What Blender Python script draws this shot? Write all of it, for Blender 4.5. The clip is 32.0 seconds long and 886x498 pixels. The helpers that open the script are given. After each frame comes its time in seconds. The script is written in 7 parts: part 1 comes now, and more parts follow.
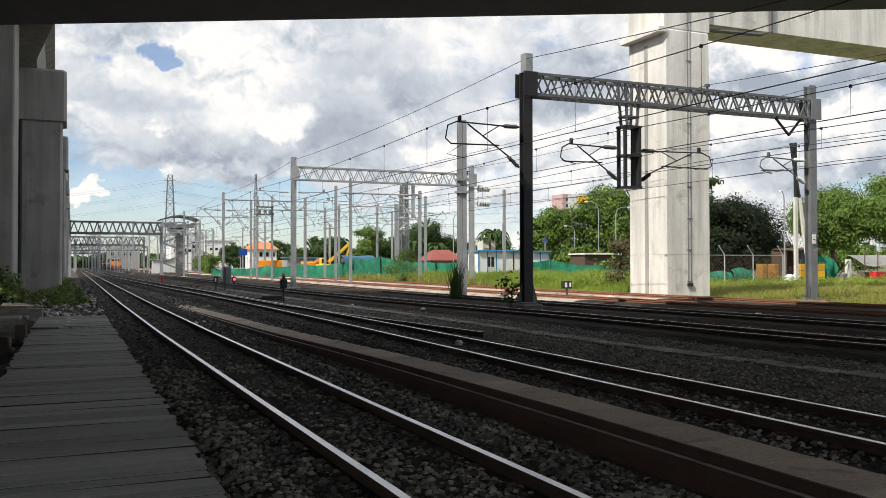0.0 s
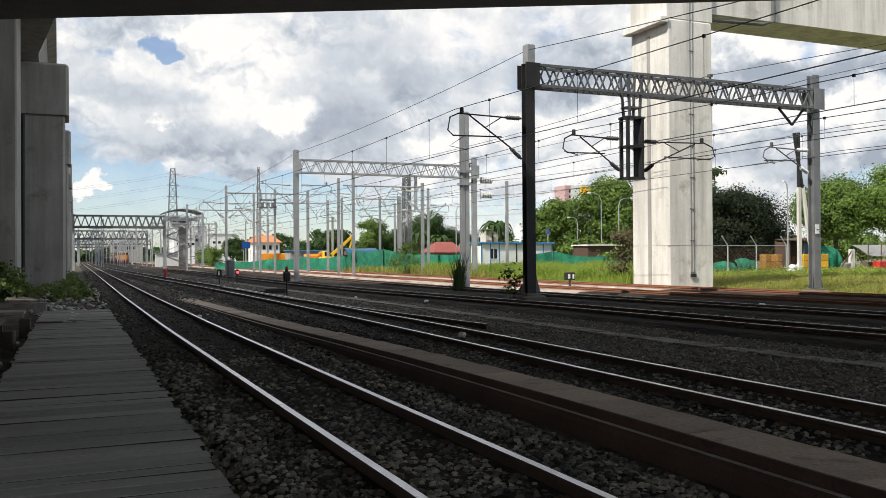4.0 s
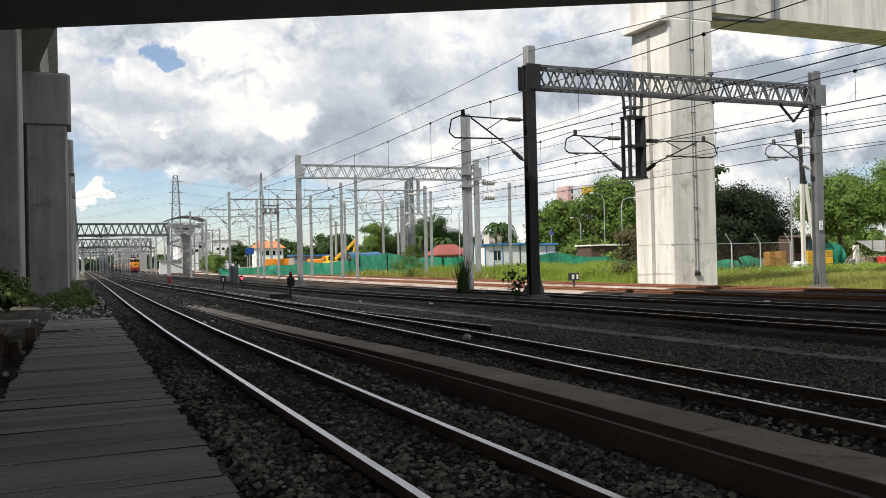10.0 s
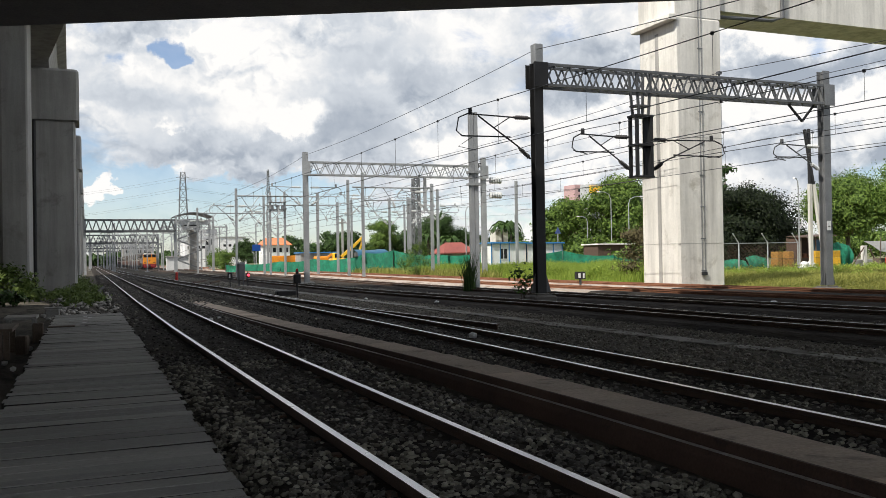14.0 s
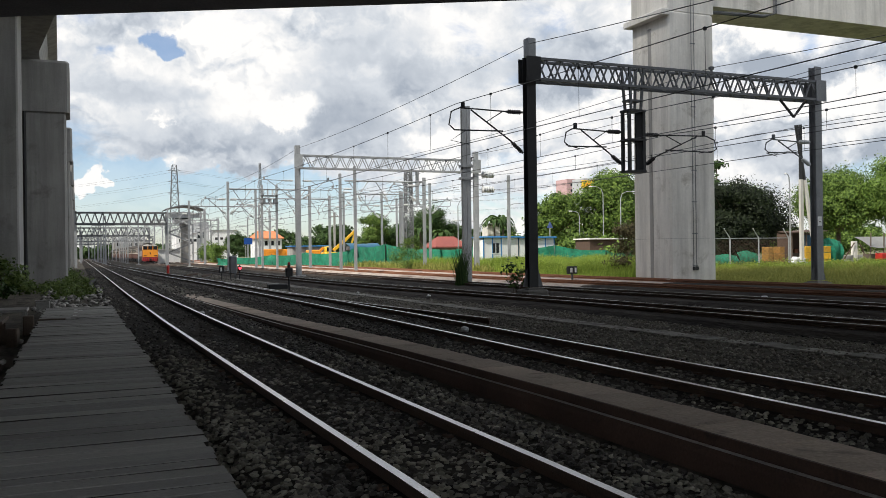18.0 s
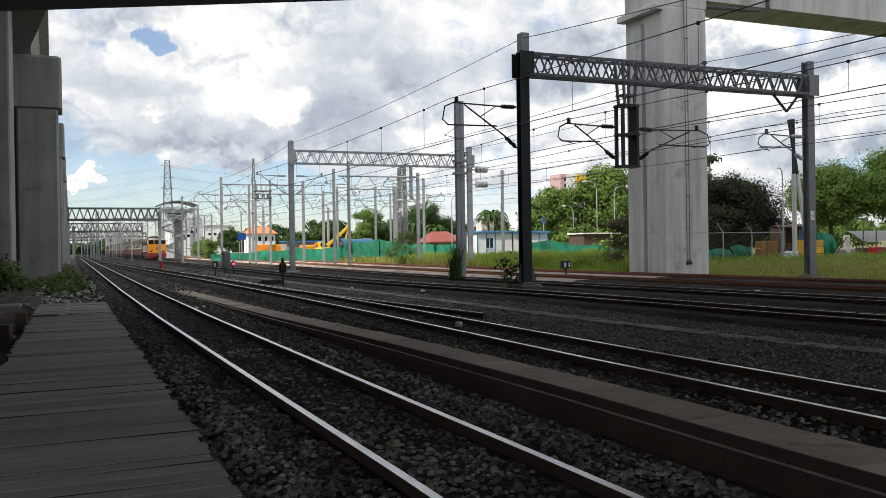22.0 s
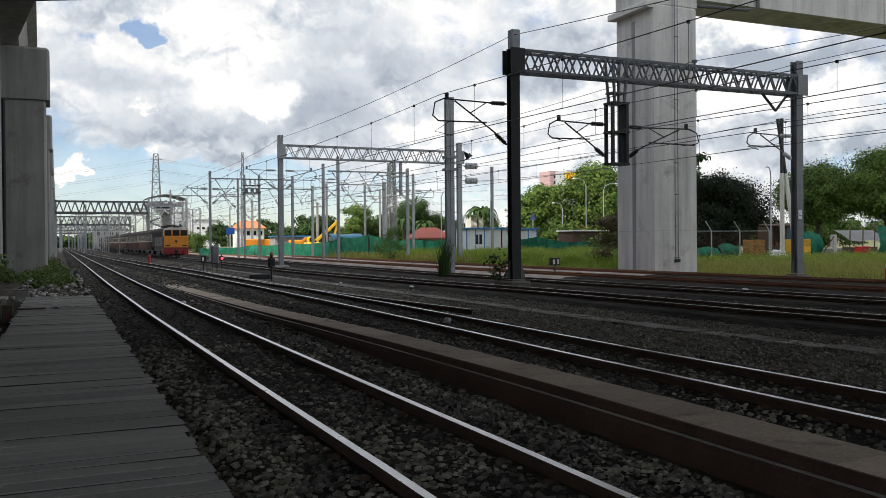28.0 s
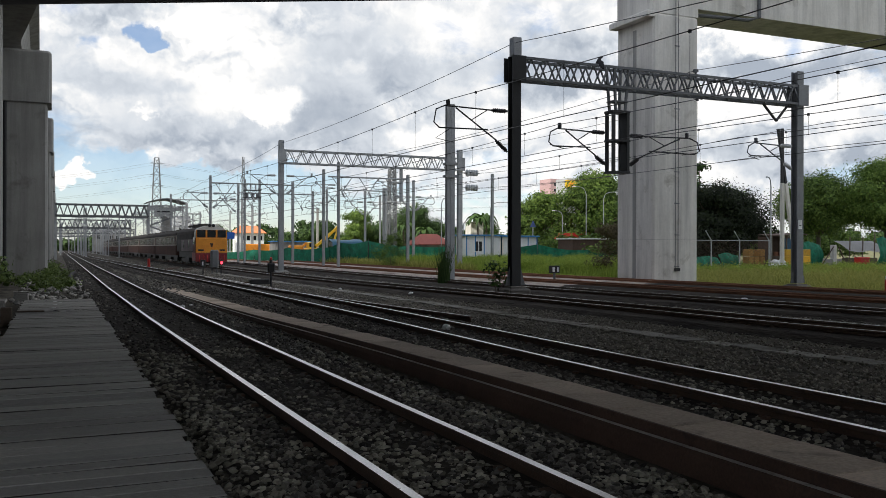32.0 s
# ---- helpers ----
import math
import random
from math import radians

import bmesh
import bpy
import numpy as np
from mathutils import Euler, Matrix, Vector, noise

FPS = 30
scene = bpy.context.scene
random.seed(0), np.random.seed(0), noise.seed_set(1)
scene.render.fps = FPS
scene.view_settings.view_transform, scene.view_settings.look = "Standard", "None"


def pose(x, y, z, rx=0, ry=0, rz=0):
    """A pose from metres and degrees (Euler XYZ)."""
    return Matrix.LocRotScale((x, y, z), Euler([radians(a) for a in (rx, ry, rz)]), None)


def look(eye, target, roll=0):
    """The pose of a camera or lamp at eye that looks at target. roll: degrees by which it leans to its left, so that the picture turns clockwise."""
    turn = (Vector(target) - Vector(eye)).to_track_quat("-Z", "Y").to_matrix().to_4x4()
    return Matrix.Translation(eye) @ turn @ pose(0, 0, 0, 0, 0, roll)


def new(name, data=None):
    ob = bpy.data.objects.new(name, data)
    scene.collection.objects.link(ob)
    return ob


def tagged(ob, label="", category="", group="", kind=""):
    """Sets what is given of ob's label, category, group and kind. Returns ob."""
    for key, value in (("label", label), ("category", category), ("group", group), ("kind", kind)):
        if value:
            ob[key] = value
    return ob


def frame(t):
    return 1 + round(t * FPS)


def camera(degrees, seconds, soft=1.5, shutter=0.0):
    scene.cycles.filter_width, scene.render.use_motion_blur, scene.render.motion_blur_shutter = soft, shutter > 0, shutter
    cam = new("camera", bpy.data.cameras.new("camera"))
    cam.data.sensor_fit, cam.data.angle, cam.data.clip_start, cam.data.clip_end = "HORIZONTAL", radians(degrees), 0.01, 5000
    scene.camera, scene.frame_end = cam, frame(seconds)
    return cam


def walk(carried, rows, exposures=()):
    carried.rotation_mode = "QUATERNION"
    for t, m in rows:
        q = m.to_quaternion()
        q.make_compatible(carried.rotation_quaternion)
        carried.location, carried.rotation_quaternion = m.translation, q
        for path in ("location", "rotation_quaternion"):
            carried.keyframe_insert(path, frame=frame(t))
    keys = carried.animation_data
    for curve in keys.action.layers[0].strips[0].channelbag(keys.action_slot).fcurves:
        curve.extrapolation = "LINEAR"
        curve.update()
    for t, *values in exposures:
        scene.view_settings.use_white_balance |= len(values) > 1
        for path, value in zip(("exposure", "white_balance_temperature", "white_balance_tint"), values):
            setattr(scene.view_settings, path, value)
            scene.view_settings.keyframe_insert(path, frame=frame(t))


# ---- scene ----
# ------------------------------------------------------------------ camera
EYE = (0.0, 0.0, 1.5)
TURNS = [(0, 90.975, 0.073, -23.121), (0.5, 90.906, 0.307, -22.963), (1, 90.858, 0.338, -22.901), (1.5, 90.812, 0.31, -22.66),
         (2, 90.68, 0.367, -22.678), (2.5, 90.576, 0.33, -22.753), (3, 90.555, 0.395, -22.839), (3.5, 90.508, 0.378, -22.918),
         (5.5, 90.351, 0.42, -22.985), (6, 90.323, 0.441, -23.071), (6.5, 90.273, 0.439, -23.067), (7, 90.248, 0.464, -22.961),
         (7.5, 90.214, 0.462, -22.984), (8, 90.189, 0.514, -22.962), (8.5, 90.142, 0.458, -22.974), (9, 90.312, 0.836, -22.853),
         (9.5, 90.651, 1.211, -22.685), (10, 90.63, 1.331, -22.691), (10.5, 90.751, 1.604, -22.752), (11, 90.753, 1.597, -22.829),
         (11.5, 90.74, 1.458, -22.865), (12, 90.694, 1.043, -22.561), (12.5, 90.665, 1.038, -22.075), (13, 90.618, 0.95, -22.121),
         (13.5, 90.594, 0.928, -22.184), (14, 90.504, 0.972, -22.272), (14.5, 90.416, 0.943, -22.331), (16.5, 90.221, 0.784, -22.642),
         (17, 90.177, 0.732, -22.72), (17.5, 90.138, 0.743, -22.746), (18, 90.103, 0.765, -22.792), (18.5, 90.046, 0.765, -22.863),
         (19, 90.005, 0.782, -22.938), (19.5, 89.96, 0.828, -23.009), (20, 89.903, 0.848, -23.094), (20.5, 89.886, 0.874, -23.164),
         (21, 89.839, 0.907, -23.247), (21.5, 89.781, 0.897, -23.312), (22, 89.768, 0.892, -23.195), (22.5, 89.721, 0.934, -23.145),
         (23, 89.682, 1.006, -23.229), (23.5, 89.666, 0.93, -23.307), (24, 89.627, 0.996, -23.366), (24.5, 89.571, 1.023, -23.429),
         (25, 89.522, 1.02, -23.506), (25.5, 89.497, 0.948, -23.569), (27.5, 89.33, 0.44, -23.831), (28, 89.501, 0.435, -23.906),
         (28.5, 89.49, 0.491, -23.965), (29, 89.444, 0.433, -24.047), (29.5, 89.544, 0.267, -24.089), (30, 89.912, 0.29, -24.136),
         (30.5, 90.038, -0.003, -24.196), (31, 90.004, -0.06, -24.229), (31.5, 89.978, -0.037, -24.113), (32, 89.939, -0.124, -23.917)]
cam = camera(53.96, 32.0, soft=0.62)
walk(cam, [(t, pose(*EYE, rx, ry, rz)) for t, rx, ry, rz in TURNS],
     exposures=[(0.0, 0.12), (16.0, 0.12), (22.0, 0.2), (32.0, 0.2)])

# ------------------------------------------------------------------ world, sun
SUN_WAY = Vector((0.87, 0.35, -1.0)).normalized()      # the way the light travels
SUN_EL = math.asin(-SUN_WAY.z)
SUN_AZ = math.atan2(-SUN_WAY.x, -SUN_WAY.y)


def build_world():
    w = bpy.data.worlds.new("sky")
    scene.world = w
    w.use_nodes = True
    nt = w.node_tree
    nt.nodes.clear()
    N, L = nt.nodes.new, nt.links.new

    def vmath(op, a, b=None):
        n = N("ShaderNodeVectorMath")
        n.operation = op
        for i, s in enumerate((a, b)):
            if s is None:
                continue
            if isinstance(s, (tuple, list)):
                n.inputs[i].default_value = s
            else:
                L(s, n.inputs[i])
        return n

    def m(op, a, b=0.0, clamp=False):
        n = N("ShaderNodeMath")
        n.operation, n.use_clamp = op, clamp
        for i, s in enumerate((a, b)):
            if isinstance(s, (int, float)):
                n.inputs[i].default_value = s
            else:
                L(s, n.inputs[i])
        return n.outputs[0]

    out = N("ShaderNodeOutputWorld")
    sky = N("ShaderNodeTexSky")
    sky.sky_type, sky.sun_disc = "NISHITA", False
    sky.sun_elevation, sky.sun_rotation = SUN_EL, SUN_AZ
    sky.air_density, sky.dust_density, sky.ozone_density = 1.0, 0.3, 1.0
    tc = N("ShaderNodeTexCoord")
    sep = N("ShaderNodeSeparateXYZ")
    L(tc.outputs["Generated"], sep.inputs[0])
    # clouds lie on a layer overhead: the way is divided by its height
    h = m("ADD", m("MAXIMUM", sep.outputs[2], 0.0), 0.30)
    comb = N("ShaderNodeCombineXYZ")
    L(m("DIVIDE", sep.outputs[0], h), comb.inputs[0])
    L(m("DIVIDE", sep.outputs[1], h), comb.inputs[1])
    comb.inputs[2].default_value = 0.37

    def cloud_noise(scale, detail, rough, distort, shift):
        mp = vmath("ADD", comb.outputs[0], shift)
        n = N("ShaderNodeTexNoise")
        n.inputs["Scale"].default_value = scale
        n.inputs["Detail"].default_value = detail
        n.inputs["Roughness"].default_value = rough
        n.inputs["Distortion"].default_value = distort
        L(mp.outputs[0], n.inputs["Vector"])
        return n.outputs[0]

    wob = N("ShaderNodeTexNoise")
    wob.inputs["Scale"].default_value, wob.inputs["Detail"].default_value = 26.0, 8.0
    L(tc.outputs["Generated"], wob.inputs["Vector"])
    shifted = vmath("SCALE", vmath("SUBTRACT", wob.outputs["Color"], (0.5, 0.5, 0.5)).outputs[0])
    shifted.inputs["Scale"].default_value = 0.034
    crisp = N("ShaderNodeTexNoise")
    crisp.inputs["Scale"].default_value, crisp.inputs["Detail"].default_value = 75.0, 5.0
    L(tc.outputs["Generated"], crisp.inputs["Vector"])
    shifted2 = vmath("SCALE", vmath("SUBTRACT", crisp.outputs["Color"], (0.5, 0.5, 0.5)).outputs[0])
    shifted2.inputs["Scale"].default_value = 0.016
    wobbly = vmath("ADD", vmath("NORMALIZE", tc.outputs["Generated"]).outputs[0], shifted.outputs[0]).outputs[0]
    wobbly = vmath("ADD", wobbly, shifted2.outputs[0]).outputs[0]

    flat = vmath("MULTIPLY", vmath("NORMALIZE", tc.outputs["Generated"]).outputs[0], (1.0, 1.0, 1.7)).outputs[0]

    def blob(way, radius, amount):
        d = vmath("DISTANCE", wobbly, way).outputs["Value"]
        r = N("ShaderNodeMapRange")
        r.interpolation_type = "SMOOTHERSTEP"
        L(d, r.inputs[0])
        r.inputs[1].default_value, r.inputs[2].default_value = 0.0, radius
        r.inputs[3].default_value, r.inputs[4].default_value = amount, 0.0
        return r.outputs[0]

    churn = N("ShaderNodeTexNoise")
    churn.inputs["Scale"].default_value, churn.inputs["Detail"].default_value, churn.inputs["Roughness"].default_value = 11.0, 9.0, 0.62
    L(tc.outputs["Generated"], churn.inputs["Vector"])
    churned = vmath("SCALE", vmath("SUBTRACT", churn.outputs["Color"], (0.5, 0.5, 0.5)).outputs[0])
    churned.inputs["Scale"].default_value = 0.13
    billowed = vmath("ADD", vmath("NORMALIZE", tc.outputs["Generated"]).outputs[0], churned.outputs[0]).outputs[0]

    def mass(az, el, wide, high, amount):
        """A cloud mass, lighter or darker than the rest, with a billowing edge."""
        a, e = radians(az), radians(el)
        way = (math.sin(a) * math.cos(e), math.cos(a) * math.cos(e), math.sin(e))
        d = vmath("MULTIPLY", vmath("SUBTRACT", billowed, way).outputs[0], (1 / radians(wide), 1 / radians(wide), 1 / radians(high)))
        r = N("ShaderNodeMapRange")
        r.interpolation_type = "SMOOTHSTEP"
        L(vmath("LENGTH", d.outputs[0]).outputs["Value"], r.inputs[0])
        r.inputs[1].default_value, r.inputs[2].default_value = 0.25, 1.5
        r.inputs[3].default_value, r.inputs[4].default_value = amount, 0.0
        return r.outputs[0]

    cover = cloud_noise(1.9, 9.0, 0.6, 0.3, (3.1, 0.4, 0.0))
    fine = cloud_noise(7.5, 10.0, 0.62, 0.7, (1.7, 5.2, 0.0))
    total = m("ADD", m("MULTIPLY", cover, 0.8), m("MULTIPLY", fine, 0.45))
    for way, radius, amount in CLOUD_BIAS:
        total = m("ADD", total, blob(way, radius, amount))
    for row in COVER_MASSES:
        total = m("ADD", total, mass(*row))
    ramp = N("ShaderNodeMapRange")
    ramp.interpolation_type = "SMOOTHSTEP"
    L(total, ramp.inputs[0])
    ramp.inputs[1].default_value, ramp.inputs[2].default_value = 0.46, 0.70
    ramp.inputs[3].default_value = 0.16
    # brightness inside the cloud: white crowns and grey bases
    soft = N("ShaderNodeTexNoise")
    soft.inputs["Scale"].default_value, soft.inputs["Detail"].default_value = 5.0, 4.0
    soft.inputs["Roughness"].default_value, soft.inputs["Distortion"].default_value = 0.5, 0.4
    L(vmath("ADD", flat, (4.3, 1.9, 0.6)).outputs[0], soft.inputs["Vector"])
    body = soft.outputs[0]
    # puffs: the sunward side of each billow is lighter than its lee
    def billow(shift):
        n = N("ShaderNodeTexVoronoi")
        n.feature = "SMOOTH_F1"
        n.inputs["Scale"].default_value, n.inputs["Detail"].default_value = 13.0, 3.0
        n.inputs["Roughness"].default_value, n.inputs["Smoothness"].default_value = 0.55, 0.5
        L(vmath("ADD", rolled, shift).outputs[0], n.inputs["Vector"])
        return n.outputs["Distance"]

    roll = vmath("SCALE", vmath("SUBTRACT", wob.outputs["Color"], (0.5, 0.5, 0.5)).outputs[0])
    roll.inputs["Scale"].default_value = 0.10
    rolled = vmath("ADD", flat, roll.outputs[0]).outputs[0]
    puff = m("SUBTRACT", billow((-0.010, 0.0, 0.026)), billow((0.0, 0.0, 0.0)))
    # some parts of the cover are lumpy, others smooth
    lumpy = N("ShaderNodeMapRange")
    L(cloud_noise(2.6, 3.0, 0.5, 0.2, (6.1, 7.7, 0.0)), lumpy.inputs[0])
    lumpy.inputs[1].default_value, lumpy.inputs[2].default_value = 0.40, 0.62
    lumpy.inputs[3].default_value, lumpy.inputs[4].default_value = 0.10, 0.50
    tone = m("ADD", m("ADD", m("MULTIPLY", body, 0.36), m("MULTIPLY", puff, lumpy.outputs[0])), 0.46)
    for az, el, wide, high, amount in MASSES_WEST + MASSES_MIDDLE + MASSES_EAST:
        tone = m("ADD", tone, mass(az, el, wide, high, amount))
    cr = N("ShaderNodeValToRGB")
    cr.color_ramp.elements[0].position, cr.color_ramp.elements[0].color = 0.34, (0.395, 0.445, 0.52, 1)
    cr.color_ramp.elements[1].position, cr.color_ramp.elements[1].color = 0.76, (1.0, 0.985, 0.965, 1)
    e = cr.color_ramp.elements.new(0.56)
    e.color = (0.66, 0.70, 0.752, 1)
    L(tone, cr.inputs[0])
    bg_sky, bg_cloud, mix = N("ShaderNodeBackground"), N("ShaderNodeBackground"), N("ShaderNodeMixShader")
    tint = N("ShaderNodeMix")
    tint.data_type, tint.blend_type = "RGBA", "MULTIPLY"
    tint.inputs[0].default_value = 1.0
    L(sky.outputs[0], tint.inputs[6])
    tint.inputs[7].default_value = (0.86, 0.93, 1.06, 1)
    L(tint.outputs[2], bg_sky.inputs[0])
    bg_sky.inputs[1].default_value = 0.112
    L(cr.outputs[0], bg_cloud.inputs[0])
    bg_cloud.inputs[1].default_value = 0.93
    L(ramp.outputs[0], mix.inputs[0])
    L(bg_sky.outputs[0], mix.inputs[1])
    L(bg_cloud.outputs[0], mix.inputs[2])
    L(mix.outputs[0], out.inputs[0])


CLOUD_BIAS = [((0.084, 0.972, 0.222), 0.027, -0.95), ((0.097, 0.973, 0.212), 0.017, -0.40), ((0.034, 0.977, 0.21), 0.029, -0.36),
              ((0.025, 0.996, 0.088), 0.011, 0.8), ((0.018, 0.997, 0.078), 0.016, 0.75), ((0.032, 0.997, 0.076), 0.013, 0.75), ((0.007, 0.997, 0.071), 0.018, 0.7), ((-0.001, 0.997, 0.072), 0.013, 0.7),
              ((0.7, 0.682, 0.211), 0.026, -0.20), ((0.322, 0.926, 0.197), 0.260, 0.20),
              ((0.1, 0.977, 0.187), 0.143, 0.25), ((0.643, 0.744, 0.181), 0.260, 0.20)]
# the same way, how much the cover thickens or clears
COVER_MASSES = [(6.0, 2.6, 12.0, 2.3, -0.55), (10.5, 6.9, 7.0, 1.5, 0.45), (2.0, 5.0, 4.0, 1.2, -0.15), (19.0, 8.0, 6.0, 2.5, 0.3)]
# azimuth and height of a cloud mass, its half width and half height, in degrees, and how much lighter it is
MASSES_WEST = [(10.9, 12.5, 4.8, 3.3, 0.14), (3.8, 11.5, 4.0, 2.6, -0.08), (7.7, 14.0, 2.2, 1.1, 0.1), (1.2, 13.8, 1.5, 0.7, -0.16), (5.0, 10.8, 3.3, 1.5, 0.12), (2.0, 10.1, 2.2, 0.9, -0.06),
               (5.6, 10.0, 4.1, 0.8, -0.1), (9.3, 6.7, 6.3, 1.6, -0.17), (11.6, 6.1, 4.1, 0.9, -0.1), (6.7, 8.3, 1.5, 0.7, -0.12), (5.1, 8.7, 0.9, 0.3, 0.25),
               (13.4, 8.8, 1.9, 1.0, 0.34), (11.9, 8.3, 1.1, 0.5, 0.2), (10.2, 9.6, 2.2, 0.6, 0.08), (1.0, 4.4, 1.7, 1.1, 0.3)]
MASSES_MIDDLE = [(14.6, 14.2, 0.8, 0.7, -0.14), (17.8, 13.1, 4.1, 2.2, -0.14), (18.1, 12.0, 1.1, 0.7, 0.12), (21.5, 11.7, 1.9, 1.3, -0.16), (17.8, 7.7, 4.1, 2.2, -0.2),
                 (22.2, 7.5, 1.9, 1.0, 0.28), (20.0, 14.2, 2.2, 0.9, 0.06), (25.6, 13.8, 3.0, 1.5, 0.22), (29.7, 13.4, 4.8, 1.5, -0.16), (31.5, 11.2, 4.5, 1.5, -0.26),
                 (26.7, 9.8, 3.3, 1.9, 0.02), (24.9, 11.3, 1.5, 1.1, -0.15), (27.4, 8.0, 3.0, 1.9, 0.12), (31.1, 8.3, 2.2, 2.2, 0.05), (31.1, 5.4, 4.5, 1.5, 0.12)]
MASSES_EAST = [(43.4, 12.8, 3.7, 0.9, 0.22), (42.4, 11.0, 3.3, 1.1, -0.22), (47.5, 10.6, 4.1, 1.1, -0.25), (48.1, 8.8, 3.3, 0.9, 0.25), (42.0, 8.8, 1.9, 1.1, 0.15),
               (45.0, 7.8, 3.3, 0.9, -0.05), (45.6, 5.7, 6.7, 1.3, -0.22), (41.7, 4.8, 2.2, 0.9, 0.02), (48.1, 6.9, 3.0, 0.7, 0.12)]
build_world()
sun = new("sun", bpy.data.lights.new("sun", "SUN"))
sun.data.energy, sun.data.angle, sun.data.color = 5.0, radians(0.55), (1.0, 0.95, 0.86)
sun.matrix_basis = look((-40, -10, 60), Vector((-40, -10, 60)) + SUN_WAY)

# ------------------------------------------------------------------ mesh kit


class Kit:
    """Collects vertices and faces of one mesh."""

    def __init__(self):
        self.v, self.f, self.k = [], [], []

    def add(self, verts, faces, slot=0):
        n = len(self.v)
        self.v.extend(tuple(p) for p in verts)
        self.f.extend(tuple(i + n for i in q) for q in faces)
        self.k.extend([slot] * len(faces))
        return self

    def box(self, x0, y0, z0, x1, y1, z1, slot=0, cut=0.0):
        if cut <= 0:
            v = [(x, y, z) for z in (z0, z1) for y in (y0, y1) for x in (x0, x1)]
            return self.add(v, [(0, 2, 3, 1), (4, 5, 7, 6), (0, 1, 5, 4), (2, 6, 7, 3), (0, 4, 6, 2), (1, 3, 7, 5)], slot)
        # a box with its upright and top edges cut off
        c = cut
        ring = [(x0 + c, y0), (x1 - c, y0), (x1, y0 + c), (x1, y1 - c), (x1 - c, y1), (x0 + c, y1), (x0, y1 - c), (x0, y0 + c)]
        mx, my = (x0 + x1) / 2, (y0 + y1) / 2
        top = [(x + (c if x < mx else -c) * 0.7, y + (c if y < my else -c) * 0.7) for x, y in ring]
        v = [(*p, z0) for p in ring] + [(*p, z1 - c) for p in ring] + [(*p, z1) for p in top]
        fs = [tuple(range(7, -1, -1)), tuple(range(16, 24))]
        for a in (0, 8):
            fs += [(a + i, a + (i + 1) % 8, a + 8 + (i + 1) % 8, a + 8 + i) for i in range(8)]
        return self.add(v, fs, slot)

    def beam(self, p, q, w, h=None, slot=0, up=(0, 0, 1)):
        """A square bar from p to q."""
        p, q = Vector(p), Vector(q)
        h = h or w
        d = (q - p).normalized()
        u = Vector(up)
        if abs(d.dot(u)) > 0.98:
            u = Vector((0, 1, 0))
        s = d.cross(u).normalized()
        u = s.cross(d)
        v = [e + s * (a * w / 2) + u * (b * h / 2) for e in (p, q) for a, b in ((-1, -1), (1, -1), (1, 1), (-1, 1))]
        return self.add(v, [(3, 2, 1, 0), (4, 5, 6, 7), (0, 1, 5, 4), (1, 2, 6, 5), (2, 3, 7, 6), (3, 0, 4, 7)], slot)

    def tube(self, path, r, n=6, slot=0, r1=None, caps=True):
        path = [Vector(p) for p in path]
        rings = []
        for i, c in enumerate(path):
            d = (path[min(i + 1, len(path) - 1)] - path[max(i - 1, 0)]).normalized()
            u = Vector((0, 0, 1)) if abs(d.z) < 0.95 else Vector((0, 1, 0))
            s = d.cross(u).normalized()
            u = s.cross(d)
            rr = r if r1 is None else r + (r1 - r) * i / max(1, len(path) - 1)
            rings.append([c + (s * math.cos(2 * math.pi * j / n) + u * math.sin(2 * math.pi * j / n)) * rr for j in range(n)])
        fs = []
        for i in range(len(path) - 1):
            fs += [(i * n + j, i * n + (j + 1) % n, (i + 1) * n + (j + 1) % n, (i + 1) * n + j) for j in range(n)]
        if caps:
            fs += [tuple(range(n - 1, -1, -1)), tuple(range((len(path) - 1) * n, len(path) * n))]
        return self.add([p for ring in rings for p in ring], fs, slot)

    def lathe(self, a, b, radii, n=8, slot=0):
        """A turned body between two points with the given radii at even steps."""
        a, b = Vector(a), Vector(b)
        d = (b - a).normalized()
        u = Vector((0, 0, 1)) if abs(d.z) < 0.95 else Vector((0, 1, 0))
        s = d.cross(u).normalized()
        u = s.cross(d)
        m = len(radii)
        v = [a + (b - a) * (i / (m - 1)) + (s * math.cos(2 * math.pi * j / n) + u * math.sin(2 * math.pi * j / n)) * r for i, r in enumerate(radii) for j in range(n)]
        fs = [(i * n + j, i * n + (j + 1) % n, (i + 1) * n + (j + 1) % n, (i + 1) * n + j) for i in range(m - 1) for j in range(n)]
        return self.add(v, fs + [tuple(range(n - 1, -1, -1)), tuple(range((m - 1) * n, m * n))], slot)

    def extrude(self, profile, path, slots=None, close=True):
        """A profile of (side, up) swept along a path that lies nearly level."""
        n, rings = len(profile), []
        path = [Vector(p) for p in path]
        for i, c in enumerate(path):
            d = path[min(i + 1, len(path) - 1)] - path[max(i - 1, 0)]
            d.z = 0
            d.normalize()
            s = Vector((d.y, -d.x, 0))
            rings.append([c + s * a + Vector((0, 0, b)) for a, b in profile])
        base = len(self.v)
        self.v.extend(tuple(p) for ring in rings for p in ring)
        for i in range(len(path) - 1):
            for j in range(n if close else n - 1):
                k = (j + 1) % n
                self.f.append((base + i * n + j, base + i * n + k, base + (i + 1) * n + k, base + (i + 1) * n + j))
                self.k.append(slots[j] if slots else 0)
        if close:
            self.f.append(tuple(base + j for j in range(n - 1, -1, -1)))
            self.f.append(tuple(base + (len(path) - 1) * n + j for j in range(n)))
            self.k.extend([0, 0])
        return self

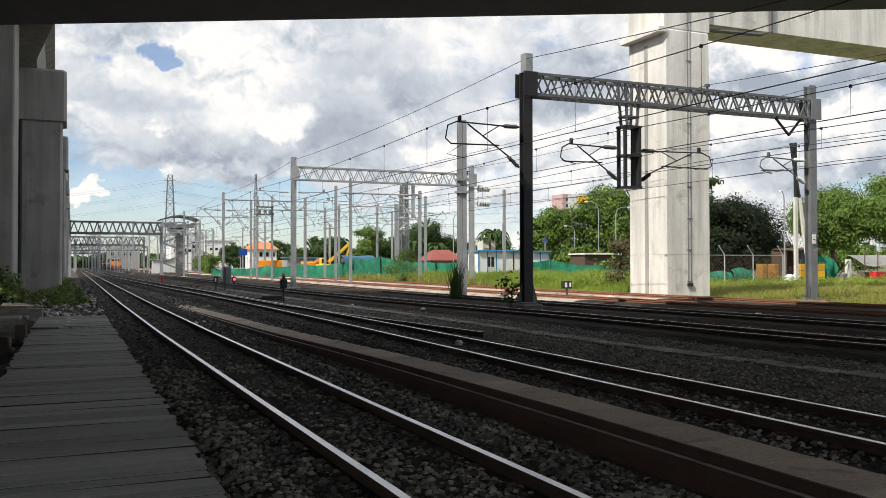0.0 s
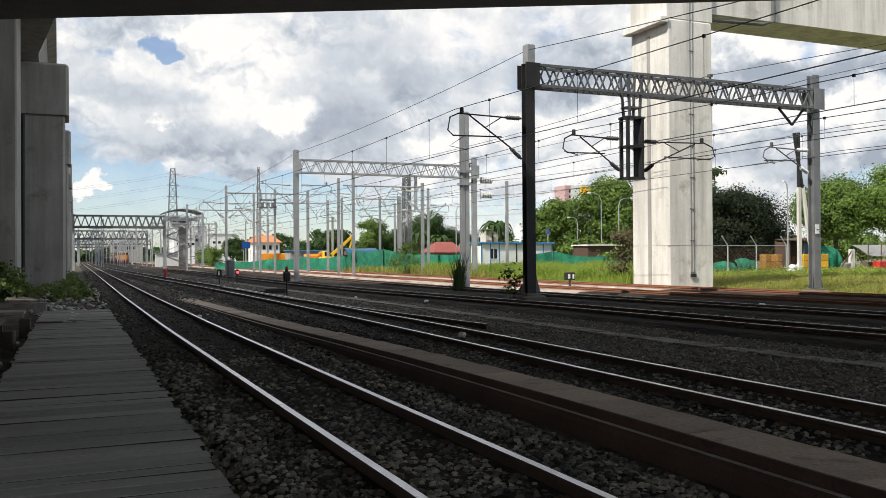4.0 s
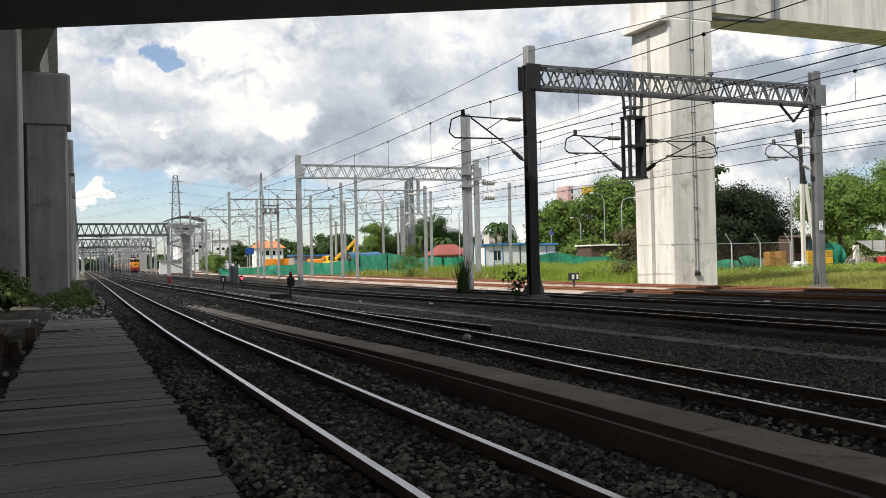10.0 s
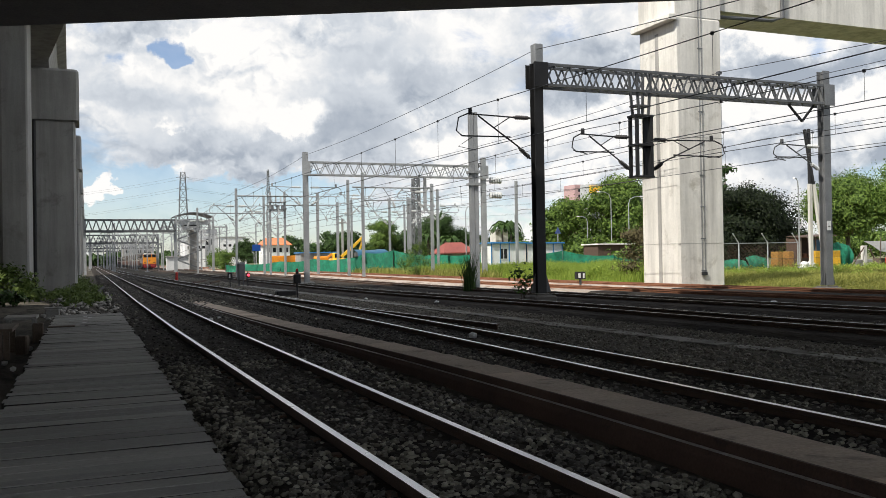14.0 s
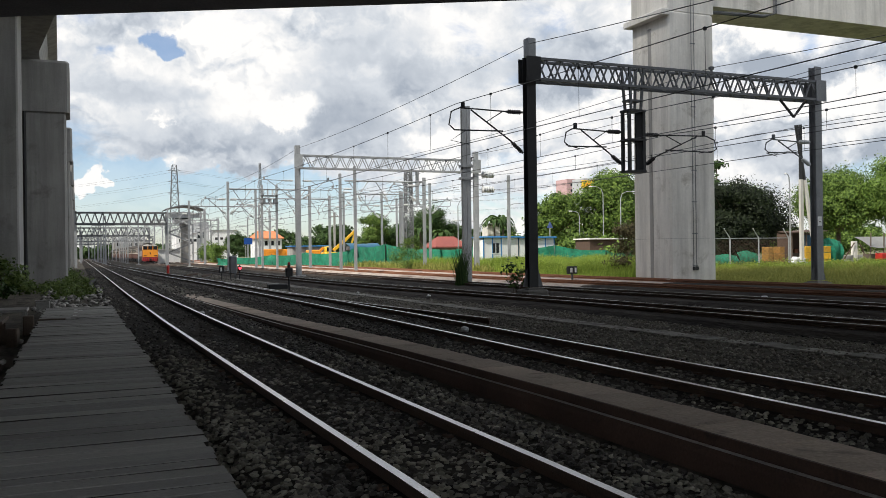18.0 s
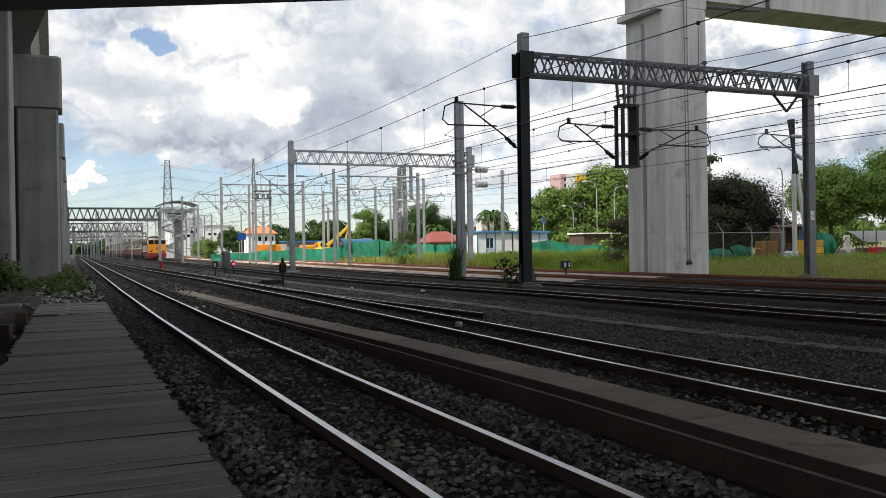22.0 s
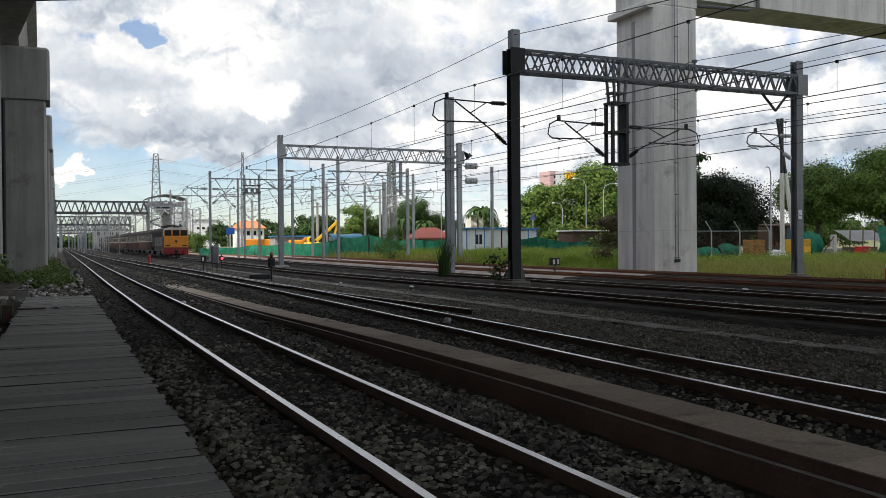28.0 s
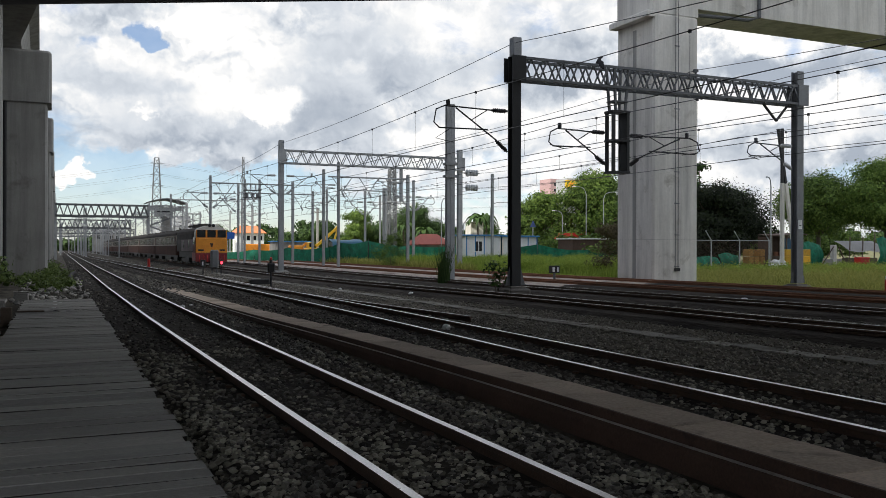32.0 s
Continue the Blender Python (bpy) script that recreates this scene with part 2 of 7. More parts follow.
    def mesh(self, name, mats, smooth=False):
        me = bpy.data.meshes.new(name)
        me.from_pydata(self.v, [], self.f)
        for mt in mats if isinstance(mats, (list, tuple)) else [mats]:
            me.materials.append(mt)
        if any(self.k):
            me.polygons.foreach_set("material_index", self.k)
        if smooth:
            me.polygons.foreach_set("use_smooth", [True] * len(self.f))
        me.update()
        return me


def part(name, kit, mats, parent=None, label="", smooth=False, at=None):
    """Links a kit's mesh as one object, under its parent."""
    ob = new(name, kit.mesh(name, mats, smooth) if isinstance(kit, Kit) else kit)
    if parent is not None:
        ob.parent = parent
    if at is not None:
        ob.matrix_basis = at
    if label:
        ob["label"] = label
    return ob


def thing(name, label, category, at=None, group="", kind=""):
    ob = new(name)
    if at is not None:
        ob.matrix_basis = at
    return tagged(ob, label, category, group, kind)


# ------------------------------------------------------------------ materials
def mat(name, a, b, rough=0.8, metal=0.0, scale=3.0, fine=40.0, bump=0.3, spread=0.0, streak=0.0, c=None, c_at=0.62, depth=0.02, coat=0.0, rough_grain=0.26, stretch=None, shine=0.5):
    """Two tones a and b mixed by coarse and fine noise, a third tone c in stains, relief from the fine noise;
    spread: how much pieces differ; streak: dirt that runs down."""
    mt = bpy.data.materials.new(name)
    mt.use_nodes = True
    nt = mt.node_tree
    N, L = nt.nodes.new, nt.links.new
    bs = nt.nodes["Principled BSDF"]
    tc = N("ShaderNodeTexCoord")
    place = tc.outputs["Object"]
    if spread:
        shift = N("ShaderNodeVectorMath")
        shift.operation = "ADD"
        far = N("ShaderNodeVectorMath")
        far.operation = "SCALE"
        far.inputs[0].default_value = (37.0, 91.0, 53.0)
        L(N("ShaderNodeObjectInfo").outputs["Random"], far.inputs["Scale"])
        L(place, shift.inputs[0])
        L(far.outputs[0], shift.inputs[1])
        place = shift.outputs[0]
    if stretch:
        sm = N("ShaderNodeMapping")
        sm.inputs["Scale"].default_value = stretch
        L(place, sm.inputs[0])
        place = sm.outputs[0]

    def nz(s, detail=5.0, r=0.6, vec=None, distort=0.0):
        n = N("ShaderNodeTexNoise")
        n.inputs["Scale"].default_value, n.inputs["Detail"].default_value = s, detail
        n.inputs["Roughness"].default_value, n.inputs["Distortion"].default_value = r, distort
        L(vec if vec else place, n.inputs["Vector"])
        return n.outputs[0]

    def mixc(fac, x, y, mode="MIX"):
        n = N("ShaderNodeMix")
        n.data_type, n.blend_type = "RGBA", mode
        for sock, val in ((n.inputs[0], fac), (n.inputs[6], x), (n.inputs[7], y)):
            if isinstance(val, (int, float)):
                sock.default_value = val
            elif isinstance(val, tuple):
                sock.default_value = (*val, 1)
            else:
                L(val, sock)
        return n.outputs[2]

    def span(v, lo, hi, t0=0.0, t1=1.0):
        n = N("ShaderNodeMapRange")
        L(v, n.inputs[0])
        for i, q in enumerate((lo, hi, t0, t1)):
            n.inputs[i + 1].default_value = q
        return n.outputs[0]

    big, small = nz(scale), nz(fine, 3.0)
    col = mixc(span(big, 0.3, 0.7), a, b)
    grain = mixc(span(small, 0.25, 0.75), (1 - rough_grain,) * 3, (1 + rough_grain,) * 3)
    col = mixc(0.85, col, grain, "MULTIPLY")
    if c is not None:
        col = mixc(span(nz(scale * 1.7, 7.0, 0.68, distort=0.4), c_at - 0.05, c_at + 0.08), col, c)
    if streak:
        mp = N("ShaderNodeMapping")
        mp.inputs["Scale"].default_value = (1.6, 1.6, 0.12)
        L(tc.outputs["Object"], mp.inputs[0])
        st = span(nz(1.0, 6.0, 0.65, mp.outputs[0]), 0.42, 0.72, 0.0, streak)
        col = mixc(st, col, tuple(x * 0.35 for x in a))
    if spread:
        oi = N("ShaderNodeObjectInfo")
        col = mixc(1.0, col, mixc(oi.outputs["Random"], (1 - spread,) * 3, (1 + spread,) * 3), "MULTIPLY")
    L(col, bs.inputs["Base Color"])
    bs.inputs["Metallic"].default_value = metal
    L(span(big, 0.2, 0.8, max(0.03, rough - 0.1), min(1.0, rough + 0.1)), bs.inputs["Roughness"])
    bs.inputs["Coat Weight"].default_value = coat
    bs.inputs["Specular IOR Level"].default_value = shine
    if bump:
        bp = N("ShaderNodeBump")
        bp.inputs["Strength"].default_value, bp.inputs["Distance"].default_value = bump, depth
        L(small, bp.inputs["Height"])
        L(bp.outputs[0], bs.inputs["Normal"])
    return mt


def leaf_mat(name, a, b, sub=0.22):
    """Leaves: each its own tone, a little light shines through."""
    mt = bpy.data.materials.new(name)
    mt.use_nodes = True
    nt = mt.node_tree
    N, L = nt.nodes.new, nt.links.new
    bs = nt.nodes["Principled BSDF"]
    geo = N("ShaderNodeNewGeometry")
    cr = N("ShaderNodeValToRGB")
    cr.color_ramp.elements[0].color, cr.color_ramp.elements[1].color = (*a, 1), (*b, 1)
    L(geo.outputs["Random Per Island"], cr.inputs[0])
    L(cr.outputs[0], bs.inputs["Base Color"])
    bs.inputs["Roughness"].default_value = 0.6
    bs.inputs["Specular IOR Level"].default_value = 0.22
    tr, mx, out = N("ShaderNodeBsdfTranslucent"), N("ShaderNodeMixShader"), nt.nodes["Material Output"]
    L(cr.outputs[0], tr.inputs[0])
    mx.inputs[0].default_value = sub
    L(bs.outputs[0], mx.inputs[1])
    L(tr.outputs[0], mx.inputs[2])
    L(mx.outputs[0], out.inputs[0])
    return mt


def glow_mat(name, color, power):
    mt = bpy.data.materials.new(name)
    mt.use_nodes = True
    bs = mt.node_tree.nodes["Principled BSDF"]
    bs.inputs["Base Color"].default_value = (*color, 1)
    bs.inputs["Emission Color"].default_value = (*color, 1)
    bs.inputs["Emission Strength"].default_value = power
    return mt


M_GROUND = mat("gravel_soil", (0.074, 0.066, 0.053), (0.132, 0.118, 0.096), 0.95, 0, 0.9, 7, 1.0, c=(0.038, 0.034, 0.028), c_at=0.53, depth=0.06, stretch=(1, 0.3, 1), shine=0.08)
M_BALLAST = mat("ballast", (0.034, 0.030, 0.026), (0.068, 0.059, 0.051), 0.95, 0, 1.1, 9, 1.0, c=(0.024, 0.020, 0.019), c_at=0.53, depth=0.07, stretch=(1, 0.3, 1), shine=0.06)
M_RAILTOP = mat("polished_rail", (0.55, 0.55, 0.56), (0.66, 0.66, 0.66), 0.32, 1.0, 3, 60, 0.05)
M_RAILTOP_DULL = mat("worn_rail", (0.30, 0.29, 0.28), (0.42, 0.40, 0.38), 0.42, 1.0, 2, 60, 0.1)
M_RAIL = mat("rusty_rail", (0.066, 0.043, 0.032), (0.108, 0.066, 0.046), 0.85, 0.0, 4, 60, 0.3)
M_RAIL_RED = mat("red_rust", (0.20, 0.085, 0.045), (0.30, 0.13, 0.07), 0.85, 0.0, 4, 60, 0.3)
M_STRIP = mat("worn_strip_concrete", (0.172, 0.167, 0.144), (0.265, 0.253, 0.224), 0.9, 0, 1.2, 30, 0.4, 0.2, c=(0.098, 0.086, 0.071), c_at=0.52)
# diffuse pale tone in place of the sky's reflection on the worn beam top
M_LINE = mat("worn_edge_painted_sheen", (0.42, 0.40, 0.37), (0.55, 0.53, 0.50), 0.6, 0, 1.5, 40, 0.1, c=(0.22, 0.17, 0.13))
M_SLEEPER = mat("sleeper_concrete", (0.13, 0.12, 0.105), (0.20, 0.185, 0.165), 0.9, 0, 1.5, 30, 0.4, 0.15, c=(0.07, 0.055, 0.045))
M_WOOD = mat("weathered_planks", (0.30, 0.291, 0.267), (0.40, 0.389, 0.361), 0.8, 0, 1.1, 60, 0.6, 0.2, c=(0.50, 0.49, 0.46), c_at=0.70, depth=0.006, stretch=(0.35, 2.5, 1), shine=0.3, rough_grain=0.34)
# painted shade of the gaps between planks
M_WOOD_EDGE = mat("plank_gap_shade", (0.022, 0.019, 0.016), (0.045, 0.039, 0.033), 0.95, 0, 2.0, 50, 0.3, shine=0.1)
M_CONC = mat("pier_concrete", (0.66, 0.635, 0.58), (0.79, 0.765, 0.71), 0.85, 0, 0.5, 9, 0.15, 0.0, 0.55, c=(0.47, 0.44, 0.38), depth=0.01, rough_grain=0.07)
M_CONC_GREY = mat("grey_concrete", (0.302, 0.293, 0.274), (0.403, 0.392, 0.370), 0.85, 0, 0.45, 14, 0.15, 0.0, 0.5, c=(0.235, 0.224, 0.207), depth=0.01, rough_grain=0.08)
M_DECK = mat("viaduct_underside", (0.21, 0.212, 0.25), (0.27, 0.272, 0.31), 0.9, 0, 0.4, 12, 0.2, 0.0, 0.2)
M_SLAB = mat("trough_slabs", (0.429, 0.345, 0.267), (0.559, 0.455, 0.364), 0.9, 0, 1.2, 30, 0.35, 0.16, c=(0.182, 0.150, 0.124))
M_GALV = mat("galvanised_steel", (0.31, 0.322, 0.328), (0.43, 0.442, 0.448), 0.5, 0.2, 1.2, 30, 0.1, 0.06, 0.25)
M_GALV_MID = mat("weathered_steel", (0.16, 0.166, 0.172), (0.235, 0.242, 0.248), 0.5, 0.3, 1.2, 30, 0.1, 0.06, 0.25)
M_GALV_DARK = mat("dark_grey_steel", (0.115, 0.12, 0.125), (0.17, 0.175, 0.18), 0.55, 0.3, 1.2, 30, 0.1, 0.06, 0.2)
M_BLACK = mat("black_steel", (0.02, 0.02, 0.021), (0.035, 0.035, 0.036), 0.55, 0.2, 2, 40, 0.1)
M_WIRE = mat("wire_metal", (0.07, 0.07, 0.075), (0.11, 0.11, 0.115), 0.5, 0.6, 2, 40, 0.0)
M_INSUL = mat("insulator_grey", (0.50, 0.52, 0.52), (0.62, 0.63, 0.62), 0.35, 0, 6, 60, 0.05)
M_INSUL_DARK = mat("insulator_dark", (0.025, 0.023, 0.023), (0.045, 0.04, 0.04), 0.6, 0, 6, 60, 0.05)
M_STEEL_EDGE = mat("rusted_edge_beam", (0.072, 0.043, 0.032), (0.120, 0.072, 0.052), 0.85, 0, 1.5, 40, 0.35, c=(0.060, 0.036, 0.029))
M_WHITE = mat("white_paint", (0.74, 0.75, 0.75), (0.82, 0.82, 0.81), 0.6, 0, 0.8, 20, 0.05, 0, 0.18)
M_SIGN = mat("deep_blue_sign", (0.012, 0.06, 0.26), (0.02, 0.085, 0.33), 0.6, 0, 1.2, 20, 0.05, shine=0.2)
M_BLUE = mat("blue_paint", (0.03, 0.17, 0.42), (0.05, 0.23, 0.50), 0.5, 0, 1.2, 20, 0.05)
M_ROOF_RED = mat("red_roof", (0.22, 0.06, 0.05), (0.31, 0.09, 0.07), 0.75, 0, 1.0, 12, 0.3, 0.1)
M_ROOF_ORANGE = mat("orange_tiles", (0.55, 0.17, 0.07), (0.66, 0.24, 0.10), 0.75, 0, 1.0, 10, 0.4, 0.1)
M_NET = mat("green_netting", (0.005, 0.105, 0.06), (0.012, 0.215, 0.122), 0.75, 0, 1.6, 9, 0.8, 0.25, c=(0.004, 0.10, 0.055), c_at=0.56)
M_TARP = mat("blue_tarpaulin", (0.016, 0.075, 0.14), (0.035, 0.13, 0.21), 0.5, 0, 1.0, 16, 0.5, 0.15)
M_ORANGE = mat("orange_paint", (0.80, 0.27, 0.02), (0.90, 0.36, 0.03), 0.45, 0, 1.5, 20, 0.05, 0, 0.12)
M_YELLOW = mat("yellow_paint", (0.80, 0.47, 0.02), (0.88, 0.56, 0.03), 0.45, 0, 1.5, 20, 0.05, 0, 0.15)
M_RED = mat("red_paint", (0.50, 0.025, 0.02), (0.62, 0.04, 0.03), 0.5, 0, 1.5, 20, 0.05)
M_GLASS = mat("dark_glass", (0.012, 0.014, 0.016), (0.02, 0.022, 0.025), 0.08, 0, 2, 20, 0.0)
M_TRUNK = mat("bark", (0.10, 0.075, 0.055), (0.16, 0.125, 0.095), 0.95, 0, 3, 30, 0.6)
M_SIDING = mat("grey_cladding", (0.40, 0.41, 0.42), (0.50, 0.51, 0.52), 0.6, 0, 0.6, 10, 0.1, 0.1, 0.3)
M_LEAF = leaf_mat("tree_leaves", (0.035, 0.075, 0.014), (0.19, 0.28, 0.055))
M_LEAF_DARK = leaf_mat("dark_leaves", (0.02, 0.045, 0.012), (0.075, 0.13, 0.035))
M_LEAF_LIGHT = leaf_mat("light_leaves", (0.051, 0.111, 0.017), (0.204, 0.297, 0.060))
M_WEED = leaf_mat("weed_leaves", (0.05, 0.085, 0.02), (0.19, 0.26, 0.07), 0.3)
M_GRASS = leaf_mat("tall_grass", (0.158, 0.246, 0.035), (0.405, 0.493, 0.097), 0.45)
M_GRASS_DRY = leaf_mat("drying_grass", (0.204, 0.227, 0.049), (0.439, 0.424, 0.121), 0.45)

# ------------------------------------------------------------------ ground and tracks
GROUND_Z = -0.22


def bend(y):
    """How far the yard tracks swing to the side near the camera."""
    return float(np.interp(y, (-20, 5, 12, 16, 20, 25, 30, 35, 40, 60, 100, 700), (2.9, 2.5, 2.1, 1.8, 1.5, 1.0, 0.65, 0.32, 0.0, -0.25, -0.3, -0.3)))


def ground():
    xs = [-3000, -900, -300, -120] + list(range(-60, 141, 4)) + [200, 400, 1000, 3000]
    ys = [-3000, -900, -300, -100] + list(range(-40, 241, 4)) + [300, 500, 1200, 4000]
    k = Kit()
    for y in ys:
        for x in xs:
            near = -40 < y < 240 and -60 < x < 140
            k.v.append((x, y, GROUND_Z + (noise.noise((x * 0.21, y * 0.21, 0)) * 0.02 if near else 0)))
    n = len(xs)
    for j in range(len(ys) - 1):
        for i in range(n - 1):
            k.f.append((j * n + i, j * n + i + 1, (j + 1) * n + i + 1, (j + 1) * n + i))
            k.k.append(1 if xs[i] >= 28 and ys[j] > -30 else 0)
    tagged(part("ground", k, [M_GROUND, mat("grassy_soil", (0.10, 0.11, 0.04), (0.16, 0.15, 0.07), 0.95, 0, 0.3, 18, 0.6)], smooth=True), "dark oily gravel and soil between the railway tracks", "ground", kind="structure")


ground()

RAIL_PROFILE = [(-0.034, 0.0), (0.034, 0.0), (0.036, -0.035), (0.009, -0.05), (0.009, -0.125), (0.065, -0.145), (0.065, -0.155), (-0.065, -0.155), (-0.065, -0.145), (-0.009, -0.125), (-0.009, -0.05), (-0.036, -0.035)]


def rail_path(fx, y0, y1):
    ys, y = [], y0
    while y < y1:
        ys.append(y)
        y += 1.5 if y < 70 else 12.0
    ys.append(y1)
    return [(fx(y), y, 0.0) for y in ys]


def ballast_bed(fx, half, y0, y1, material, label):
    prof = [(-half - 0.45, GROUND_Z - 0.05), (half + 0.45, GROUND_Z - 0.05), (half, -0.115), (0.42, -0.105), (-0.42, -0.105), (-half, -0.115)]
    k = Kit().extrude(prof, rail_path(fx, y0, y1))
    tagged(part("ballast_bed", k, material), label, "ballast", kind="structure")


def track(fx, gauge, y0, y1, top, side, label, sleepers, bed=M_BALLAST, half=1.25):
    t = thing("railway_track", label, "railway track", group="yard tracks", kind="structure")
    for s in (-1, 1):
        path = rail_path(lambda y: fx(y) + s * gauge / 2, y0, y1)
        part("rail", Kit().extrude(RAIL_PROFILE, path, [1] + [0] * 11), [side, top], t)
    me = Kit().box(-0.95, -0.11, -0.30, 0.95, 0.11, -0.118, cut=0.02).mesh("sleeper", M_SLEEPER)
    clip = Kit()
    for s in (-1, 1):
        for o in (-0.10, 0.10):
            clip.box(s * gauge / 2 + o - 0.035, -0.05, -0.125, s * gauge / 2 + o + 0.035, 0.05, -0.085)
    clip_me = clip.mesh("rail_clips", M_RAIL)
    y = sleepers[0]
    while y < sleepers[1]:
        sl = part("sleeper", me, None, t, at=pose(fx(y), y, 0, 0, 0, random.uniform(-0.6, 0.6)))
        if y < 16:
            part("rail_clips", clip_me, None, sl)
        y += 0.65
    if bed is M_BALLAST:
        ballast_bed(fx, half, y0, y1, bed, "stone ballast under the rails in a dark tone")
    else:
        # same bed twice: the shaded near length is coloured dark, the sunlit rest pale
        ballast_bed(fx, half, y0, 33.0, M_BALLAST, "stone ballast under the rails in a dark tone")
        ballast_bed(fx, half, 33.0, y1, bed, "pale new stone ballast under the sunlit length of the rails")
    return t


def t1(y):
    return float(np.interp(y, (-20, 5, 9, 14, 20, 35, 70, 110, 700), (2.53, 2.52, 2.46, 2.40, 2.33, 2.28, 2.34, 2.40, 2.6)))


def t2(y):
    return float(np.interp(y, (-20, 6, 10, 14, 20, 30, 40, 50, 65, 87, 130, 700), (6.85, 6.78, 6.76, 6.82, 6.88, 6.84, 6.68, 6.42, 5.95, 5.5, 4.85, 4.6)))


def t3(y):
    return float(np.interp(y, (-20, 5, 12, 14, 17.5, 22.5, 27, 35, 44, 55, 70, 700), (15.3, 14.9, 14.2, 13.98, 13.83, 13.6, 13.15, 12.35, 11.8, 11.62, 11.6, 11.6)))


def t4(y):
    return 16.7 + bend(y)


def t5(y):
    return 21.3 + bend(y) * 0.95


def t6(y):
    return 25.6 + bend(y)


track(t1, 1.065, -14, 600, M_RAILTOP, M_RAIL, "running track with bright polished rails on dark ballast", (3, 60))
track(t2, 1.10, -14, 600, M_RAILTOP, M_RAIL, "running track with thin bright rails on dark ballast", (5, 50))
track(t3, 1.065, -14, 600, M_RAILTOP_DULL, M_RAIL, "through track with worn rails where the train runs", (9, 60))
track(t4, 1.065, -14, 600, M_RAILTOP_DULL, M_RAIL, "siding with dull dark rails", (12, 60))
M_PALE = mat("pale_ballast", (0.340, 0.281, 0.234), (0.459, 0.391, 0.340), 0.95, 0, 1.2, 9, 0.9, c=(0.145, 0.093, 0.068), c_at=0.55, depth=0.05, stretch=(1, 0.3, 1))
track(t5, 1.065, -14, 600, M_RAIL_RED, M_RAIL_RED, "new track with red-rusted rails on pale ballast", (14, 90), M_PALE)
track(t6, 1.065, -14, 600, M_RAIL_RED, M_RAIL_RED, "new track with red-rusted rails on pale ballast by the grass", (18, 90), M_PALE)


def stub_rail():
    t = thing("stub_rail", "rusty rail of a turnout ending among the ballast", "rail", kind="structure")
    path = [(float(np.interp(y, (17.4, 24, 32, 46), (8.4, 7.75, 7.2, 6.95))), y, -0.01) for y in np.arange(17.4, 46, 1.5)]
    part("rail", Kit().extrude(RAIL_PROFILE, path, [1] + [0] * 11), [M_RAIL, M_RAILTOP_DULL], t)


stub_rail()


def trough_edge():
    """A rusted steel edge beam, a slot and a row of concrete lids."""
    t = thing("cable_trough", "cable trough with rusty steel edge beam and concrete lids", "cable trough", kind="structure")

    def fx(y):
        return float(np.interp(y, (-10, 5, 8, 11, 15, 19, 24, 38), (4.40, 4.40, 4.42, 4.40, 4.34, 4.22, 4.12, 3.9)))
    def sink(y):
        return float(np.interp(y, (7, 12, 20, 26, 32, 42), (0.0, -0.04, -0.15, -0.205, -0.25, -0.32)))
    ys = list(np.arange(-6, 42.1, 1.5))
    k = Kit().extrude([(-0.03, 0.0), (0.03, 0.0), (0.035, -0.03), (0.02, -0.05), (0.02, -0.28), (-0.05, -0.28), (-0.05, -0.06), (-0.035, -0.03)], [(fx(y), y, -0.012 + sink(y) * 0.7) for y in ys], [1] + [0] * 7)
    part("edge_beam", k, [M_STEEL_EDGE, M_LINE], t, "rusted steel beam with the sheen of its worn top painted pale")
    part("trough_bed", Kit().extrude([(0.05, -0.3), (0.62, -0.3), (0.62, 0.0), (0.05, 0.0)], [(fx(y), y, sink(y)) for y in ys]), M_STEEL_EDGE, t)
    part("back_wall", Kit().extrude([(0.036, -0.28), (0.062, -0.28), (0.062, 0.078), (0.036, 0.078)], [(fx(y), y, sink(y)) for y in ys]), M_STEEL_EDGE, t, "rusted steel upstand behind the beam")
    me = Kit().box(-0.285, -0.390, 0.0, 0.285, 0.390, 0.075, cut=0.008).mesh("lid", M_SLAB)
    y = 2.0
    while y < 41.5:
        part("lid", me, None, t, at=pose(fx(y) + 0.355, y, sink(y) + random.uniform(-0.008, 0.006), random.uniform(-0.5, 0.5), random.uniform(-0.8, 0.8), random.uniform(-0.5, 0.9)))
        y += 0.81


trough_edge()


def path_strip():
    """The second row of lids, between the middle tracks."""
    t = thing("concrete_strip", "sunken row of grey concrete trough lids", "cable trough", kind="structure")
    me = Kit().box(-0.24, -0.447, -0.2, 0.24, 0.447, -0.12, cut=0.008).mesh("lid", M_STRIP)
    for i in range(60):
        y = 6 + i * 0.9
        x = float(np.interp(y, (6, 9.5, 11, 13.7, 18, 25, 35, 60), (11.7, 11.2, 11.0, 10.75, 10.6, 10.55, 10.2, 9.6)))
        part("lid", me, None, t, at=pose(x, y, random.uniform(-0.078, -0.060), random.uniform(-1, 1), random.uniform(-1, 1), random.uniform(-1.5, 3.5)))


path_strip()

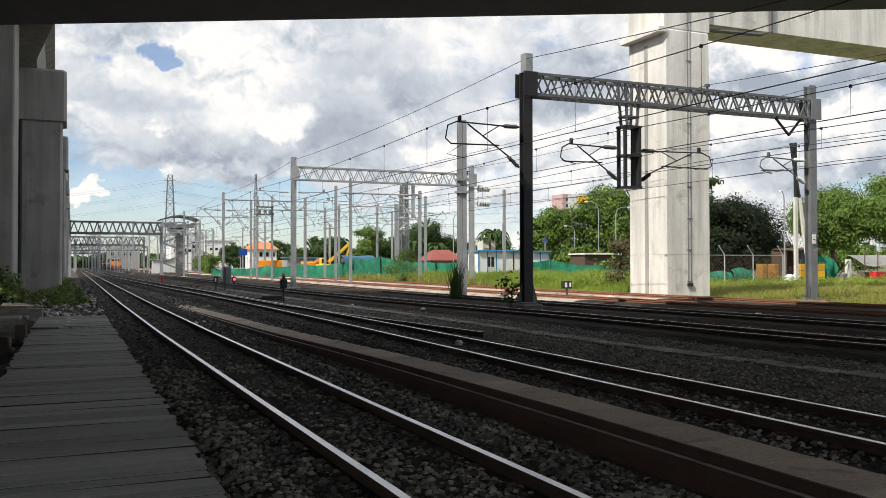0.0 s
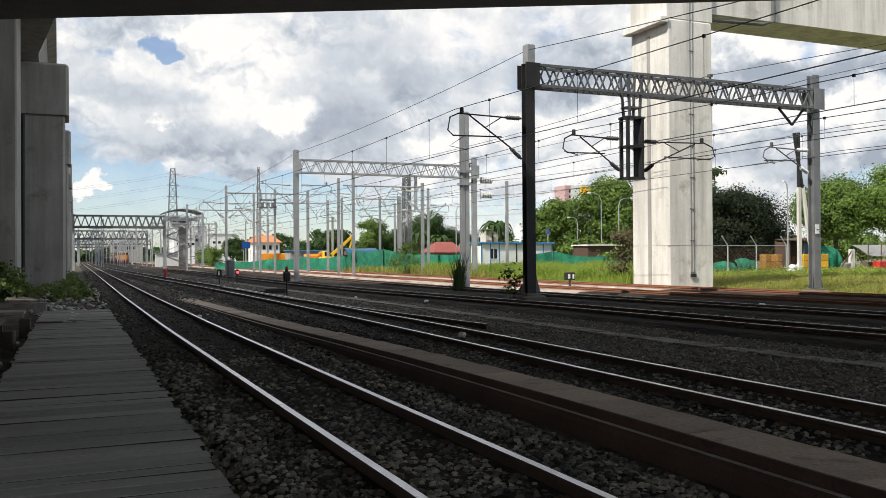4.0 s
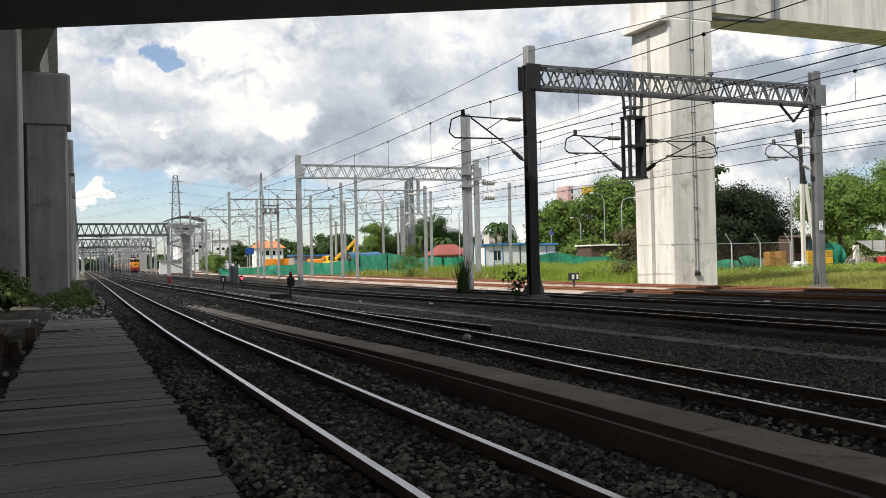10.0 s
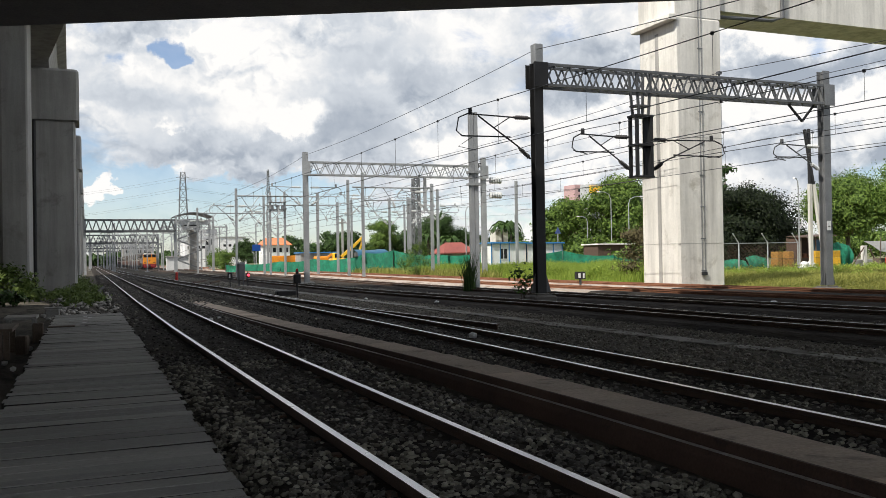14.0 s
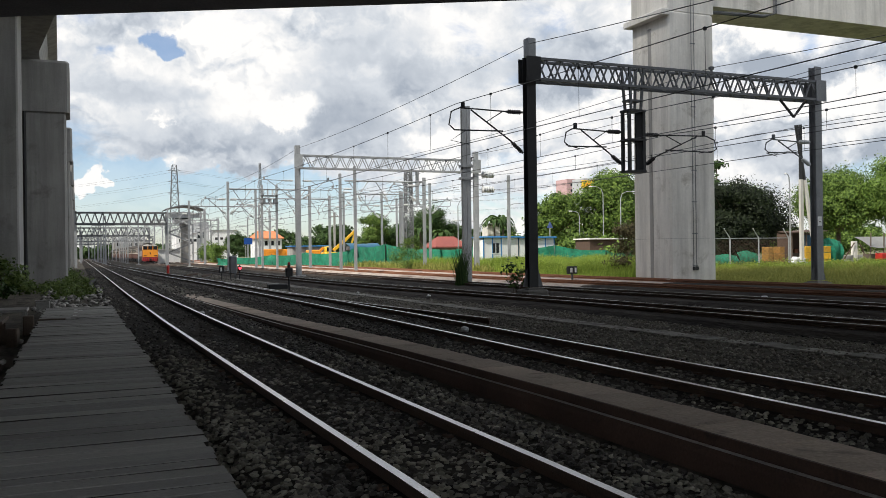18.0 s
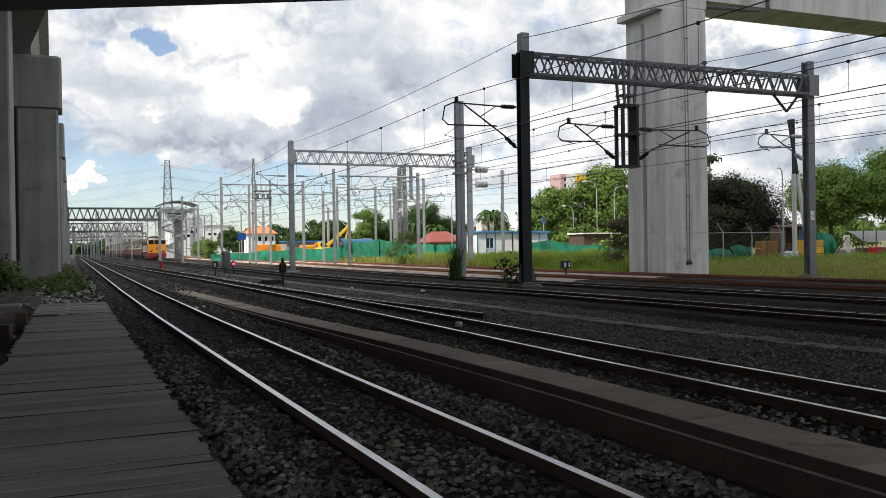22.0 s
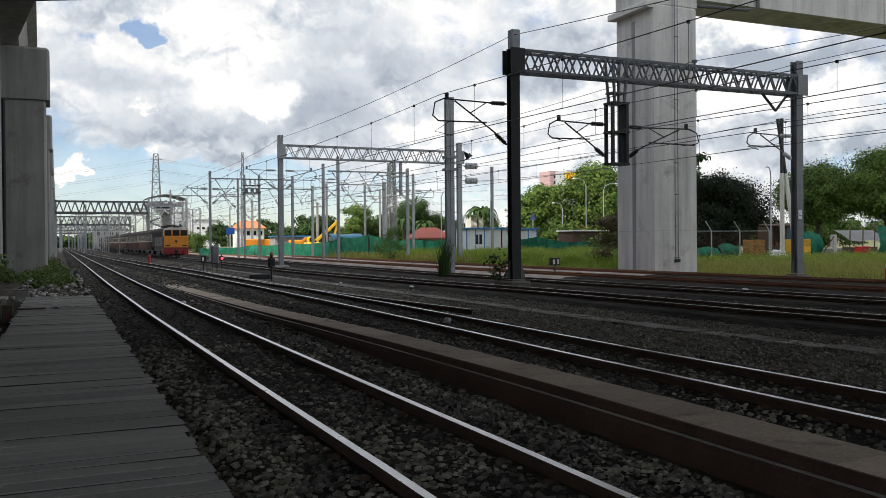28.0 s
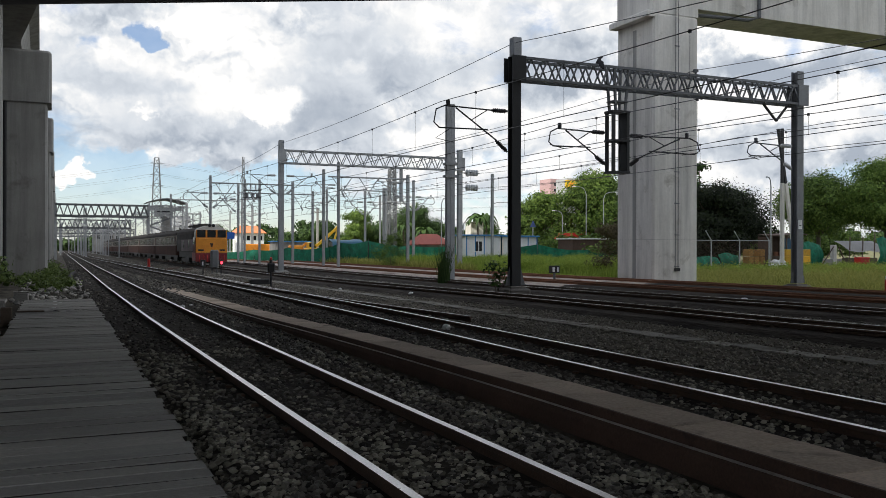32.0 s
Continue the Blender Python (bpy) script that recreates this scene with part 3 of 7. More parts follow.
# ------------------------------------------------------------------ timber platform
def platform():
    t = thing("timber_walkway", "low platform of weathered grey cross planks beside the track", "platform", kind="structure")
    y, top = 2.0, 0.0
    shapes = []
    for i in range(7):
        w = (0.19, 0.24, 0.22, 0.27, 0.20, 0.25, 0.23)[i]
        k = Kit().box(-0.85, 0.006, -0.075, 0.94, w - 0.008, 0, cut=0.007)
        # plank sides take the dark slot, so the seams read as shaded gaps
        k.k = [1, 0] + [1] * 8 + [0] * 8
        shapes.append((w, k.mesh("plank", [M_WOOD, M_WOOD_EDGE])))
    n = 0
    while y < 27.2:
        w, me = shapes[random.randrange(7)]
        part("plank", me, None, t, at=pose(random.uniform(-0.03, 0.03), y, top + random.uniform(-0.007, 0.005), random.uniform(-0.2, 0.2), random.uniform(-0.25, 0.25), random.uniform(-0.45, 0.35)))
        y += w + random.choice((0.002, 0.006, 0.014, 0.028))
        n += 1
    k = Kit()
    for x in (-0.75, 0.05, 0.84):
        k.box(x - 0.08, 2, -0.22, x + 0.08, 27.0, -0.078)
    part("bearer", k, M_TRUNK, t)


platform()

# ------------------------------------------------------------------ viaducts and piers
def slab_box(k, a, b, wide, z0, z1, cut=0.0):
    """A beam of rectangular section between two plan points, with its width to the right of the way a to b."""
    a, b = Vector((*a, 0)), Vector((*b, 0))
    d = (b - a).normalized()
    s = Vector((d.y, -d.x, 0)) * wide
    v = [p + Vector((0, 0, z)) for z in (z0, z1) for p in (a, a + s, b + s, b)]
    k.add(v, [(3, 2, 1, 0), (4, 5, 6, 7), (0, 1, 5, 4), (1, 2, 6, 5), (2, 3, 7, 6), (3, 0, 4, 7)])
    return k


def overhead_deck():
    t = thing("viaduct_deck", "dark underside of a concrete viaduct overhead", "viaduct", kind="structure")
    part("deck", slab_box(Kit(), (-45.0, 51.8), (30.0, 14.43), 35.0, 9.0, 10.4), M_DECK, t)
    part("parapet", slab_box(Kit(), (-45.0, 52.1), (30.0, 14.73), 0.28, 9.4, 11.6), M_CONC_GREY, t)


overhead_deck()


def left_viaduct():
    t = thing("railway_viaduct", "elevated railway viaduct of grey concrete on square piers", "viaduct", kind="structure")
    for x0, y0, x1, y1, top in ((-6.2, 45.0, -2.48, 48.5, 14.6),):
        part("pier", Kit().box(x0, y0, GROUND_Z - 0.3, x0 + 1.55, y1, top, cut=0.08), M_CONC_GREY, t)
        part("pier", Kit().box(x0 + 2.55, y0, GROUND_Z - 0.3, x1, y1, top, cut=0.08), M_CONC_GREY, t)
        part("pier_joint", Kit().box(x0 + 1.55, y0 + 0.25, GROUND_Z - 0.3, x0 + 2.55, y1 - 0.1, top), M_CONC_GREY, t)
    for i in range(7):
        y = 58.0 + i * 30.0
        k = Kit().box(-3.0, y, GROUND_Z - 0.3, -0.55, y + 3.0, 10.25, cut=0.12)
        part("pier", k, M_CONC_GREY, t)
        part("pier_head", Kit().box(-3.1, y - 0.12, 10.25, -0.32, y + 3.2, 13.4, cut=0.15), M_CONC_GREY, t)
        part("drain_pipe", Kit().tube([(-2.85, y - 0.15, 0.2), (-2.85, y - 0.15, 10.2)], 0.1, 8), M_BLACK, t)
    # box girder with sloping sides; the unseen left wing is widened to shade the piers
    prof = [(-17.0, 2.6), (-2.2, 0.0), (0.7, 0.0), (1.1, 2.0), (1.7, 2.3), (1.7, 2.6)]
    path = [(-3.2, 112, 13.9), (-3.2, 90, 13.9), (-2.7, 58, 13.9), (-1.5, 48, 13.9), (0.6, 38, 13.9), (4, 20, 13.9), (8, -10, 13.9)]
    # unseen far girder, kept narrow up to 290 so sun reaches the train
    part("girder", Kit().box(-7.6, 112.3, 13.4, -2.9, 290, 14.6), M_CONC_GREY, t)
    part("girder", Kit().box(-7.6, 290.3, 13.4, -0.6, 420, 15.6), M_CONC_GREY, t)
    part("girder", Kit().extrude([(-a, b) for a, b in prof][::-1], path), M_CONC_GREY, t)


left_viaduct()


def right_portal():
    t = thing("portal_pier", "pale concrete viaduct pier with a cross beam in sunlight", "viaduct", kind="structure")
    k = Kit().box(26.45, 34.5, GROUND_Z - 0.3, 29.2, 37.5, 13.0, cut=0.10)
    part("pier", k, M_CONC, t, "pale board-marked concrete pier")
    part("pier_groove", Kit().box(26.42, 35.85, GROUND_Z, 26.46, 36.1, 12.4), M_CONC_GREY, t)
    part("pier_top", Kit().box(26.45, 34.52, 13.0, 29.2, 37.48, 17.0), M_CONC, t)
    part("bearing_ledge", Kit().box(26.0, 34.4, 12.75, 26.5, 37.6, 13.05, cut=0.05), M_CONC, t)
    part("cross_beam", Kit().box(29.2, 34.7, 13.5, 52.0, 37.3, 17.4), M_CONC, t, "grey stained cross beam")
    for dx in (0.0, 0.17):
        part("conduit", Kit().tube([(27.79 + dx, 34.48, 0.5), (27.79 + dx, 34.48, 14)], 0.016, 6), M_GALV_MID, t)
    for z in np.arange(0.6, 13, 1.55):
        part("conduit_clip", Kit().box(27.73, 34.46, z, 28.02, 34.5, z + 0.04), M_GALV_MID, t)
    part("junction_box", Kit().box(27.72, 34.4, 0.38, 28.04, 34.5, 0.55, cut=0.02), M_BLACK, t)
    for z in (1.93, 7.1):
        part("lift_joint", Kit().box(26.44, 34.492, z, 29.207, 37.508, z + 0.012), M_CONC_GREY, t)
    part("rain_pipe", Kit().tube([(33.2, 34.55, 17), (33.2, 34.55, 13.45), (32.6, 34.7, 13.3), (29.3, 34.9, 13.25)], 0.1, 8), M_GALV_DARK, t)


right_portal()

# ------------------------------------------------------------------ overhead line
def column(k, x, y, z0, z1, w=0.40, slot=0):
    """An H-section column, its flanges facing along the tracks."""
    h, t, b = w / 2, 0.02, w * 0.44
    ring = [(-h, -b - t), (h, -b - t), (h, -b + t), (t, -b + t), (t, b - t), (h, b - t), (h, b + t), (-h, b + t), (-h, b - t), (-t, b - t), (-t, -b + t), (-h, -b + t)]
    v = [(x + p, y + q, z) for z in (z0, z1) for p, q in ring]
    fs = [(i, (i + 1) % 12, 12 + (i + 1) % 12, 12 + i) for i in range(12)]
    for o, flip in ((0, True), (12, False)):
        for q in ((0, 1, 2, 11), (11, 2, 3, 10), (10, 3, 4, 9), (9, 4, 5, 8), (8, 5, 6, 7)):
            fs.append(tuple(o + n for n in (q[::-1] if flip else q)))
    return k.add(v, fs, slot)


def cantilever(parent, x, y, z_top, z_low, reach, material, z_contact=5.3, small=1.0):
    """A swivelling bracket: top tube, stay, registration arm, insulators and steady arm; reach is signed."""
    s = 1 if reach > 0 else -1
    tip = x + reach
    c = thing("cantilever", "", "")
    c.parent = parent
    r = 0.028 * small
    zt = z_top
    part("top_tube", Kit().tube([(x + s * 0.75, y, zt), (x + reach * 0.86, y, zt + 0.05)], r), material, c)
    part("stay_tube", Kit().tube([(x + s * 0.55, y, z_low + 0.45 * (zt - z_low) * 0.6), (x + reach * 0.72, y, zt)], r), material, c)
    part("registration_arm", Kit().tube([(x + reach * 0.30, y, z_low + (zt - z_low) * 0.52), (x + reach * 0.93, y, z_low + (zt - z_low) * 0.50), (tip, y, z_low + (zt - z_low) * 0.62), (x + reach * 0.97, y, zt - 0.1), (x + reach * 0.86, y, zt + 0.05)], r), material, c)
    part("prop", Kit().tube([(x + reach * 0.30, y, zt), (x + reach * 0.52, y, z_low + (zt - z_low) * 0.72)], r * 0.7), material, c)
    part("steady_arm", Kit().tube([(x + reach * 0.80, y, z_low + (zt - z_low) * 0.48), (x + reach * 0.98, y, z_contact + 0.12), (x + reach * 0.75, y, z_contact)], r * 0.6), material, c)
    for a, b in (((x + s * 0.1, zt), (x + s * 0.78, zt)), ((x + s * 0.1, z_low), (x + s * 0.58, z_low + 0.45 * (zt - z_low) * 0.6))):
        k = Kit().lathe((a[0], y, a[1]), (b[0], y, b[1]), [0.04 * small] * 2 + [(0.09 if i % 2 else 0.05) * small for i in range(15)] + [0.04 * small] * 2)
        part("insulator", k, M_INSUL_DARK if material in (M_BLACK,) else M_INSUL, c)
    part("clamp", Kit().box(tip - reach * 0.18 - 0.06, y - 0.06, zt + 0.03, tip - reach * 0.18 + 0.06, y + 0.06, zt + 0.26, cut=0.02), material, c)
    return c


def truss(parent, x0, x1, y, z0, z1, chord, brace, bays, deep=0.55, full=True):
    b = thing("lattice_beam", "", "")
    b.parent = parent
    for yy in (y - deep / 2, y + deep / 2):
        for z in (z0, z1):
            part("chord", Kit().beam((x0, yy, z), (x1, yy, z), 0.10, 0.10), chord, b)
    step = (x1 - x0) / bays
    for yy in (y - deep / 2, y + deep / 2):
        for i in range(bays):
            a, c, d = x0 + i * step, x0 + (i + 0.5) * step, x0 + (i + 1) * step
            k = Kit().beam((a, yy, z0), (c, yy, z1), 0.055, 0.05)
            k.beam((c, yy, z1), (d, yy, z0), 0.055, 0.05)
            part("brace", k, brace, b)
    if full:
        for i in range(bays):
            a, d = x0 + i * step, x0 + (i + 1) * step
            for z in (z0, z1):
                part("cross_brace", Kit().beam((a, y - deep / 2, z), (d, y + deep / 2, z), 0.045), brace, b)
    return b


def gantry_one():
    g = thing("portal_gantry", "dark steel overhead line gantry with a lattice beam", "line gantry", group="overhead line gantries")
    y = 28.4
    part("column", column(Kit(), 15.48, y, 0.1, 8.6, 0.36), M_BLACK, g, "near-black painted steel column")
    part("column_cap", Kit().box(15.36, y - 0.16, 8.6, 15.7, y + 0.2, 9.3, cut=0.02), M_GALV, g, "pale grey column top")
    part("column", column(Kit(), 29.47, y, 0.0, 9.2, 0.36), M_GALV_MID, g)
    for x, z in ((15.5, 0.12), (29.47, 0.02)):
        k = Kit().box(x - 0.45, y - 0.45, GROUND_Z - 0.2, x + 0.45, y + 0.45, z - 0.1, cut=0.06).box(x - 0.3, y - 0.3, z - 0.1, x + 0.3, y + 0.3, z - 0.05)
        part("footing", k, M_SLEEPER, g)
        for a in (-1, 1):
            k = Kit().add([(x + a * 0.22, y - 0.05, z), (x + a * 0.42, y - 0.05, z), (x + a * 0.22, y - 0.05, z + 0.7), (x + a * 0.22, y - 0.02, z), (x + a * 0.42, y - 0.02, z), (x + a * 0.22, y - 0.02, z + 0.7)], [(0, 1, 2), (5, 4, 3), (0, 3, 4, 1), (1, 4, 5, 2), (2, 5, 3, 0)])
            part("base_gusset", k, M_GALV_DARK, g)
    truss(g, 15.7, 29.3, y, 7.76, 8.52, M_GALV_DARK, M_GALV_DARK, 20)
    for x in (15.5, 29.47):
        for oy in (-0.345, 0.345):
            part("end_plate", Kit().box(x - 0.28, y + oy - 0.015, 7.68, x + 0.28, y + oy + 0.015, 8.58), M_BLACK if x < 20 else M_GALV_MID, g)
    # hanging frame for the two middle tracks
    f = thing("drop_frame", "", "")
    f.parent = g
    fx = 20.05
    for sx in (-1, 1):
        for sy in (-1, 1):
            part("frame_leg", Kit().beam((fx + sx * 0.33, y + sy * 0.22, 4.45), (fx + sx * 0.33, y + sy * 0.22, 6.85), 0.12, 0.10), M_BLACK, f)
            part("hanger", Kit().beam((fx + sx * 0.22, y + sy * 0.2, 6.85), (fx + sx * 0.33, y + sy * 0.26, 8.5), 0.09, 0.08), M_GALV_DARK, f)
    for z in (4.47, 5.7, 6.83):
        part("frame_plate", Kit().box(fx - 0.41, y - 0.3, z - 0.04, fx + 0.41, y + 0.3, z + 0.04), M_BLACK, f)
    part("frame_rail", Kit().beam((fx + 0.33, y, 4.45), (fx + 0.33, y, 6.85), 0.13, 0.4), M_BLACK, f)
    for x in (-0.12, 0.12):
        part("frame_rod", Kit().tube([(fx + x, y, 4.5), (fx + x, y, 6.8)], 0.03), M_BLACK, f)
    part("hanger_plate", Kit().box(fx - 0.34, y - 0.24, 7.2, fx + 0.34, y + 0.24, 7.26), M_GALV_DARK, f)
    cantilever(g, 15.28, y, 6.55, 5.05, -3.05, M_BLACK)
    cantilever(g, 19.6, y, 6.0, 4.75, -2.65, M_BLACK)
    cantilever(g, 20.5, y, 5.95, 4.75, 3.6, M_BLACK)
    cantilever(g, 29.25, y, 5.95, 4.95, -2.6, M_GALV_DARK)
    # strain insulators below the beam
    k = Kit().tube([(27.5, y, 7.7), (28.25, y, 7.0)], 0.055, 8).tube([(28.9, y, 7.7), (28.25, y, 7.0)], 0.055, 8)
    part("strain_insulator", k, M_INSUL_DARK, g)
    part("clamp_post", Kit().tube([(23.9, y, 8.5), (23.9, y, 8.8)], 0.05).box(23.82, y - 0.08, 8.72, 23.98, y + 0.08, 8.84), M_GALV_DARK, g)
    part("number_plate", Kit().box(29.3, y - 0.24, 2.35, 29.5, y - 0.21, 2.75), M_WHITE, g, "small white plate")
    part("number_bar", Kit().box(29.34, y - 0.245, 2.5, 29.46, y - 0.242, 2.54), M_BLACK, g)


gantry_one()


def gantry_two():
    g = thing("portal_gantry", "galvanised overhead line gantry with a lattice beam", "line gantry", group="overhead line gantries")
    y = 61.0
    for x in (14.5, 28.45):
        part("column", column(Kit(), x, y, -0.15, 9.1, 0.34), M_GALV, g)
        part("footing", Kit().box(x - 0.45, y - 0.45, GROUND_Z - 0.2, x + 0.45, y + 0.45, -0.12, cut=0.06), M_CONC_GREY, g)
        part("end_plate", Kit().box(x - 0.3, y - 0.34, 7.45, x + 0.3, y - 0.31, 8.45), M_GALV, g)
    truss(g, 14.7, 28.25, y, 7.5, 8.4, M_GALV, M_GALV, 16)
    cantilever(g, 14.25, y, 6.6, 5.3, -2.6, M_GALV)
    cantilever(g, 14.75, y, 6.6, 5.3, 2.4, M_GALV)
    cantilever(g, 23.6, y, 6.4, 5.3, -2.2, M_GALV)
    f = part("drop_post", Kit().box(23.5, y - 0.1, 5.0, 23.7, y + 0.1, 7.5), M_GALV, g)
    # strain strings towards the camera
    for z in (7.35, 6.2):
        part("insulator_string", Kit().lathe((28.5, y, z), (30.2, y, z), [0.03] * 8 + [0.26, 0.26, 0.1] * 5 + [0.03] * 3, 10), M_INSUL, g)


gantry_two()


def twin_mast():
    m = thing("twin_mast", "tall galvanised double mast beside a tuft of grass", "line mast")
    for dx in (-0.11, 0.11):
        part("mast", column(Kit(), 17.35 + dx, 38.3, GROUND_Z, 8.45, 0.2), M_GALV, m)
    for z in (4.9, 5.5):
        part("clamp_band", Kit().box(17.05, 38.1, z, 17.65, 38.5, z + 0.12), M_GALV, m)
    part("footing", Kit().box(16.9, 37.85, GROUND_Z - 0.2, 17.8, 38.75, -0.1, cut=0.05), M_CONC_GREY, m)


twin_mast()


def mast_at(x, y, h, sides, material):
    m = thing("line_mast", "galvanised overhead line mast with bracket arms", "line mast", group="overhead line masts")
    part("mast", column(Kit(), x, y, GROUND_Z, h, 0.21), material, m)
    part("footing", Kit().box(x - 0.4, y - 0.4, GROUND_Z - 0.2, x + 0.4, y + 0.4, -0.1, cut=0.05), M_CONC_GREY, m)
    for s in sides:
        cantilever(m, x + (0.12 if s > 0 else -0.12), y, 6.7, 5.3, s, material, small=1.0 if y < 80 else 1.5)
    return m


NEAR_MASTS = [(13.4, 85.1, 8.4, (-2.4, 2.6)), (17.8, 94.4, 8.4, (-2.2, 2.2)), (13.4, 116.8, 8.4, (-2.4, 2.4)), (12.5, 135.8, 8.4, (-2.2,)), (12.8, 164.0, 8.4, (-2.2, 2.2)),
              (18.0, 137.3, 8.4, (2.2,)), (27.2, 133.3, 8.2, (-2.2, 2.2)), (30.4, 169.6, 8.4, (-2.2,)), (21.1, 73.1, 8.3, (2.2,)), (21.3, 69.4, 8.6, (-2.2,)),
              (28.5, 97.4, 8.3, (-2.4,)), (32.0, 94.0, 8.2, (-2.4, 2.4)), (33.7, 91.9, 8.2, (2.4,)), (38.4, 106.8, 8.4, (2.2,)), (33.2, 82.3, 8.4, (-2.2, 2.2)),
              (35.9, 70.0, 8.2, ())]
YARD_MASTS = [(9.2, 150.0, 8.2, (-2.4,)), (4.3, 165.0, 8.2, (-1.8, 1.9)), (4.3, 205.0, 8.2, (-1.8, 1.9)), (9.1, 190.0, 8.2, (2.2,)), (13.2, 195.0, 8.4, (-2.2, 2.2)),
              (18.5, 175.0, 8.4, (-2.2, 2.2)), (23.2, 180.0, 8.4, (-2.2, 2.2)), (13.2, 232.0, 8.4, (-2.2,)), (18.6, 215.0, 8.4, (2.2,)), (4.3, 250.0, 8.2, (-1.8, 1.9)),
              (9.1, 262.0, 8.2, (2.2,)), (4.3, 300.0, 8.2, (-1.8, 1.9)), (13.2, 290.0, 8.4, (-2.2, 2.2)), (24.0, 240.0, 8.4, (-2.2, 2.2))]
MASTS = NEAR_MASTS + YARD_MASTS
for i in range(26):
    MASTS.append((random.choice((1.0, 4.3, 9.1, 13.3, 16.0)) + random.uniform(-0.4, 0.4), 205 + i * 8.5 + random.uniform(-3, 3), random.uniform(7.2, 8.3), random.choice(((-2.2, 2.2), (2.2,)))))
    MASTS.append((random.choice((4.3, 9.1, 13.3, 18.4, 23.4, 29.0)) + random.uniform(-0.4, 0.4), 140 + i * 7.5 + random.uniform(-3, 3), random.uniform(7.6, 8.5), random.choice(((-2.2, 2.2), (-2.2,), (2.2,)))))
for row in MASTS:
    mast_at(*row, M_GALV)


def cross_beams():
    """Plain tubular beams that tie neighbouring masts together over the tracks."""
    for x0, x1, y, z in ((13.4, 21.4, 85.1, 7.7), (13.4, 22.5, 116.8, 7.7), (12.5, 18.0, 136.5, 7.7), (21.2, 28.5, 72.0, 7.6), (28.5, 33.7, 92.5, 7.9), (17.8, 26.0, 94.4, 7.4), (12.8, 24.0, 164, 7.6), (13.2, 27, 195, 7.7)):
        t = thing("cross_beam", "slim galvanised beam between two masts", "line gantry", group="cross beams")
        part("tube", Kit().tube([(x0, y, z), (x1, y, z)], 0.075, 6), M_GALV, t)
        n = int((x1 - x0) / 2.4)
        for i in range(n):
            x = x0 + (i + 0.5) * (x1 - x0) / n
            part("drop_bracket", Kit().tube([(x - 0.9, y, z), (x, y, z - 1.3), (x + 0.9, y, z)], 0.045, 5), M_GALV, t)
            part("insulator", Kit().tube([(x, y, z - 1.3), (x + 0.25, y, z - 1.75)], 0.09, 6), M_INSUL, t)
        part("end_post", column(Kit(), x1, y, GROUND_Z, z + 0.4, 0.24), M_GALV, t)
    t = thing("transformer_rack", "grey transformer rack high between the masts", "transformer")
    for z in (6.5, 7.25):
        part("shelf", Kit().box(17.2, 88, z, 18.9, 88.8, z + 0.1), M_GALV_DARK, t)
    for x in (17.5, 18.1, 18.6):
        part("switch", Kit().box(x - 0.13, 88.1, 6.6, x + 0.13, 88.6, 7.0, cut=0.03), M_GALV_MID, t)
    for x in (17.3, 18.8):
        part("post", Kit().box(x - 0.1, 88.3, GROUND_Z, x + 0.1, 88.5, 8.4), M_GALV, t)
    for x in (17.4, 17.9, 18.4):
        part("bushing", Kit().tube([(x, 88.4, 7.4), (x, 88.4, 7.9)], 0.09, 6), M_INSUL, t)


cross_beams()


def far_gantries():
    for y, z0, z1, x0, x1 in ((128.0, 5.75, 7.3, -0.2, 11.6), (186.0, 5.35, 6.9, -0.2, 13.5), (262.0, 5.4, 6.6, -0.2, 20.0), (340.0, 5.4, 6.6, -0.2, 24.0)):
        g = thing("signal_gantry", "dark steel lattice gantry spanning the far tracks", "line gantry", group="far gantries")
        for x in (x0, x1):
            part("column", column(Kit(), x, y, GROUND_Z, z1 + 0.2, 0.34), M_GALV, g)
        b = thing("lattice_beam", "", "")
        b.parent = g
        for yy in (y - 0.5, y + 0.5):
            part("chord", Kit().beam((x0, yy, z0), (x1, yy, z0), 0.32, 0.30), M_GALV_DARK, b)
            part("chord", Kit().beam((x0, yy, z1), (x1, yy, z1), 0.22, 0.22), M_GALV_DARK, b)
            n = int((x1 - x0) / 0.95)
            st = (x1 - x0) / n
            for i in range(n):
                a, c, d = x0 + i * st, x0 + (i + 0.5) * st, x0 + (i + 1) * st
                part("brace", Kit().beam((a, yy, z0), (c, yy, z1), 0.13).beam((c, yy, z1), (d, yy, z0), 0.13), M_GALV_DARK, b)


far_gantries()


def sagging(a, b, sag, n=14):
    a, b = Vector(a), Vector(b)
    return [a + (b - a) * (i / n) - Vector((0, 0, sag * 4 * (i / n) * (1 - i / n))) for i in range(n + 1)]


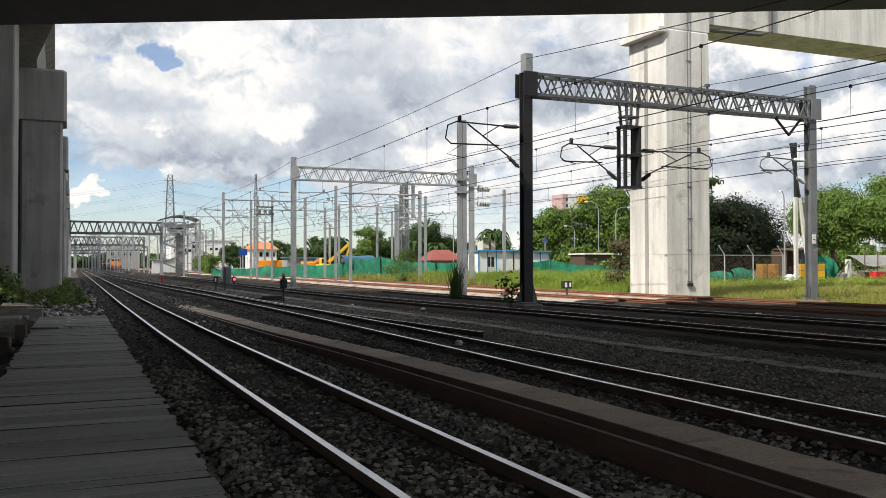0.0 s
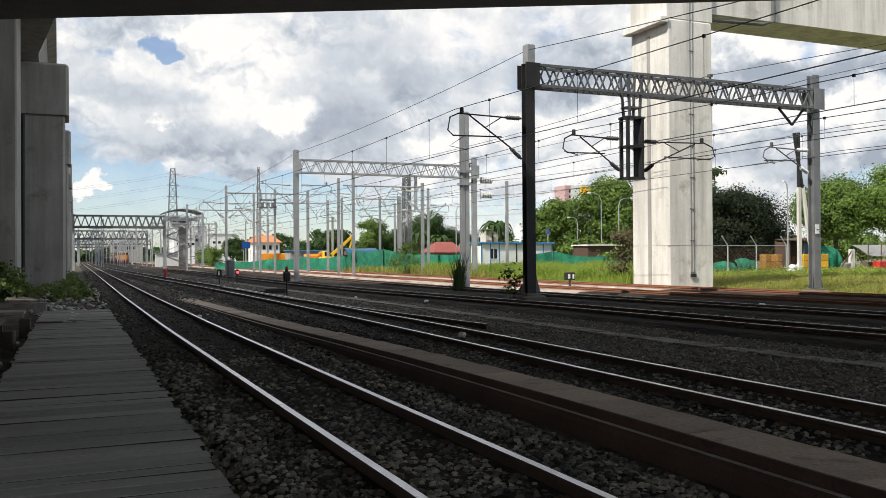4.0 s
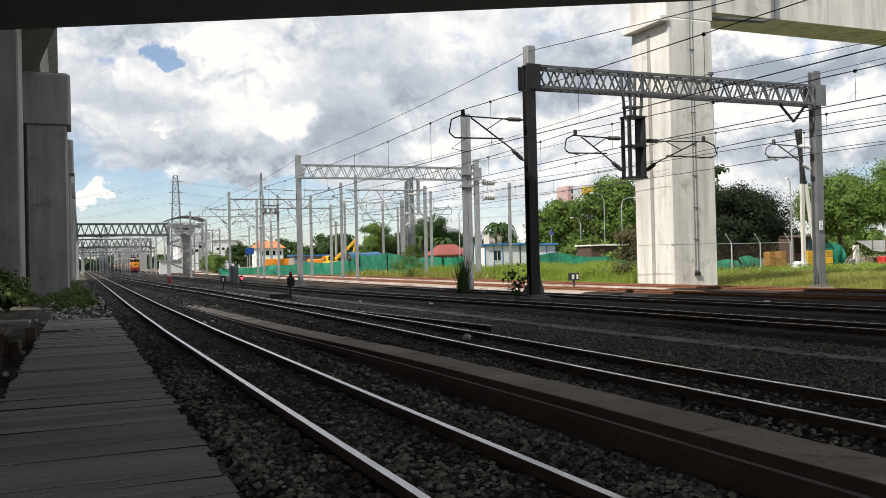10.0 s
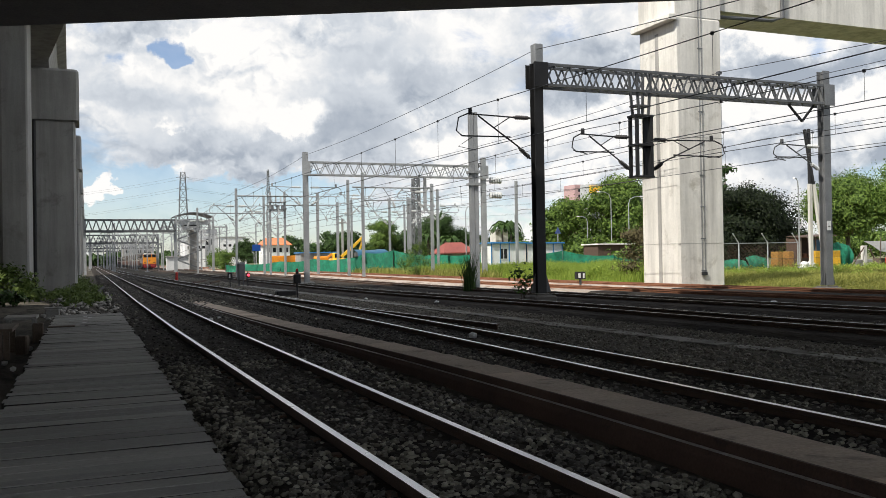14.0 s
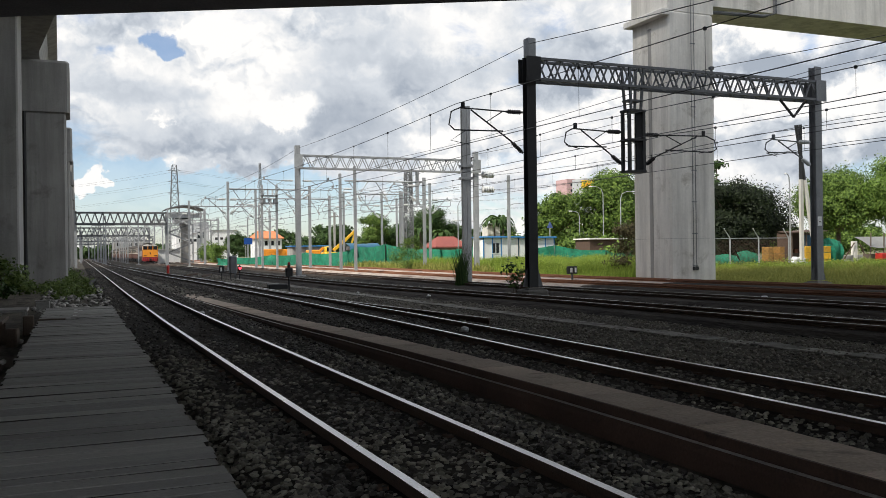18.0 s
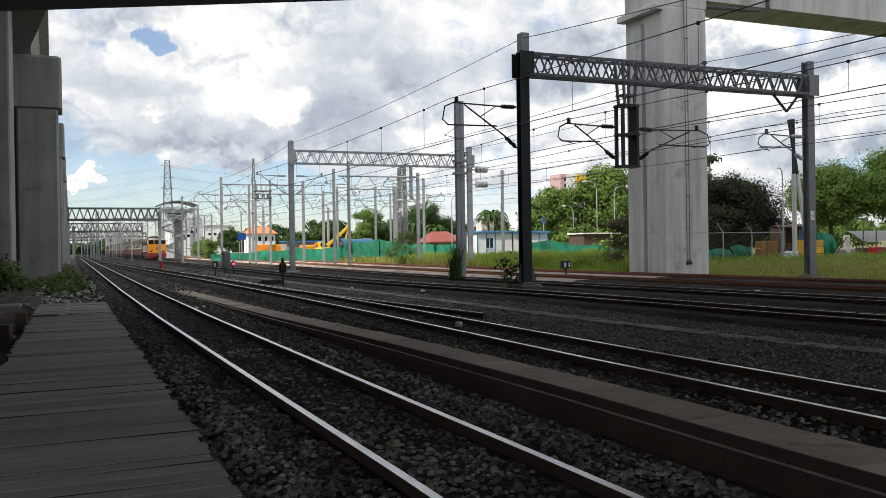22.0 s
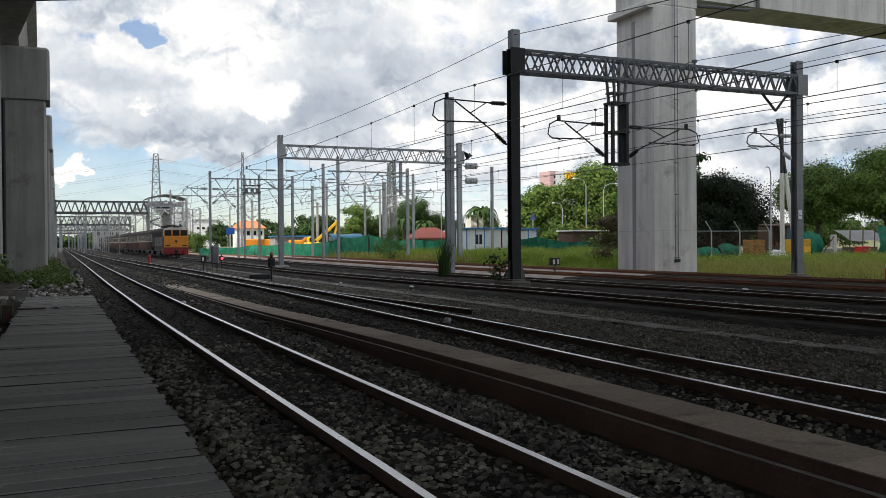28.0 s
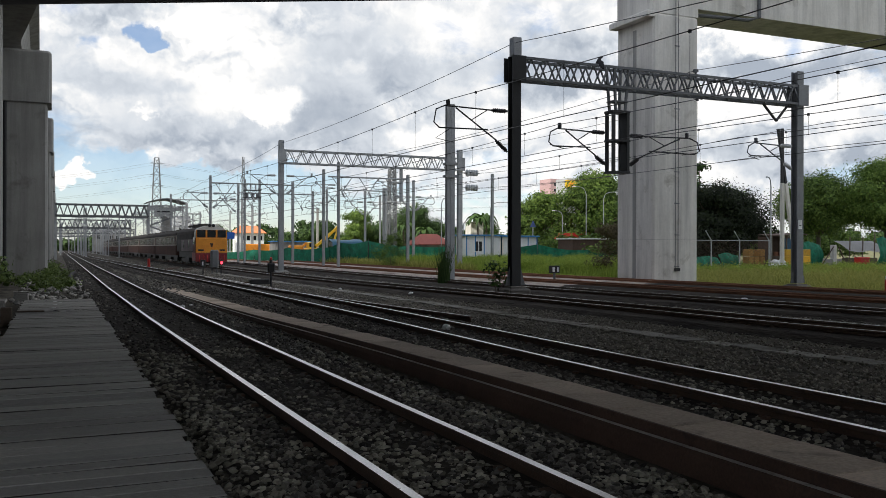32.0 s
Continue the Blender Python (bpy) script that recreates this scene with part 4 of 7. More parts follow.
def overhead_wires():
    spans = [-42, -6, 28.4, 61, 85, 117, 150, 190, 230, 280]
    for fx, name in ((t3, 0), (t4, 1), (t5, 2), (t6, 3)):
        w = thing("overhead_wire", "thin dark catenary and contact wires on droppers", "overhead wire", group="overhead wires")
        zs = {t3: 6.58, t4: 6.02, t5: 5.86, t6: 6.02}[fx]
        for i in range(len(spans) - 1):
            y0, y1 = spans[i], spans[i + 1]
            o0, o1 = (0.2 if i % 2 else -0.2), (-0.2 if i % 2 else 0.2)
            if fx is t3:
                o0 -= 0.3 * (y0 < 60)
                o1 -= 0.3 * (y1 < 60)
            a, b = (fx(y0) + o0, y0, zs + 0.15), (fx(y1) + o1, y1, zs + 0.15)
            path = sagging(a, b, 0.2)
            part("catenary_wire", Kit().tube(path, 0.013, 4, caps=False), M_WIRE, w)
            a2, b2 = (a[0], y0, 5.22), (b[0], y1, 5.22)
            part("contact_wire", Kit().tube([a2, b2], 0.013, 4, caps=False), M_WIRE, w)
            if y1 < 130:
                for j in range(1, 14, 2):
                    p = path[j]
                    part("dropper", Kit().tube([p, (p.x, p.y, 5.22)], 0.007, 4, caps=False).box(p.x - 0.03, p.y - 0.03, p.z - 0.05, p.x + 0.03, p.y + 0.03, p.z + 0.03), M_WIRE, w)
    # earth and feeder wires from column top to column top
    for pts in (((15.5, -8, 5.8), (15.45, 28.4, 9.1), (14.5, 61, 8.9), (13.4, 85.1, 8.2), (13.4, 116.8, 8.2), (12.8, 164, 8.2)),
                ((29.6, -8, 9.2), (29.1, 28.4, 9.0), (28.45, 61, 8.9), (28.5, 97.4, 8.2), (27.2, 133.3, 8.2)),
                ((24.2, -8, 7.0), (23.9, 28.4, 8.8), (22.4, 61, 8.55), (21.6, 94, 8.3)),
                ((31.6, -8, 7.2), (31.2, 28.4, 7.1), (30.2, 61, 7.35), (32.0, 94.0, 7.6)),
                ((31.2, -8, 6.1), (30.9, 28.4, 6.0), (30.2, 61, 6.2), (32.0, 94.0, 6.4))):
        w = thing("feeder_wire", "thin dark feeder wire slung between masts", "overhead wire", group="overhead wires")
        for a, b in zip(pts, pts[1:]):
            part("wire", Kit().tube(sagging(a, b, 0.25), 0.013, 4, caps=False), M_WIRE, w)


overhead_wires()

# ------------------------------------------------------------------ plants
rng = np.random.default_rng(7)


def cards(centres, size, flat=0.0, long=1.0):
    """Small leaf faces at the given places, turned at random: vertices and faces for one mesh."""
    n = len(centres)
    d = rng.normal(size=(n, 3))
    d[:, 2] *= 1 - flat
    d /= np.linalg.norm(d, axis=1)[:, None]
    other = rng.normal(size=(n, 3))
    if centres.shape[1] == 6:
        # blades lie across the way out of the crown
        other, centres = centres[:, 3:] + other * 0.32, centres[:, :3]
        d -= other * (np.sum(d * other, axis=1) / np.sum(other * other, axis=1))[:, None]
        d /= np.linalg.norm(d, axis=1)[:, None]
    e = np.cross(d, other)
    e /= np.linalg.norm(e, axis=1)[:, None]
    s = size * rng.uniform(0.6, 1.4, size=(n, 1))
    a, b = d * s * long, e * s * 0.55
    v = np.stack([centres - a, centres - 0.1 * a + b, centres + a, centres + 0.1 * a - b], axis=1).reshape(-1, 3)
    return v, np.arange(n * 4).reshape(-1, 4)


def mesh_of(name, v, f, material):
    me = bpy.data.meshes.new(name)
    me.from_pydata(v.tolist(), [], f.tolist())
    me.materials.append(material)
    me.update()
    return me


def crown_points(lobes, per, shell=0.45):
    """Leaf places in clumps over the skin of several lobes (x, y, z, rx, rz)."""
    out = []
    for x, y, z, rx, rz in lobes:
        area = rx * (rx + rz)
        n_cl = max(6, int(area * 3.0))
        d = rng.normal(size=(n_cl, 3))
        d /= np.linalg.norm(d, axis=1)[:, None]
        d[:, 2] = np.where(d[:, 2] < -0.5, -d[:, 2] * 0.4, d[:, 2])
        r = rng.uniform(shell, 1.05, size=(n_cl, 1))
        c = np.array([x, y, z]) + d * r * np.array([rx, rx, rz])
        m = max(3, int(per))
        spread = 0.16 * rx + 0.12
        local = rng.normal(size=(n_cl, m, 3)) * np.array([1, 1, 0.7])
        away = d[:, None, :] * 0.7 + local * 0.45 + np.array([0, 0, 0.3])
        away /= np.linalg.norm(away, axis=2)[:, :, None]
        out.append(np.concatenate([c[:, None, :] + local * spread, away], axis=2).reshape(-1, 6))
    return np.concatenate(out)


def tree(x, y, height, lobes, material, label, per=40, leaf=0.17, trunk=0.28, fork=0.35):
    """lobes: (dx, dy, z, rx, rz) in metres from the foot."""
    t = thing("tree", label, "tree", pose(x, y, GROUND_Z), group="")
    k = Kit().tube([(0, 0, -0.2), (0.05, 0, height * fork * 0.5), (0.12, 0.05, height * fork)], trunk, 8, r1=trunk * 0.7)
    part("trunk", k, M_TRUNK, t, smooth=True)
    for dx, dy, z, rx, rz in lobes:
        mid = (dx * 0.5 + 0.1, dy * 0.5, (height * fork + z) * 0.5)
        part("limb", Kit().tube([(0.1, 0.05, height * fork - 0.2), mid, (dx, dy, z)], trunk * 0.5, 6, r1=trunk * 0.15), M_TRUNK, t, smooth=True)
    v, f = cards(crown_points(lobes, per), leaf)
    part("crown", mesh_of("crown", v, f, material), None, t)
    return t


def lobes_auto(width, z0, z1, n, seed):
    """Lobes that fill a crown of that width between two heights, widest below the middle."""
    r = random.Random(seed)
    out = []
    for i in range(n):
        u = r.random()
        z = z0 + (z1 - z0) * (0.25 + 0.62 * u)
        w = width / 2 * math.sqrt(max(0.1, 1 - (u * 0.95) ** 2))
        a = r.uniform(0, 2 * math.pi)
        q = math.sqrt(r.random()) * 0.72
        rx = width * r.uniform(0.15, 0.24)
        out.append((math.cos(a) * w * q, math.sin(a) * w * q * 0.8, z, rx, rx * r.uniform(0.65, 0.9)))
    out.append((0, 0, z1 - width * 0.14, width * 0.18, width * 0.14))
    return out


tree(61.3, 105, 9.0, lobes_auto(9.6, 0.4, 9.5, 26, 1), M_LEAF, "broad green rain tree in full leaf beyond the netting")
tree(66.6, 100, 11.5, lobes_auto(11.5, 0.8, 12.2, 34, 2), M_LEAF, "tall spreading green rain tree behind street lamps")
tree(71.5, 103, 8.5, lobes_auto(9.0, 0.4, 9.4, 18, 3), M_LEAF_DARK, "dark green tree behind the pier")
# near-black leaf colour stands in for the viaduct's shade on this tree
tree(56.5, 64, 8.0, lobes_auto(9.5, 0.7, 7.6, 30, 4) + [(-2.6, 0, 6.6, 1.9, 1.5), (3.6, 0, 4.6, 2.0, 1.4), (5.6, 0, 3.2, 1.8, 1.4)], leaf_mat("shade_painted_leaves", (0.003, 0.007, 0.002), (0.020, 0.031, 0.009), 0.1), "dense tree behind the wire fence with shade painted into its dark leaves", per=90, leaf=0.10)
tree(55.8, 66, 11.0, [(0.2, 0, 9.3, 0.7, 1.1), (-0.5, 0, 7.6, 0.9, 1.0), (0.4, 0, 6.0, 1.2, 1.2)], M_LEAF_DARK, "thin dark tree beside the pier")
tree(65.6, 74, 7.0, lobes_auto(10.0, 1.0, 7.4, 22, 5), M_LEAF_LIGHT, "green roadside tree behind two concrete poles", per=70, leaf=0.12)
tree(73.5, 68, 9.5, lobes_auto(10.0, 1.8, 9.6, 28, 6), M_LEAF, "leafy green tree above the stalls", per=75, leaf=0.12)
tree(77.5, 63, 10.5, lobes_auto(11.0, 2.2, 10.8, 30, 7), M_LEAF_LIGHT, "bright green tree in sunlight over a stall", per=75, leaf=0.12)
tree(79.0, 62, 10.0, lobes_auto(9.0, 1.0, 9.8, 16, 8), M_LEAF_DARK, "leafy green tree above the stalls", per=60, leaf=0.13)
tree(42.8, 130, 7.5, lobes_auto(7.0, 0.5, 7.6, 16, 9), M_LEAF, "rounded green tree behind the building site", per=90, leaf=0.13)
tree(53.0, 130, 8.5, lobes_auto(10.0, 0.5, 8.6, 20, 10), M_LEAF_DARK, "broad dark green tree behind the site huts", per=90, leaf=0.13)
tree(46.6, 135, 7.0, lobes_auto(6.0, 0.5, 7.2, 12, 11), M_LEAF_DARK, "dark green tree behind the site huts", per=90, leaf=0.13)
tree(21.6, 152, 3.0, lobes_auto(7.0, 0.1, 3.0, 10, 12), M_LEAF, "low dark tree beside the station stairs", per=90, leaf=0.13)
tree(29.6, 180, 5.6, lobes_auto(7.0, 0.5, 5.8, 10, 13), M_LEAF_DARK, "dark tree behind the blue signboard", per=90, leaf=0.13)


def far_woods():
    pts = []
    for i in range(70):
        x = 45 + i * 3.6 + random.uniform(-2, 2)
        y = 250 + random.uniform(-20, 60)
        h = random.uniform(6.0, 10.0)
        for j in range(4):
            pts.append((x + random.uniform(-3, 3), y, h * random.uniform(0.3, 0.85), random.uniform(2.2, 3.8), random.uniform(1.6, 2.8)))
    v, f = cards(crown_points(pts, 20), 0.42)
    tagged(part("far_woods", mesh_of("far_woods", v, f, M_LEAF_DARK), None), "distant line of dark green trees", "trees", kind="stuff")
    pts = [(-3.0 - random.random() * 5, 100 + i * 7, random.uniform(0.4, 1.6), random.uniform(1.0, 2.0), random.uniform(0.8, 1.4)) for i in range(28)]
    v, f = cards(crown_points(pts, 9), 0.3)
    tagged(part("lineside_bushes", mesh_of("lineside_bushes", v, f, M_LEAF_DARK), None), "rough bushes along the viaduct foot", "bushes", kind="stuff")

    pts = []
    for i in range(60):
        x = 46 + i * 0.75
        pts.append((x, 92 - (x - 46) * 0.35 + random.uniform(-3, 3), random.uniform(0.6, 2.4), random.uniform(0.9, 1.8), random.uniform(0.8, 1.4)))
    for i in range(46):
        x = 55 + i * 0.6
        pts.append((x * 1.1, 76 + random.uniform(-2, 4), random.uniform(0.8, 3.4), random.uniform(0.9, 1.7), random.uniform(0.8, 1.4)))
    v, f = cards(crown_points(pts, 26), 0.17)
    tagged(part("undergrowth", mesh_of("undergrowth", v, f, M_LEAF), None), "tangled green undergrowth below the roadside trees", "bushes", kind="stuff")


far_woods()


def end_of_line():
    """Low trees and roofs where the tracks run out of sight."""
    pts = []
    for i in range(110):
        low = i % 2
        pts.append((-60 + i * 1.4 + random.uniform(-2, 2), 440 + random.uniform(-15, 30), random.uniform(0.2, 1.5) if low else random.uniform(2.0, 5.0), random.uniform(2.5, 4.5), random.uniform(1.6, 2.8)))
    v, f = cards(crown_points(pts, 6), 0.9)
    tagged(part("horizon_trees", mesh_of("horizon_trees", v, f, M_LEAF_DARK), None), "hazy dark trees at the end of the tracks", "trees", kind="stuff")
    pts = []
    for i in range(260):
        x = random.uniform(38.5, 61.5)
        y = random.uniform(46.5, 49.3) if i % 3 else random.uniform(38, 50)
        r = random.uniform(0.15, 0.45)
        pts.append((x, y, GROUND_Z + r * 0.8, r, r * random.uniform(0.6, 1.1)))
    for i in range(90):
        y = random.uniform(44, 60)
        pts.append((random.uniform(29.5, 33 + (60 - y) * 0.3), y, GROUND_Z + random.uniform(0.3, 0.8), 0.3, 0.35))
    # fills the dark below the tree; the shade is in the leaf colour
    low = []
    for i in range(46):
        low.append((random.uniform(46, 58), random.uniform(60, 66), random.uniform(0.5, 2.6), random.uniform(0.9, 1.6), random.uniform(0.8, 1.3)))
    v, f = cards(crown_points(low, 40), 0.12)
    tagged(part("shade_painted_undergrowth", mesh_of("shade_painted_undergrowth", v, f, bpy.data.materials["shade_painted_leaves"]), None), "undergrowth behind the wire fence with shade painted into its dark leaves", "bushes", kind="stuff")
    v, f = cards(crown_points(pts, 26), 0.05)
    tagged(part("verge_weeds", mesh_of("verge_weeds", v, f, M_GRASS), None), "ragged leafy weeds in the trackside grass", "weeds", kind="stuff")


end_of_line()


def palm(x, y, h):
    t = thing("palm_tree", "tall palm with drooping fronds beyond the site", "tree", pose(x, y, GROUND_Z))
    part("trunk", Kit().tube([(0, 0, 0), (0.1, 0, h * 0.5), (0, 0, h)], 0.2, 7, r1=0.13), M_TRUNK, t, smooth=True)
    for i in range(13):
        a = i * 2.4
        k = Kit()
        up = random.uniform(0.2, 1.2)
        prev = None
        for j in range(7):
            u = j / 6
            r = 2.2 * u
            c = Vector((math.cos(a) * r, math.sin(a) * r, h + up * math.sin(u * 2.2) - 1.6 * u * u))
            s = Vector((-math.sin(a), math.cos(a), -0.5)) * (0.38 * math.sin(0.3 + u * 2.7))
            row = (c - s, c, c + Vector((s.x * -1, s.y * -1, s.z)) * -1)
            if prev:
                k.add([prev[0], prev[1], row[1], row[0]], [(0, 1, 2, 3)])
                k.add([prev[1], prev[2], row[2], row[1]], [(0, 1, 2, 3)])
            prev = row
        part("frond", k, M_LEAF_DARK, t)


for px, py, ph in ((58.0, 118, 6.0), (60.2, 121, 6.4), (62.5, 124, 6.2), (46.0, 118, 4.6), (51.0, 122, 4.4), (64.5, 104, 4.4)):
    palm(px, py, ph)


def blades(n, region, h0, h1, lean=0.35, width=0.03):
    """Upright grass blades scattered over region(u, v) -> x, y, factor."""
    p = np.array([region() for _ in range(n)])
    h = rng.uniform(h0, h1, n) * p[:, 2]
    a = rng.uniform(0, 2 * np.pi, n)
    tilt = rng.normal(0, lean, (n, 2)) * h[:, None]
    base = np.c_[p[:, 0], p[:, 1], np.full(n, GROUND_Z)]
    w = np.c_[np.cos(a), np.sin(a), np.zeros(n)] * width * rng.uniform(0.7, 1.5, (n, 1))
    mid = base + np.c_[tilt * 0.35, h * 0.6]
    top = base + np.c_[tilt, h]
    v = np.stack([base - w, base + w, mid + w * 0.8, mid - w * 0.8, top], axis=1).reshape(-1, 3)
    i = np.arange(n)[:, None] * 5
    f = (i + np.array([0, 1, 2, 3])).tolist() + (i + np.array([3, 2, 4])).tolist()
    return v, f


def grass_patch(name, n, region, h0, h1, material, label, lean=0.3, width=0.03):
    v, f = blades(n, region, h0, h1, lean, width)
    me = bpy.data.meshes.new(name)
    me.from_pydata(v.tolist(), [], f)
    me.materials.append(material)
    me.update()
    tagged(part(name, me, None), label, "grass", kind="stuff")


def clumpy(x, y):
    return 0.75 + 0.5 * noise.noise((x * 0.35, y * 0.35, 3.0)) + 0.25 * noise.noise((x * 1.3, y * 1.3, 1.0))


def field():
    """The overgrown field beside the last track."""
    while True:
        y = random.uniform(42, 84)
        x = random.uniform(27.8 + (y > 60) * 0.8, 31 + (84 - y) * 0.35 + 12)
        if 26 < x < 29.6 and 34 < y < 38:
            continue
        if x > y * 0.77:
            continue
        edge = min(1.0, max(0.12, (x - 27.8 - 0.02 * (y - 42)) / 3.0))
        return x, y, clumpy(x, y) * edge


def verge():
    while True:
        y = random.uniform(22, 52)
        x = random.uniform(27.8 + max(0, 30 - y) * 0.22, 62)
        if 26 < x < 29.5 and 34.3 < y < 37.7:
            continue
        if y > x * 1.24 or y < 14 + (x - 27) * 0.2:
            continue
        return x, y, clumpy(x, y) * min(1.0, 0.25 + (x - 28) * 0.12)


grass_patch("tall_grass", 90000, field, 0.7, 1.4, M_GRASS, "tall yellow-green grass on the unused ground", 0.24, 0.015)
grass_patch("verge_grass", 80000, verge, 0.18, 0.66, M_GRASS_DRY, "short dry yellow-green grass at the trackside", 0.55, 0.014)


def between():
    y = random.uniform(58, 100)
    return random.uniform(27.5, 28.6) + (y - 58) * random.uniform(0.0, 0.06), y, random.uniform(0.3, 1.0)


grass_patch("edge_grass", 6000, between, 0.4, 1.0, M_GRASS_DRY, "weeds along the edge of the pale ballast", 0.3, 0.03)


def leafy(name, x, y, lobes, n, leaf, material, label, stems=7):
    t = thing(name, label, "plant", pose(x, y, GROUND_Z))
    for i in range(stems):
        l = lobes[i % len(lobes)]
        part("stem", Kit().tube([(random.uniform(-0.1, 0.1), random.uniform(-0.1, 0.1), 0), (l[0] * 0.6, l[1] * 0.6, l[2] * 0.6), (l[0], l[1], l[2])], 0.018, 5, r1=0.006), M_TRUNK, t)
    v, f = cards(crown_points(lobes, n), leaf, 0.3)
    part("foliage", mesh_of("foliage", v, f, material), None, t)
    return t


leafy("shrub", 27.6, 74, [(0, 0, 1.8, 1.0, 1.1), (-0.9, 0, 1.2, 0.9, 0.9), (0.9, 0, 1.2, 0.8, 0.9), (0.2, 0, 2.5, 0.6, 0.6), (-0.3, 0, 0.6, 1.2, 0.6), (0.8, 0, 2.2, 0.4, 0.6)], 110, 0.06, M_LEAF, "tall bright green shrub beside the new track")
leafy("shrub", 30.3, 44, [(0, 0, 0.8, 0.9, 0.9), (0.3, 0, 1.9, 0.9, 0.9), (-0.2, 0, 2.7, 0.6, 0.5), (0.9, 0, 1.5, 0.9, 1.2), (0.6, 0, 2.8, 0.6, 0.5)], 120, 0.07, leaf_mat("withered_vine", (0.07, 0.055, 0.03), (0.15, 0.13, 0.06)), "brown withered creeper against the pier")
leafy("shrub", 53, 76, [(0, 0, 1.6, 2.2, 1.2), (2.6, 0, 1.4, 2.0, 1.1), (-2.2, 0, 1.2, 1.6, 1.0)], 22, 0.2, M_LEAF, "broad leafy shrub beside the white cabin")
leafy("plant", 15.1, 29.0, [(0.2, 0, 0.85, 0.28, 0.3), (-0.15, 0, 1.0, 0.22, 0.3), (0.35, 0, 0.55, 0.3, 0.25), (0, 0, 0.5, 0.25, 0.3)], 7, 0.085, M_LEAF_DARK, "leafy sapling at the foot of the gantry column")
leafy("bush", -3.1, 44, [(0.2, 0, 0.8, 0.8, 0.7), (-0.8, 0.3, 0.7, 0.9, 0.65), (-0.2, 0.2, 1.25, 0.7, 0.5), (0.6, 0, 0.6, 0.5, 0.4), (-1.2, 0, 0.35, 0.8, 0.5), (0.9, -0.8, 0.3, 0.4, 0.28)], 46, 0.10, M_WEED, "dense leafy bush at the foot of the viaduct pier", 10)
leafy("bush", -3.6, 38.5, [(0.3, 0, 0.4, 0.5, 0.4), (-0.6, 0.1, 0.35, 0.6, 0.4), (0.9, 0.4, 0.25, 0.4, 0.3)], 40, 0.09, M_LEAF_DARK, "dark leafy bush beside the viaduct pier", 6)
leafy("bush", -0.5, 54.0, [(0, 0, 0.2, 0.4, 0.22), (0.4, 5, 0.22, 0.4, 0.3), (0.2, 12, 0.3, 0.5, 0.4), (0.1, 18, 0.4, 0.6, 0.5)], 60, 0.07, M_WEED, "weeds between the viaduct piers and the track", 6)


def tuft():
    t = thing("reed_tuft", "dark tuft of tall reeds by the double mast", "plant", pose(16.3, 36.6, GROUND_Z))
    n = 170
    v, f = [], []
    for i in range(n):
        a, h = random.uniform(0, 6.28), random.uniform(0.7, 2.1)
        lx, ly = math.cos(a) * random.uniform(0, 0.55), math.sin(a) * 0.3
        bx, by = random.uniform(-0.25, 0.25), random.uniform(-0.2, 0.2)
        for j, (u, w) in enumerate(((0, 0.012), (0.5, 0.011), (1.0, 0.002))):
            x, y = bx + lx * u * u, by + ly * u * u
            v += [(x - w, y, h * u), (x + w, y, h * u)]
        b = i * 6
        f += [(b, b + 1, b + 3, b + 2), (b + 2, b + 3, b + 5, b + 4)]
    me = bpy.data.meshes.new("reed_foliage")
    me.from_pydata(v, [], f)
    me.materials.append(M_LEAF_DARK)
    tagged(part("reed_foliage", me, None, t), kind="stuff")


tuft()

# ------------------------------------------------------------------ site, houses, far things
def net_fence():
    t = thing("netting_fence", "sagging green construction netting on thin posts", "fence")
    line = [(18.5, 128, 0.9), (20.2, 125, 0.95), (23.1, 112, 1.25), (25.6, 104, 1.5), (27.9, 97, 1.55), (29.0, 94, 2.1), (31.0, 90, 2.3), (33.9, 84, 1.7), (36.8, 79, 1.9), (40, 77, 1.8), (43.5, 75, 1.9), (47.4, 72, 1.35), (49, 71, 1.1), (52, 70, 1.4)]
    for i in range(len(line) - 1):
        (x0, y0, z0), (x1, y1, z1) = line[i], line[i + 1]
        k = Kit()
        n = 12
        for j in range(n + 1):
            u = j / n
            x, y, z = x0 + (x1 - x0) * u, y0 + (y1 - y0) * u, z0 + (z1 - z0) * u - 0.22 * math.sin(math.pi * u)
            for q in range(4):
                w = q / 3
                off = 0.22 * math.sin(j * 1.9 + i + q) + 0.3 * noise.noise((x * 2.1, y * 2.1, q))
                k.v.append((x + off * 0.6, y + off, GROUND_Z + (z - GROUND_Z) * w))
        for j in range(n):
            for q in range(3):
                a = j * 4 + q
                k.f.append((a, a + 4, a + 5, a + 1))
                k.k.append(0)
        part("net_panel", k, M_NET, t, smooth=True)
        part("post", Kit().tube([(x0, y0, GROUND_Z), (x0, y0, z0 + 0.15)], 0.035), M_GALV_DARK, t)


net_fence()


